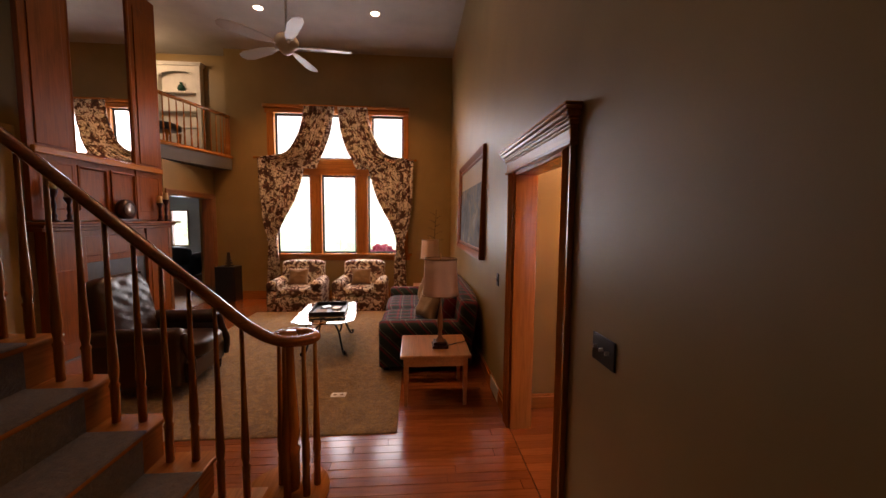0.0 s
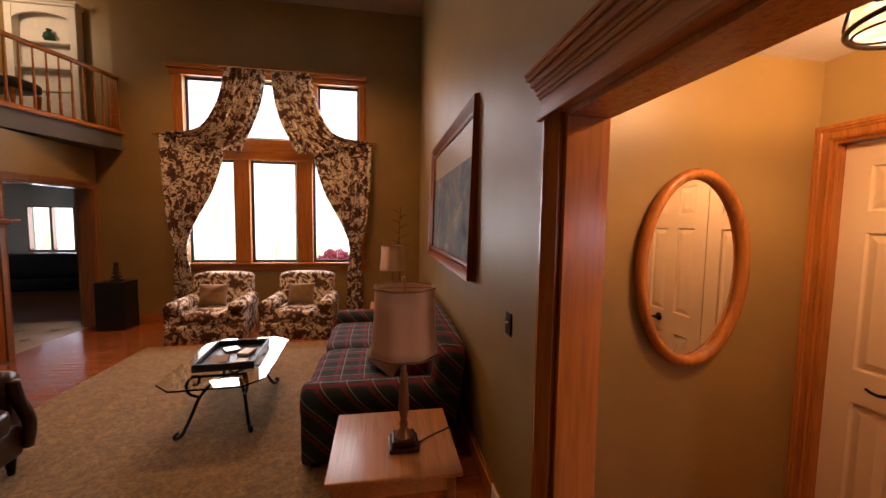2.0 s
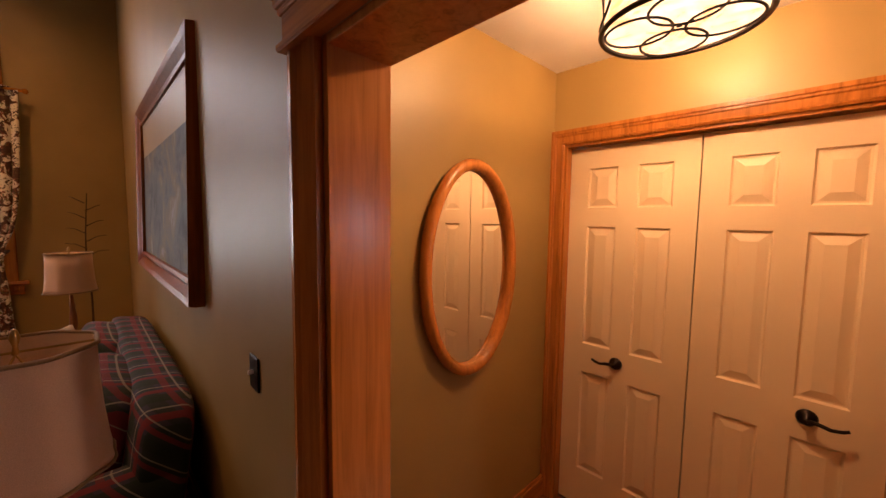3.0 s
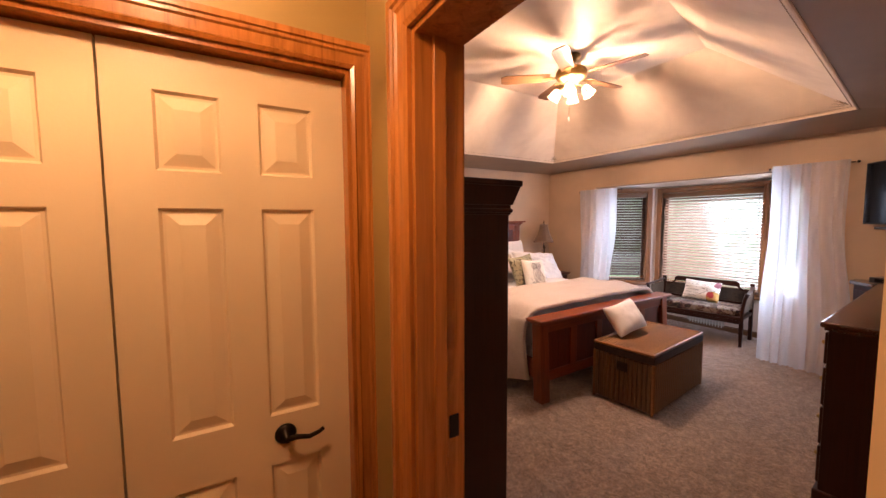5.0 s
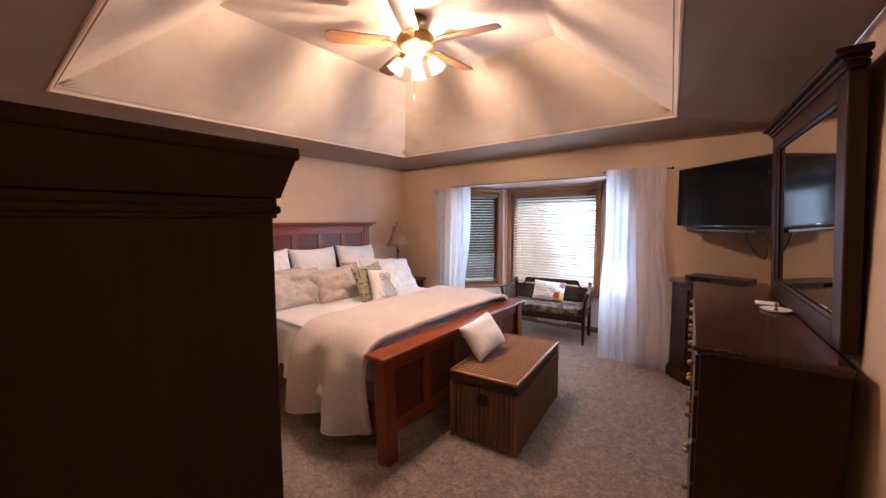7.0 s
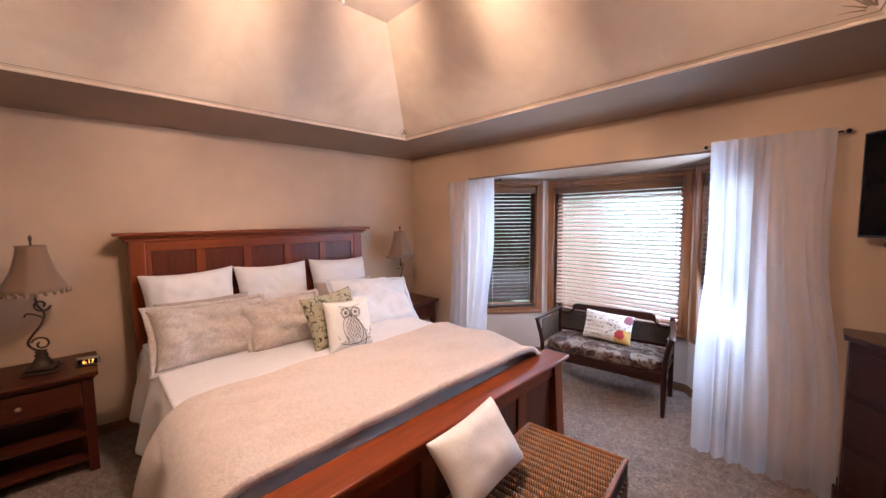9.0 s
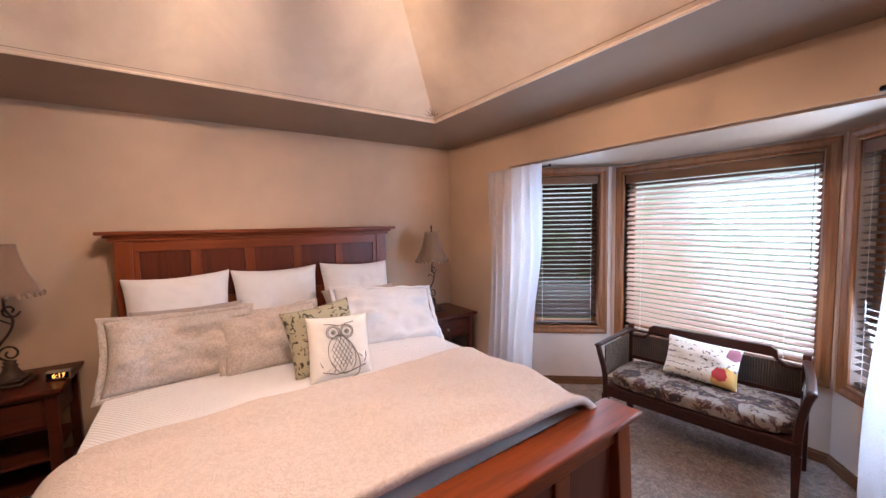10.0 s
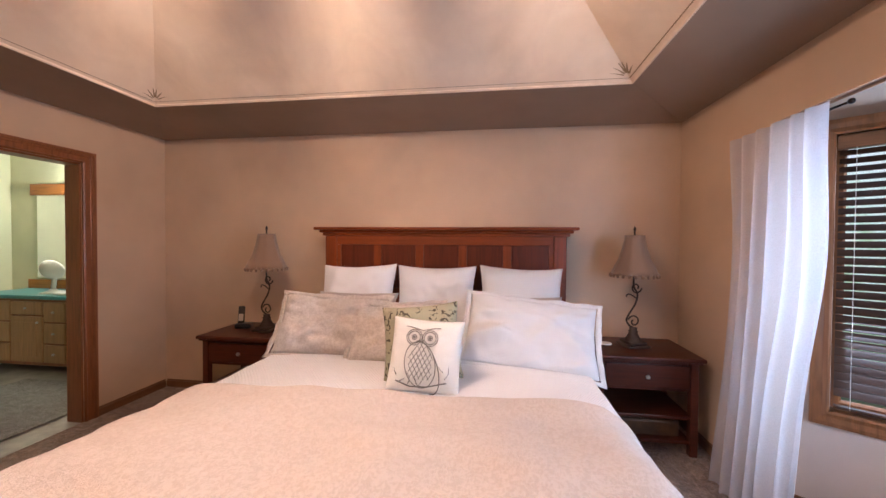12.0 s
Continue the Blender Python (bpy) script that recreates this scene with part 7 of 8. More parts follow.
# The pair at y = 4.4 is added out of sight as weak fill.
for x, y in ((-2.14, 7.17), (-0.32, 7.17), (-2.14, 4.4), (-0.32, 4.4)):
    d = thing("downlight", "round recessed ceiling downlight, lit; the near pair is added", "downlight", pose(x, y, GC), "recessed lights")
    part("trim_ring", bm_lathe([(0.065, 0.0), (0.085, 0.0), (0.083, -0.008), (0.066, -0.008)], 28), WHITE, d, "", True)
    part("lens", bm_lathe([(0, -0.002), (0.066, -0.002), (0.066, -0.004), (0, -0.004)], 28), LAMPG, d)
    sp = new("downlight_beam", bpy.data.lights.new("downlight_beam", "SPOT"))
    sp.data.energy, sp.data.color, sp.data.spot_size, sp.data.spot_blend, sp.data.shadow_soft_size = DOWNW if y > 5 else DOWNW * 0.2, (1.0, 0.54, 0.24), radians(120), 0.8, 0.06
    sp.location = (x, y, GC - 0.02)

# fireplace with panelled overmantel and mirror on the left-hand wall
fp = thing("fireplace", "panelled mahogany fireplace with a slate surround and a tall mirror", "fireplace")
F0, F1 = 5.11, 7.16
part("chimney_breast", bm_box(LX - 0.35, F0, 0, LX - 0.06, F1, GC, 0.004), OLIVE, fp)
for y0, y1 in ((F1 - 0.55, F1 + 0.01), (F0 - 0.01, F0 + 0.55)):
    pil = part("pilaster", bm_box(LX - 0.06, y0, 1.62, LX + 0.0, y1, GC - 0.05, 0.006), MAHOG, fp, "tall panelled pilaster")
    part("panel", bm_box(LX - 0.002, y0 + 0.09, 2.45, LX + 0.012, y1 - 0.09, GC - 0.3, 0.006), MAHOG, pil)
    leg = part("pier", bm_box(LX - 0.06, y0 + 0.06, 0, LX + 0.06, y1 - 0.02, 1.50, 0.006), MAHOG, fp)
    part("panel", bm_box(LX + 0.058, y0 + 0.12, 0.2, LX + 0.07, y1 - 0.08, 1.05, 0.006), MAHOG, leg)
mg = part("mirror_glass", bm_box(LX - 0.04, F0 + 0.55, 2.42, LX - 0.02, F1 - 0.55, GC - 0.25), MIRROR, fp, "tall silvered mirror")
part("mirror_frame", frame_sweep([(0, 0), (0, 0.02), (0.02, 0.03), (0.045, 0.02), (0.05, 0)], F0 + 0.57, F1 - 0.57, 2.44, GC - 0.27, True), MAHOG, fp).matrix_basis = pose(LX - 0.022, 0, 0, 0, 0, 90)
part("dado_rail", bm_box(LX - 0.06, F0 + 0.02, 2.34, LX + 0.04, F1 - 0.02, 2.42, 0.012), OAKY, fp)
part("panel_band", bm_box(LX - 0.06, F0 + 0.02, 1.62, LX - 0.02, F1 - 0.02, 2.34), MAHOG, fp)
for i in range(4):
    y0 = F0 + 0.045 + i * 0.49
    part("panel", frame_sweep([(0, 0.002), (0, 0.018), (-0.02, 0.022), (-0.035, 0.004)], y0 + 0.03, y0 + 0.46, 1.74, 2.28, True), MAHOG, fp).matrix_basis = pose(LX - 0.018, 0, 0, 0, 0, 90)
bm = bm_box(LX - 0.06, F0 - 0.03, 1.50, LX + 0.10, F1 + 0.03, 1.54, 0.008)
bm_box(LX - 0.06, F0 - 0.06, 1.54, LX + 0.15, F1 + 0.06, 1.575, 0.01, 2, bm)
bm_box(LX - 0.06, F0 - 0.10, 1.575, LX + 0.20, F1 + 0.10, 1.605, 0.008, 2, bm)
part("mantel_shelf", bm, MAHOG, fp, "moulded mahogany mantel shelf")
part("frieze", bm_box(LX - 0.06, F0 + 0.38, 1.10, LX + 0.03, F1 - 0.38, 1.50, 0.004), MAHOG, fp)
for i in range(3):
    y0 = F0 + 0.405 + i * 0.415
    part("panel", bm_box(LX + 0.028, y0 + 0.03, 1.18, LX + 0.042, y0 + 0.36, 1.43, 0.008), MAHOG, fp)
SLATE = plain("dark_slate", (0.045, 0.045, 0.05), 0.35, 0, 0.35, 5)
bm = bm_box(LX - 0.06, F0 + 0.42, 0, LX + 0.02, F0 + 0.62, 1.10)
bm_box(LX - 0.06, F1 - 0.60, 0, LX + 0.02, F1 - 0.40, 1.10, bm=bm)
bm_box(LX - 0.06, F0 + 0.62, 0.88, LX + 0.02, F1 - 0.60, 1.10, bm=bm)
part("slate_surround", bm, SLATE, fp, "dark slate surround")
part("firebox", bm_box(LX - 0.058, F0 + 0.62, 0, LX - 0.045, F1 - 0.60, 0.88), BLACKP, fp)
for i in range(2):
    y0 = F0 + 0.635 + i * 0.40
    part("screen_frame", frame_sweep([(0, 0), (0, 0.012), (-0.022, 0.012), (-0.022, 0)], y0, y0 + 0.38, 0.03, 0.86, True), BLACK, fp).matrix_basis = pose(LX + 0.0, 0, 0, 0, 0, 90)
part("hearth", bm_box(LX - 0.06, F0 - 0.02, -0.018, LX + 0.07, F1 + 0.02, 0.02, 0.004), SLATE, fp)
for y, hh in ((6.96, 0.28), (7.10, 0.34), (5.25, 0.36), (5.43, 0.28)):
    cs = thing("candle_holder", "dark turned candle holder with a cream pillar candle", "candle holder", pose(LX + 0.08, y, 1.606), "mantel candles")
    part("holder", bm_lathe([(0, 0), (0.05, 0), (0.05, 0.015), (0.02, 0.03), (0.028, 0.07), (0.014, 0.10), (0.024, hh * 0.5), (0.014, hh * 0.7), (0.04, hh * 0.9), (0.045, hh), (0, hh)], 18), ESPRESSO, cs, "", True)
    part("candle", bm_lathe([(0, hh), (0.034, hh), (0.034, hh + 0.10), (0.028, hh + 0.105), (0, hh + 0.10)], 18), plain("cream_wax", (0.62, 0.46, 0.22), 0.5), cs, "cream pillar candle", True)
mc = thing("mantel_clock", "dark rounded mantel clock with a silver dial", "clock", pose(LX + 0.08, 6.27, 1.606, 0, 0, 90))
part("plinth", bm_box(-0.20, -0.06, 0, 0.20, 0.06, 0.035, 0.008), ESPRESSO, mc)
b = bm_lathe([(0, -0.045), (0.13, -0.045), (0.14, 0.0), (0.13, 0.045), (0, 0.045)], 28)
part("case", b, ESPRESSO, mc, "", True).matrix_basis = pose(0, 0, 0.16, 90)
part("dial", bm_lathe([(0, 0.046), (0.085, 0.046), (0.088, 0.05), (0, 0.052)], 28), NICKEL, mc, "silver dial", True).matrix_basis = pose(0, 0, 0.16, 90)

# opening to the next room
M_ARCH = pose(LX + 0.003, 7.30, 0, 0, 0, 90)
trim("trim_arch_casing", frame_sweep([(o, d) for o, d in CASING], 0, 1.30, 0, 2.04), DOAK, M_ARCH, "brown oak casing of the wide opening")
bm = bm_box(0, 0, 0, 0.012, 0.19, 2.04)
bm_box(1.288, 0, 0, 1.30, 0.19, 2.04, bm=bm)
bm_box(0.012, 0, 2.028, 1.288, 0.19, 2.04, bm=bm)
trim("trim_arch_jamb", bm, DOAK, M_ARCH, "brown oak jamb of the wide opening")
bxk = thing("floor_speaker", "black cabinet standing in the corner by the opening", "cabinet", pose(-3.38, 8.50, -0.018))
part("case", bm_box(-0.19, -0.16, 0, 0.19, 0.16, 0.72, 0.01), BLACKP, bxk)
part("grille", bm_box(-0.16, -0.168, 0.05, 0.16, -0.158, 0.67, 0.004), LEATHERB, bxk)
to = thing("tiered_ornament", "brass tiered tower ornament on the black cabinet", "ornament", pose(-3.36, 8.48, 0.703))
for k in range(5):
    part("tier", bm_lathe([(0, k * 0.055), (0.085 - k * 0.013, k * 0.055), (0.075 - k * 0.013, k * 0.055 + 0.018), (0.03, k * 0.055 + 0.03), (0.03, k * 0.055 + 0.055), (0, k * 0.055 + 0.055)], 14), IRON, to, "", True)

# next room seen through the opening
TILE = plain("pale_stone_tile", (0.42, 0.37, 0.29), 0.25, 0, 0.15, 2)
struct("den_floor", wall_cells("x", -13.2, -3.9, 6.0, 15.2, -0.12, -0.02), MAHOG, "dark wooden floor of the next room", "floor")
tf = struct("den_tile_floor", bm_box(-7.5, 6.4, -0.02, -3.82, 9.0, -0.006), TILE, "pale tiled floor with small dark insets", "floor")
for i in range(7):
    for j in range(5):
        part("inset", bm_box(-0.05, -0.05, 0, 0.05, 0.05, 0.002), BLACKP, tf).matrix_basis = pose(-4.2 - i * 0.45, 6.7 + j * 0.45, -0.006, 0, 0, 45)
DENW = paint("pale_sage_paint", (0.42, 0.44, 0.38), 0.6)
struct("wall_den_north", wall_cells("y", 15.0, 15.2, -13.2, -3.9, 0, 2.55, [(-9.65, -7.85, 0.62, 1.92)]), DENW, "pale sage wall with windows")
struct("wall_den_east", wall_cells("x", -3.98, -3.9, WY + 0.5, 15.0, 0, 2.55), DENW, "pale sage wall")
# Out of view; its opening is added behind the fill lamp.
struct("wall_den_west", wall_cells("x", -13.3, -13.2, 6.0, 15.2, 0, 2.55, [(8.0, 11.0, 0.8, 2.1)]), DENW, "unseen pale sage wall with an opening added for the fill lamp")
struct("wall_den_south", wall_cells("y", 5.9, 6.0, -13.3, -3.9, 0, 2.55), DENW, "pale sage wall")
struct("ceiling_den", wall_cells("x", -13.3, -4.0, 5.9, 15.2, 2.55, 2.62), CEIL, "white ceiling of the next room", "ceiling")
dw = thing("window_5", "triple window with dark frames in the next room", "window", None, "", "structure")
for i in range(3):
    x0 = -9.65 + i * 0.6
    part("window_frame", frame_sweep([(0, -0.1), (0, 0.02), (-0.035, 0.02), (-0.035, -0.1)], x0, x0 + 0.6, 0.62, 1.92, True), DOAK, dw).matrix_basis = pose(0, 14.99, 0)
    p = part("pane", bm_box(x0, 15.08, 0.62, x0 + 0.6, 15.085, 1.92), PANE, dw)
    p.visible_shadow = False
den = thing("leather_sofa", "black leather sofa in the next room", "sofa", pose(-6.9, 11.9, -0.02, 0, 0, 8))
part("base", bm_box(-0.95, -0.42, 0.05, 0.95, 0.42, 0.42, 0.05, 3), LEATHERB, den, "", True)
part("back", soft_at(1.9, 0.3, 0.55, 0, -0.36, 0.60, 5), LEATHERB, den, "", True)
for s in (-1, 1):
    part("arm", soft_at(0.26, 0.86, 0.62, s * 0.88, 0, 0.34, 4), LEATHERB, den, "", True)
dc = thing("leather_armchair", "black leather armchair in the next room", "armchair", pose(-5.9, 12.9, -0.02, 0, 0, -30))
part("base", bm_box(-0.42, -0.42, 0.05, 0.42, 0.42, 0.42, 0.05, 3), LEATHERB, dc, "", True)
part("back", soft_at(0.8, 0.26, 0.6, 0, 0.34, 0.6, 5), LEATHERB, dc, "", True)
for s in (-1, 1):
    part("arm", soft_at(0.2, 0.8, 0.58, s * 0.38, 0, 0.33, 4), LEATHERB, dc, "", True)
dch = thing("dining_chair", "pale upholstered dining chair in the next room", "chair", pose(-4.75, 8.05, -0.006, 0, 0, 60))
part("seat", soft_at(0.46, 0.46, 0.10, 0, 0, 0.46, 6), SHADECLOTH, dch, "", True)
part("backrest", soft_at(0.44, 0.07, 0.56, 0, 0.24, 0.78, 5, 0, 0, Matrix.Rotation(radians(-10), 4, "X")), SHADECLOTH, dch, "", True)
for x in (-0.19, 0.19):
    for y in (-0.19, 0.19):
        part("leg", bm_box(x - 0.018, y - 0.018, 0, x + 0.018, y + 0.018, 0.42, 0.003), ESPRESSO, dch)

# balcony over the opening
edge = [(-3.80, 6.9), (-3.72, 7.3), (-3.55, 7.9), (-3.38, 8.5), (-3.33, 8.69)]
ec = [(p.x, p.y) for p in cr([(x, y, 0) for x, y in edge], 16)]
struct("balcony_slab", bm_prism(ec + [(-3.33, 9.05), (-7.6, 9.05), (-7.6, -0.7), (-4.06, -0.7), (-4.06, 6.9)], 2.62, 2.86), paint("dark_olive_fascia", (0.10, 0.09, 0.07), 0.6), "balcony floor slab with a dark fascia", "balcony")
struct("balcony_trim", bm_tube([(x + 0.012, y, 2.87) for x, y in ec], 0.03, 8), OAKY, "oak nosing along the balcony's edge", "trim")
br = thing("balcony_railing", "curved oak balcony railing with turned balusters", "railing")
part("handrail", bm_tube([(x - 0.03, y, 3.66) for x, y in ec], 0.032, 8), OAKY, br, "", True)
part("shoe_rail", bm_tube([(x - 0.03, y, 2.90) for x, y in ec], 0.02, 6), OAKY, br, "", True)
BAL = [(0.0, 0.0), (0.016, 0.0), (0.016, 0.16), (0.010, 0.18), (0.017, 0.22), (0.014, 0.30), (0.010, 0.55), (0.008, 0.74), (0.0, 0.74)]
b0 = None
dense = cr([(x - 0.03, y, 2.91) for x, y in edge], 19)
for p in dense:
    if b0 is None:
        b0 = part("baluster", bm_lathe(BAL, 8), OAK, br, "", True)
        b0.matrix_basis = Matrix.Translation(p)
    else:
        share("baluster", b0, br, Matrix.Translation(p))
bk = thing("bookcase", "white arched built-in bookcase with a cabinet below", "bookcase", pose(-4.45, WY + 0.36, 2.86))
part("back", bm_box(-0.40, -0.02, 0, 0.40, 0.0, 1.80), WHITE, bk)
for x0, x1 in ((-0.45, -0.36), (0.36, 0.45)):
    part("side", bm_box(x0, -0.14, 0, x1, 0, 1.84, 0.004), WHITE, bk)
for z in (0.62, 0.95, 1.32):
    part("shelf", bm_box(-0.36, -0.12, z, 0.36, -0.02, z + 0.03, 0.003), WHITE, bk)
arch = [(-0.36, 1.84), (-0.36, 1.62)] + [(0.36 * math.cos(a), 1.62 + 0.12 * math.sin(a)) for a in [math.pi * (1 - i / 16) for i in range(1, 16)]] + [(0.36, 1.62), (0.36, 1.84)]
part("arch", bm_prism(arch, 0, 0.03), WHITE, bk).matrix_basis = Matrix.Translation((0, -0.10, 0)) @ Matrix.Rotation(radians(90), 4, "X")
bm = bm_box(-0.48, -0.17, 1.84, 0.48, 0, 1.87, 0.005)
bm_box(-0.50, -0.19, 1.87, 0.50, 0, 1.90, 0.006, 2, bm)
part("cornice", bm, WHITE, bk)
for x0 in (-0.355, 0.005):
    part("door", bm_box(x0, -0.135, 0.05, x0 + 0.35, -0.118, 0.60, 0.006), WHITE, bk)
va = tagged(part("green_vase", bm_lathe([(0, 0), (0.05, 0), (0.075, 0.05), (0.06, 0.11), (0.025, 0.15), (0.035, 0.18), (0, 0.18)], 18), plain("green_glaze", (0.02, 0.08, 0.05), 0.2)), "small green glazed vase on the white bookcase", "vase")
va.location = (-4.40, WY + 0.29, 2.86 + 1.351)
us = thing("upstairs_bench", "dark upholstered bench with pale legs behind the balcony railing", "bench", pose(-4.5, 8.2, 2.86))
part("seat", soft_at(0.9, 0.5, 0.16, 0, 0, 0.46, 5), LEATHERB, us, "", True)
for x in (-0.38, 0.38):
    for y in (-0.18, 0.18):
        part("leg", bm_lathe([(0, 0), (0.025, 0), (0.03, 0.1), (0.02, 0.2), (0.035, 0.38), (0, 0.39)], 10), OAK, us, "", True).location = (x, y, 0)
bulb("upstairs_bulb", (-4.9, 7.9, 4.7), UPW, (1.0, 0.70, 0.40), 0.08)
ul = thing("upstairs_light", "small lit ceiling light over the balcony", "ceiling light", pose(-4.9, 7.9, GC))
part("bowl", bm_lathe([(0, -0.07), (0.08, -0.05), (0.12, 0.0), (0, 0.0)], 24), LAMPG, ul, "", True).visible_shadow = False

# staircase rising to -x with its railing
SY0, SY1 = 1.30, 2.80
st = thing("staircase", "carpeted oak staircase with wooden tread ends", "staircase", None, "", "structure")
NS = 10
for k in range(NS):
    x = -0.485 - 0.245 * k
    z = 0.215 + 0.217 * k
    s = part("tread", bm_box(x - 0.28, SY0, z - 0.028, x + 0.025, SY1 + 0.03, z, 0.010, 2), OAKY, st, "oak tread")
    part("carpet", bm_box(x - 0.285, SY0 + 0.02, z, x + 0.035, SY1 - 0.16, z + 0.014, 0.007, 2), STAIRPILE, s, "brown carpet runner", True)
    part("riser", bm_box(x - 0.285, SY0, z - 0.217 if k else -0.018, x - 0.004, SY1, z - 0.028), OAKY, st)
    part("carpet", bm_box(x - 0.004, SY0 + 0.02, z - 0.217 if k else -0.018, x + 0.010, SY1 - 0.16, z - 0.028), STAIRPILE, s, "brown carpet runner")
    if k:
        part("stringer", bm_box(x - 0.283, SY0 + 0.1, -0.018, x - 0.006, SY1 - 0.003, z - 0.217), MAHOG, st)
rl = thing("stair_railing", "glossy oak stair railing ending in a volute", "railing")
RY = SY1 - 0.05


def rail_z(x):
    return 1.035 + max(0.0, -0.41 - x) * 0.86


path = [(x, RY, rail_z(x)) for x in (-2.9, -2.2, -1.6, -1.2, -0.9, -0.68)] + [(-0.53, RY - 0.005, 1.14), (-0.42, RY - 0.012, 1.075), (-0.33, RY - 0.015, 1.05), (-0.245, RY + 0.01, 1.045), (-0.205, RY + 0.065, 1.045), (-0.24, RY + 0.13, 1.045), (-0.32, RY + 0.15, 1.045), (-0.39, RY + 0.12, 1.045), (-0.395, RY + 0.07, 1.045), (-0.36, RY + 0.05, 1.045)]
part("handrail", bm_tube(cr(path, 110), 0.033, 12, None, False, None, 0.85), RAILW, rl, "glossy oak handrail", True)
part("volute_cap", bm_lathe([(0, 0.0), (0.05, 0.0), (0.055, 0.03), (0.045, 0.056), (0, 0.06)], 24), RAILW, rl, "", True).location = (-0.345, RY + 0.07, 1.02)
BALS = [(0.0, 0.0), (0.019, 0.0), (0.019, 0.17), (0.023, 0.185), (0.015, 0.20), (0.022, 0.25), (0.020, 0.33), (0.014, 0.55), (0.011, 0.80), (0.010, 1.0), (0, 1.0)]
ba = None
for k in range(NS - 1):
    for dx in (-0.06, -0.185):
        x = -0.485 - 0.245 * k + dx
        z0 = 0.215 + 0.217 * k
        h = rail_z(x) - 0.02 - z0
        if ba is None:
            ba = part("baluster", bm_lathe(BALS, 10), OAK, rl, "", True)
            ba.matrix_basis = pose(x, RY, z0) @ Matrix.Diagonal((1, 1, h, 1))
        else:
            share("baluster", ba, rl, pose(x, RY, z0) @ Matrix.Diagonal((1, 1, h, 1)))
part("bullnose_step", bm_lathe([(0, -0.018), (0.20, -0.018), (0.20, 0.165), (0.22, 0.172), (0.22, 0.214), (0, 0.214)], 28), OAKY, st, "rounded starting step", True).location = (-0.36, RY + 0.05, 0)
part("newel_post", bm_lathe([(0, 0.0), (0.042, 0.0), (0.042, 0.20), (0.048, 0.215), (0.03, 0.235), (0.045, 0.30), (0.040, 0.42), (0.028, 0.62), (0.024, 0.76), (0.030, 0.80), (0, 0.82)], 16), OAK, rl, "turned oak newel post", True).location = (-0.335, RY + 0.06, 0.214)
for a in (0.2, 1.4, 2.8, 4.4, 5.4):
    share("baluster", ba, rl, pose(-0.305 + 0.10 * math.cos(a), RY + 0.065 + 0.085 * math.sin(a), 0.214) @ Matrix.Diagonal((1, 1, 0.815, 1)))

# tufted leather wing chair facing the rug
lc = thing("leather_wing_chair", "dark brown tufted leather armchair with rolled arms", "armchair", pose(-2.14, 4.72, 0.012, 0, 0, 4))
part("base", bm_box(-0.42, -0.36, 0.10, 0.36, 0.36, 0.30, 0.03, 3), LEATHER, lc, "", True)
part("seat_cushion", soft_at(0.72, 0.56, 0.18, 0.06, 0, 0.38, 5), LEATHER, lc, "", True)
for s in (-1, 1):
    part("arm", bm_round_arm(-0.42, 0.30, s * 0.37 - 0.09, s * 0.37 + 0.09, 0.10, 0.64, 0.085), LEATHER, lc, "", True)
    part("arm_front", bm_tube(cr([(0.305, s * 0.37, 0.58), (0.33, s * 0.37, 0.45), (0.38, s * 0.37, 0.30), (0.36, s * 0.37, 0.14)], 14), 0.035, 8), LEATHER, lc, "", True)
bk_ = bm_soft(0.24, 0.74, 0.82, 4.5, 22)
for v in bk_.verts:
    if v.co.x > 0:
        q = math.cos(v.co.y * 2 * math.pi / 0.19 + (math.pi if int(round(v.co.z / 0.16)) % 2 else 0)) * math.cos(v.co.z * 2 * math.pi / 0.16)
        v.co.x += 0.010 * q
bmesh.ops.transform(bk_, matrix=Matrix.Translation((-0.42, 0, 0.68)) @ Matrix.Rotation(radians(-10), 4, "Y"), verts=bk_.verts)
back = part("back", bk_, LEATHER, lc, "button-tufted leather back", True)
for i in range(3):
    for j in range(4):
        part("button", bm_soft(0.03, 0.03, 0.03, 2, 2), LEATHER, back, "", True).location = (-0.285 - j * 0.026, -0.19 + i * 0.19 + (0.095 if j % 2 else 0) - 0.045, 0.50 + j * 0.15)
for x in (-0.36, 0.32):
    for y in (-0.3, 0.3):
        part("leg", bm_lathe([(0, 0), (0.018, 0), (0.028, 0.10), (0, 0.11)], 10), ESPRESSO, lc, "", True).location = (x, y, 0)

# ---- outdoors ----


def outdoors(name, seed, k=1.0):
    """Bright hazy garden: pale sky over blurred greenery."""
    m = bpy.data.materials.new(name)
    m.use_nodes = True
    nt = m.node_tree
    nt.nodes.remove(nt.nodes["Principled BSDF"])
    em = nt.nodes.new("ShaderNodeEmission")
    v = coords(nt)
    tc = nt.nodes.new("ShaderNodeTexCoord")
    sep = nt.nodes.new("ShaderNodeSeparateXYZ")
    nt.links.new(tc.outputs["Object"], sep.inputs[0])
    n = nz(nt, v, 0.9 + seed * 0.2, 5, 0.6)
    low = maths(nt, "SUBTRACT", maths(nt, "ADD", n, 0.25), maths(nt, "MULTIPLY", sep.outputs[2], 0.10))
    c = ramp(nt, low, [(0.35, (1.0, 1.0, 1.0)), (0.6, (0.80, 0.95, 0.82)), (0.75, (0.50, 0.68, 0.42))])
    nt.links.new(c, em.inputs[0])
    em.inputs[1].default_value = OUTW * k
    nt.links.new(em.outputs[0], nt.nodes["Material Output"].inputs[0])
    return m


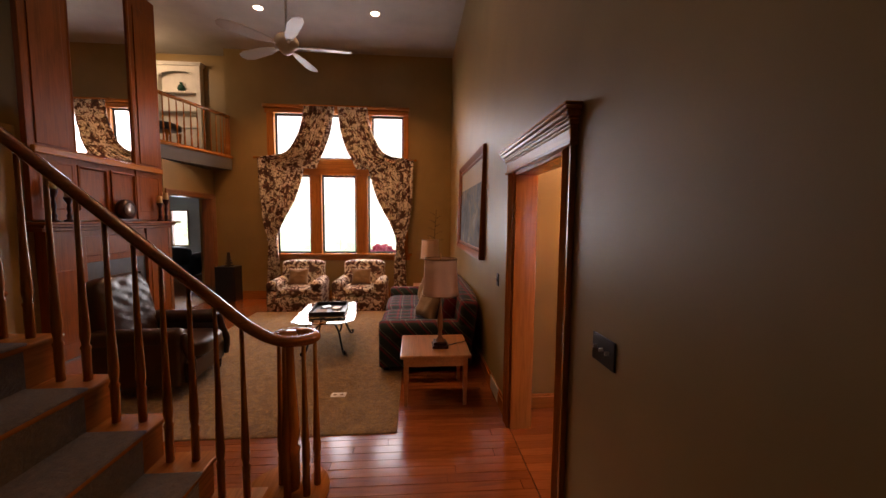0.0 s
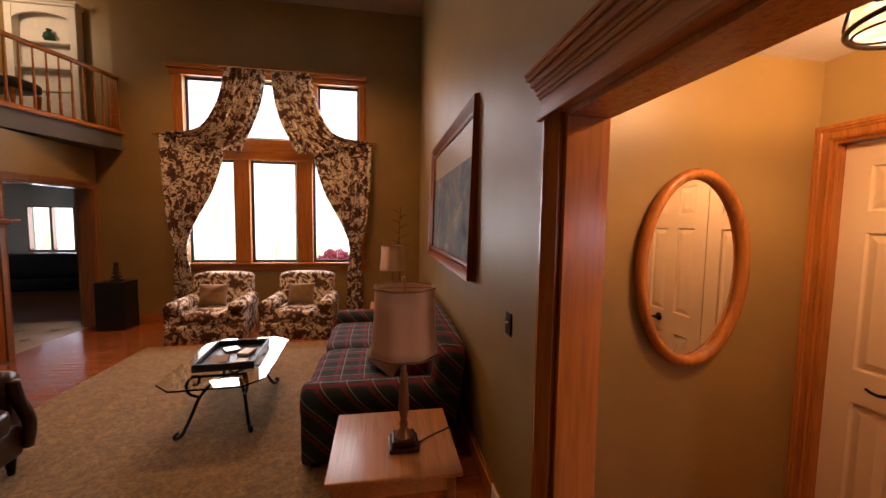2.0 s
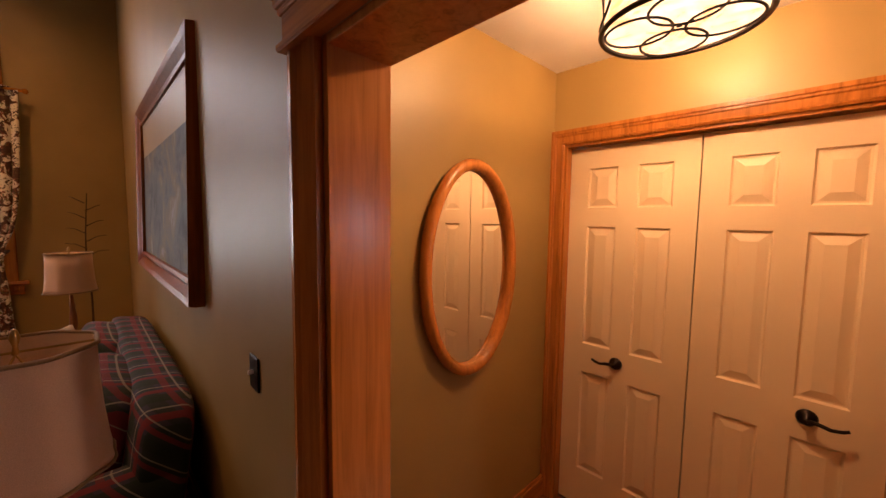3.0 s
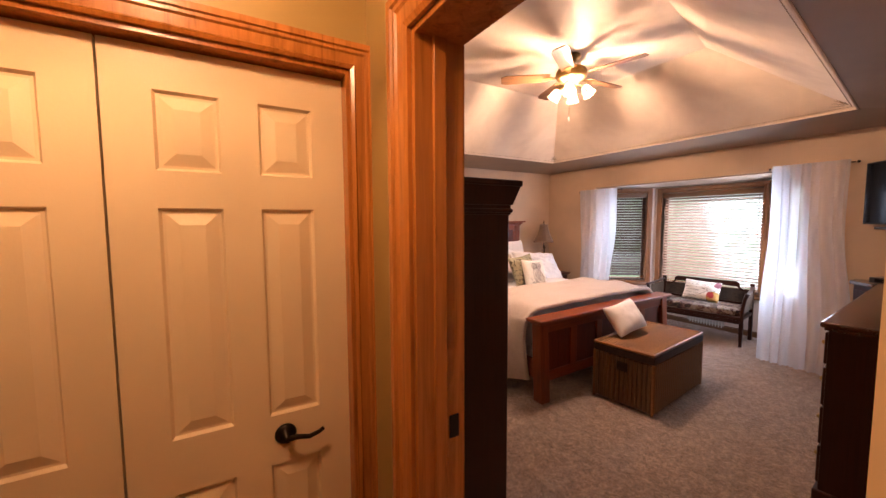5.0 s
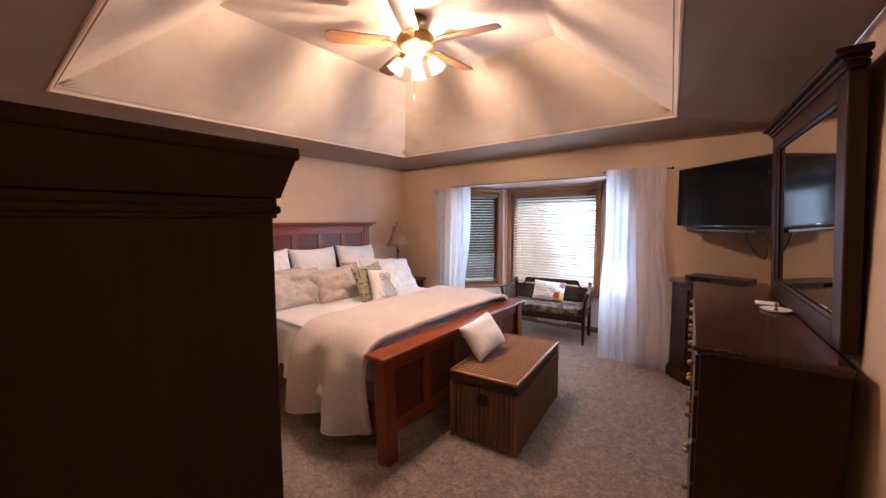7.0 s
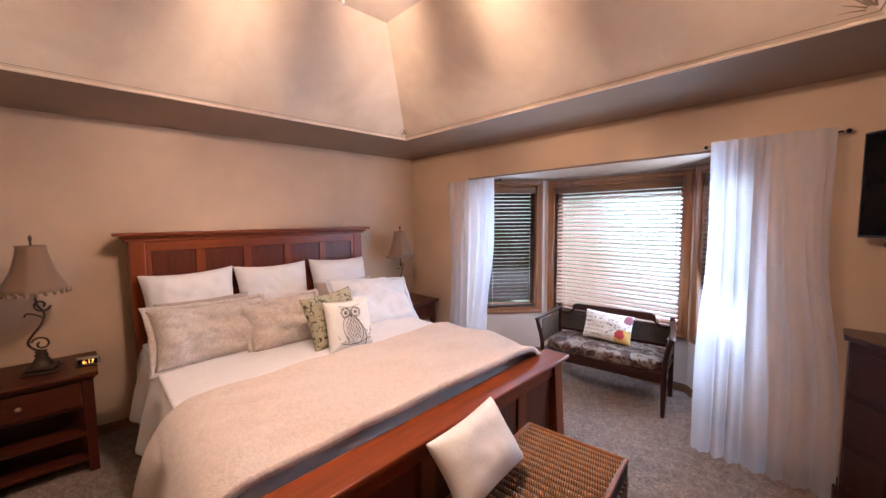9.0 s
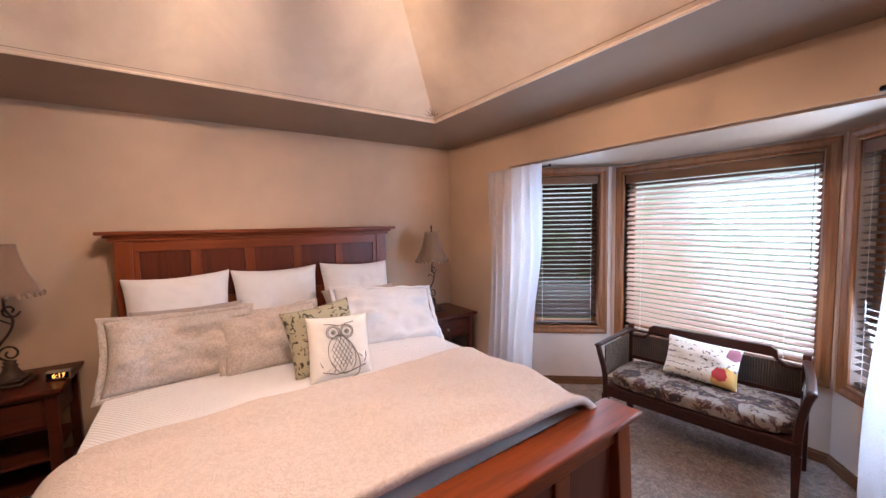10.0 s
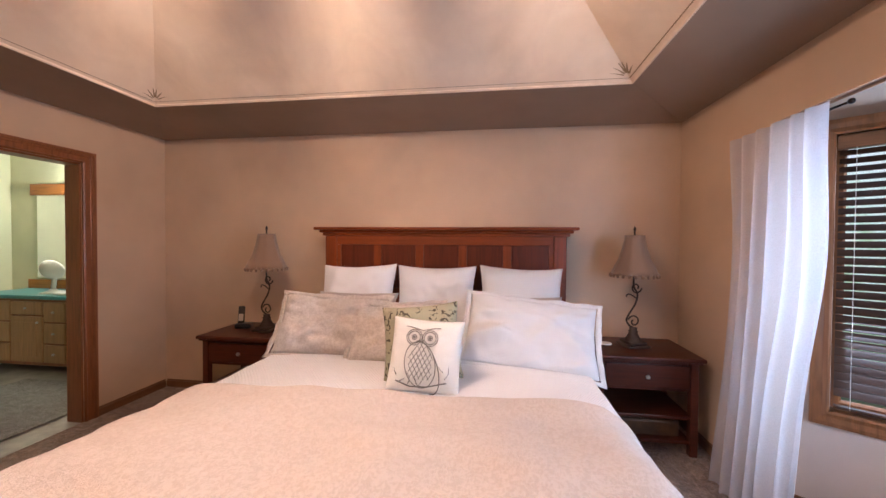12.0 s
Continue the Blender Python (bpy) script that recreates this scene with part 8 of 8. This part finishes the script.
GARDEN = outdoors("hazy_garden", 1)
# Same glowing sheet at lower strength, so the blind slats still show.
GARDEN_S = outdoors("dimmed_garden", 2, 0.45)
struct("backdrop_north", bm_box(-3.86, 11.6, -1, 10.7, 11.65, 9), GARDEN, "bright hazy garden outside the tall window", "backdrop")
struct("backdrop_south", bm_box(-2, -7.05, -1, 11, -7.0, 7), GARDEN_S, "glowing garden backdrop outside the bay, dimmed", "backdrop")
struct("backdrop_den", bm_box(-14, 18.0, -1, -4, 18.05, 5), GARDEN, "bright hazy garden outside the next room", "backdrop")
struct("ground", bm_box(-60, -60, -0.6, 60, 60, -0.5), plain("lawn", (0.06, 0.09, 0.03), 0.9, 0, 0.3, 0.5), "lawn round the house", "ground")
PINK = plain("pink_blossom", (0.55, 0.12, 0.22), 0.8, 0, 0.4, 30)
bu = thing("flowering_bush", "pink flowering bush outside the tall window", "bush", pose(-0.55, 10.9, -0.5))
part("stem", bm_tube([(0, 0, 0), (0.02, 0, 0.6)], 0.04, 6), DOAK, bu)
bm = bmesh.new()
for i in range(420):
    a, r, z = random.uniform(0, 6.28), random.random() ** 0.5, random.uniform(0.25, 1.0)
    rr = 0.85 * r * math.sin(math.pi * min(1, z * 0.8 + 0.15))
    merge_at = (rr * math.cos(a), rr * math.sin(a) * 0.6, 0.3 + z * 1.15)
    q = bmesh.ops.create_icosphere(bm, subdivisions=1, radius=random.uniform(0.03, 0.07))
    bmesh.ops.translate(bm, verts=q["verts"], vec=merge_at)
part("blossom", bm, PINK, bu)

# ---- floor boards ----


def boards(parent, x0, x1, y0, y1, width, seed, skip=None):
    """Oak boards running along x, each a thin bevelled plank."""
    rnd = random.Random(seed)
    protos = {}
    y = y0
    while y < y1 - 0.01:
        x = x0 - rnd.uniform(0, 0.6)
        while x < x1 - 0.02:
            ln = rnd.choice((1.2, 1.5, 1.8, 2.2))
            a, b = max(x, x0), min(x + ln, x1)
            if b - a > 0.03 and not (skip and skip(a, b, y)):
                key = round(b - a, 2)
                if key not in protos:
                    w = width - 0.0016
                    bm = bmesh.new()
                    lo = [bm.verts.new(p) for p in ((0.001, 0, -0.02), (key - 0.001, 0, -0.02), (key - 0.001, w, -0.02), (0.001, w, -0.02))]
                    mi = [bm.verts.new((p.co.x, p.co.y, -0.0015)) for p in lo]
                    hi = [bm.verts.new((p.co.x + (0.0015 if i in (0, 3) else -0.0015), p.co.y + (0.0015 if i < 2 else -0.0015), 0)) for i, p in enumerate(lo)]
                    for r, s in ((lo, mi), (mi, hi)):
                        for i in range(4):
                            bm.faces.new((r[i], r[(i + 1) % 4], s[(i + 1) % 4], s[i]))
                    bm.faces.new(hi)
                    me = bpy.data.meshes.new("board")
                    bm.to_mesh(me)
                    bm.free()
                    me.materials.append(PLANK)
                    protos[key] = me
                ob = new("board", protos[key])
                ob.parent = parent
                ob.matrix_basis = pose(a, y, rnd.uniform(-0.0004, 0.0004))
            x += ln
        y += width


def under_rug(a, b, y):
    return a > -2.4 and b < 0.15 and 3.75 < y < 7.4


boards(bpy.data.objects["floor"], -3.82, 1.085, 1.0, 8.69, 0.083, 3, under_rug)
boards(bpy.data.objects["vestibule_floor"], 1.09, 2.66, 2.48, 3.965, 0.083, 5)
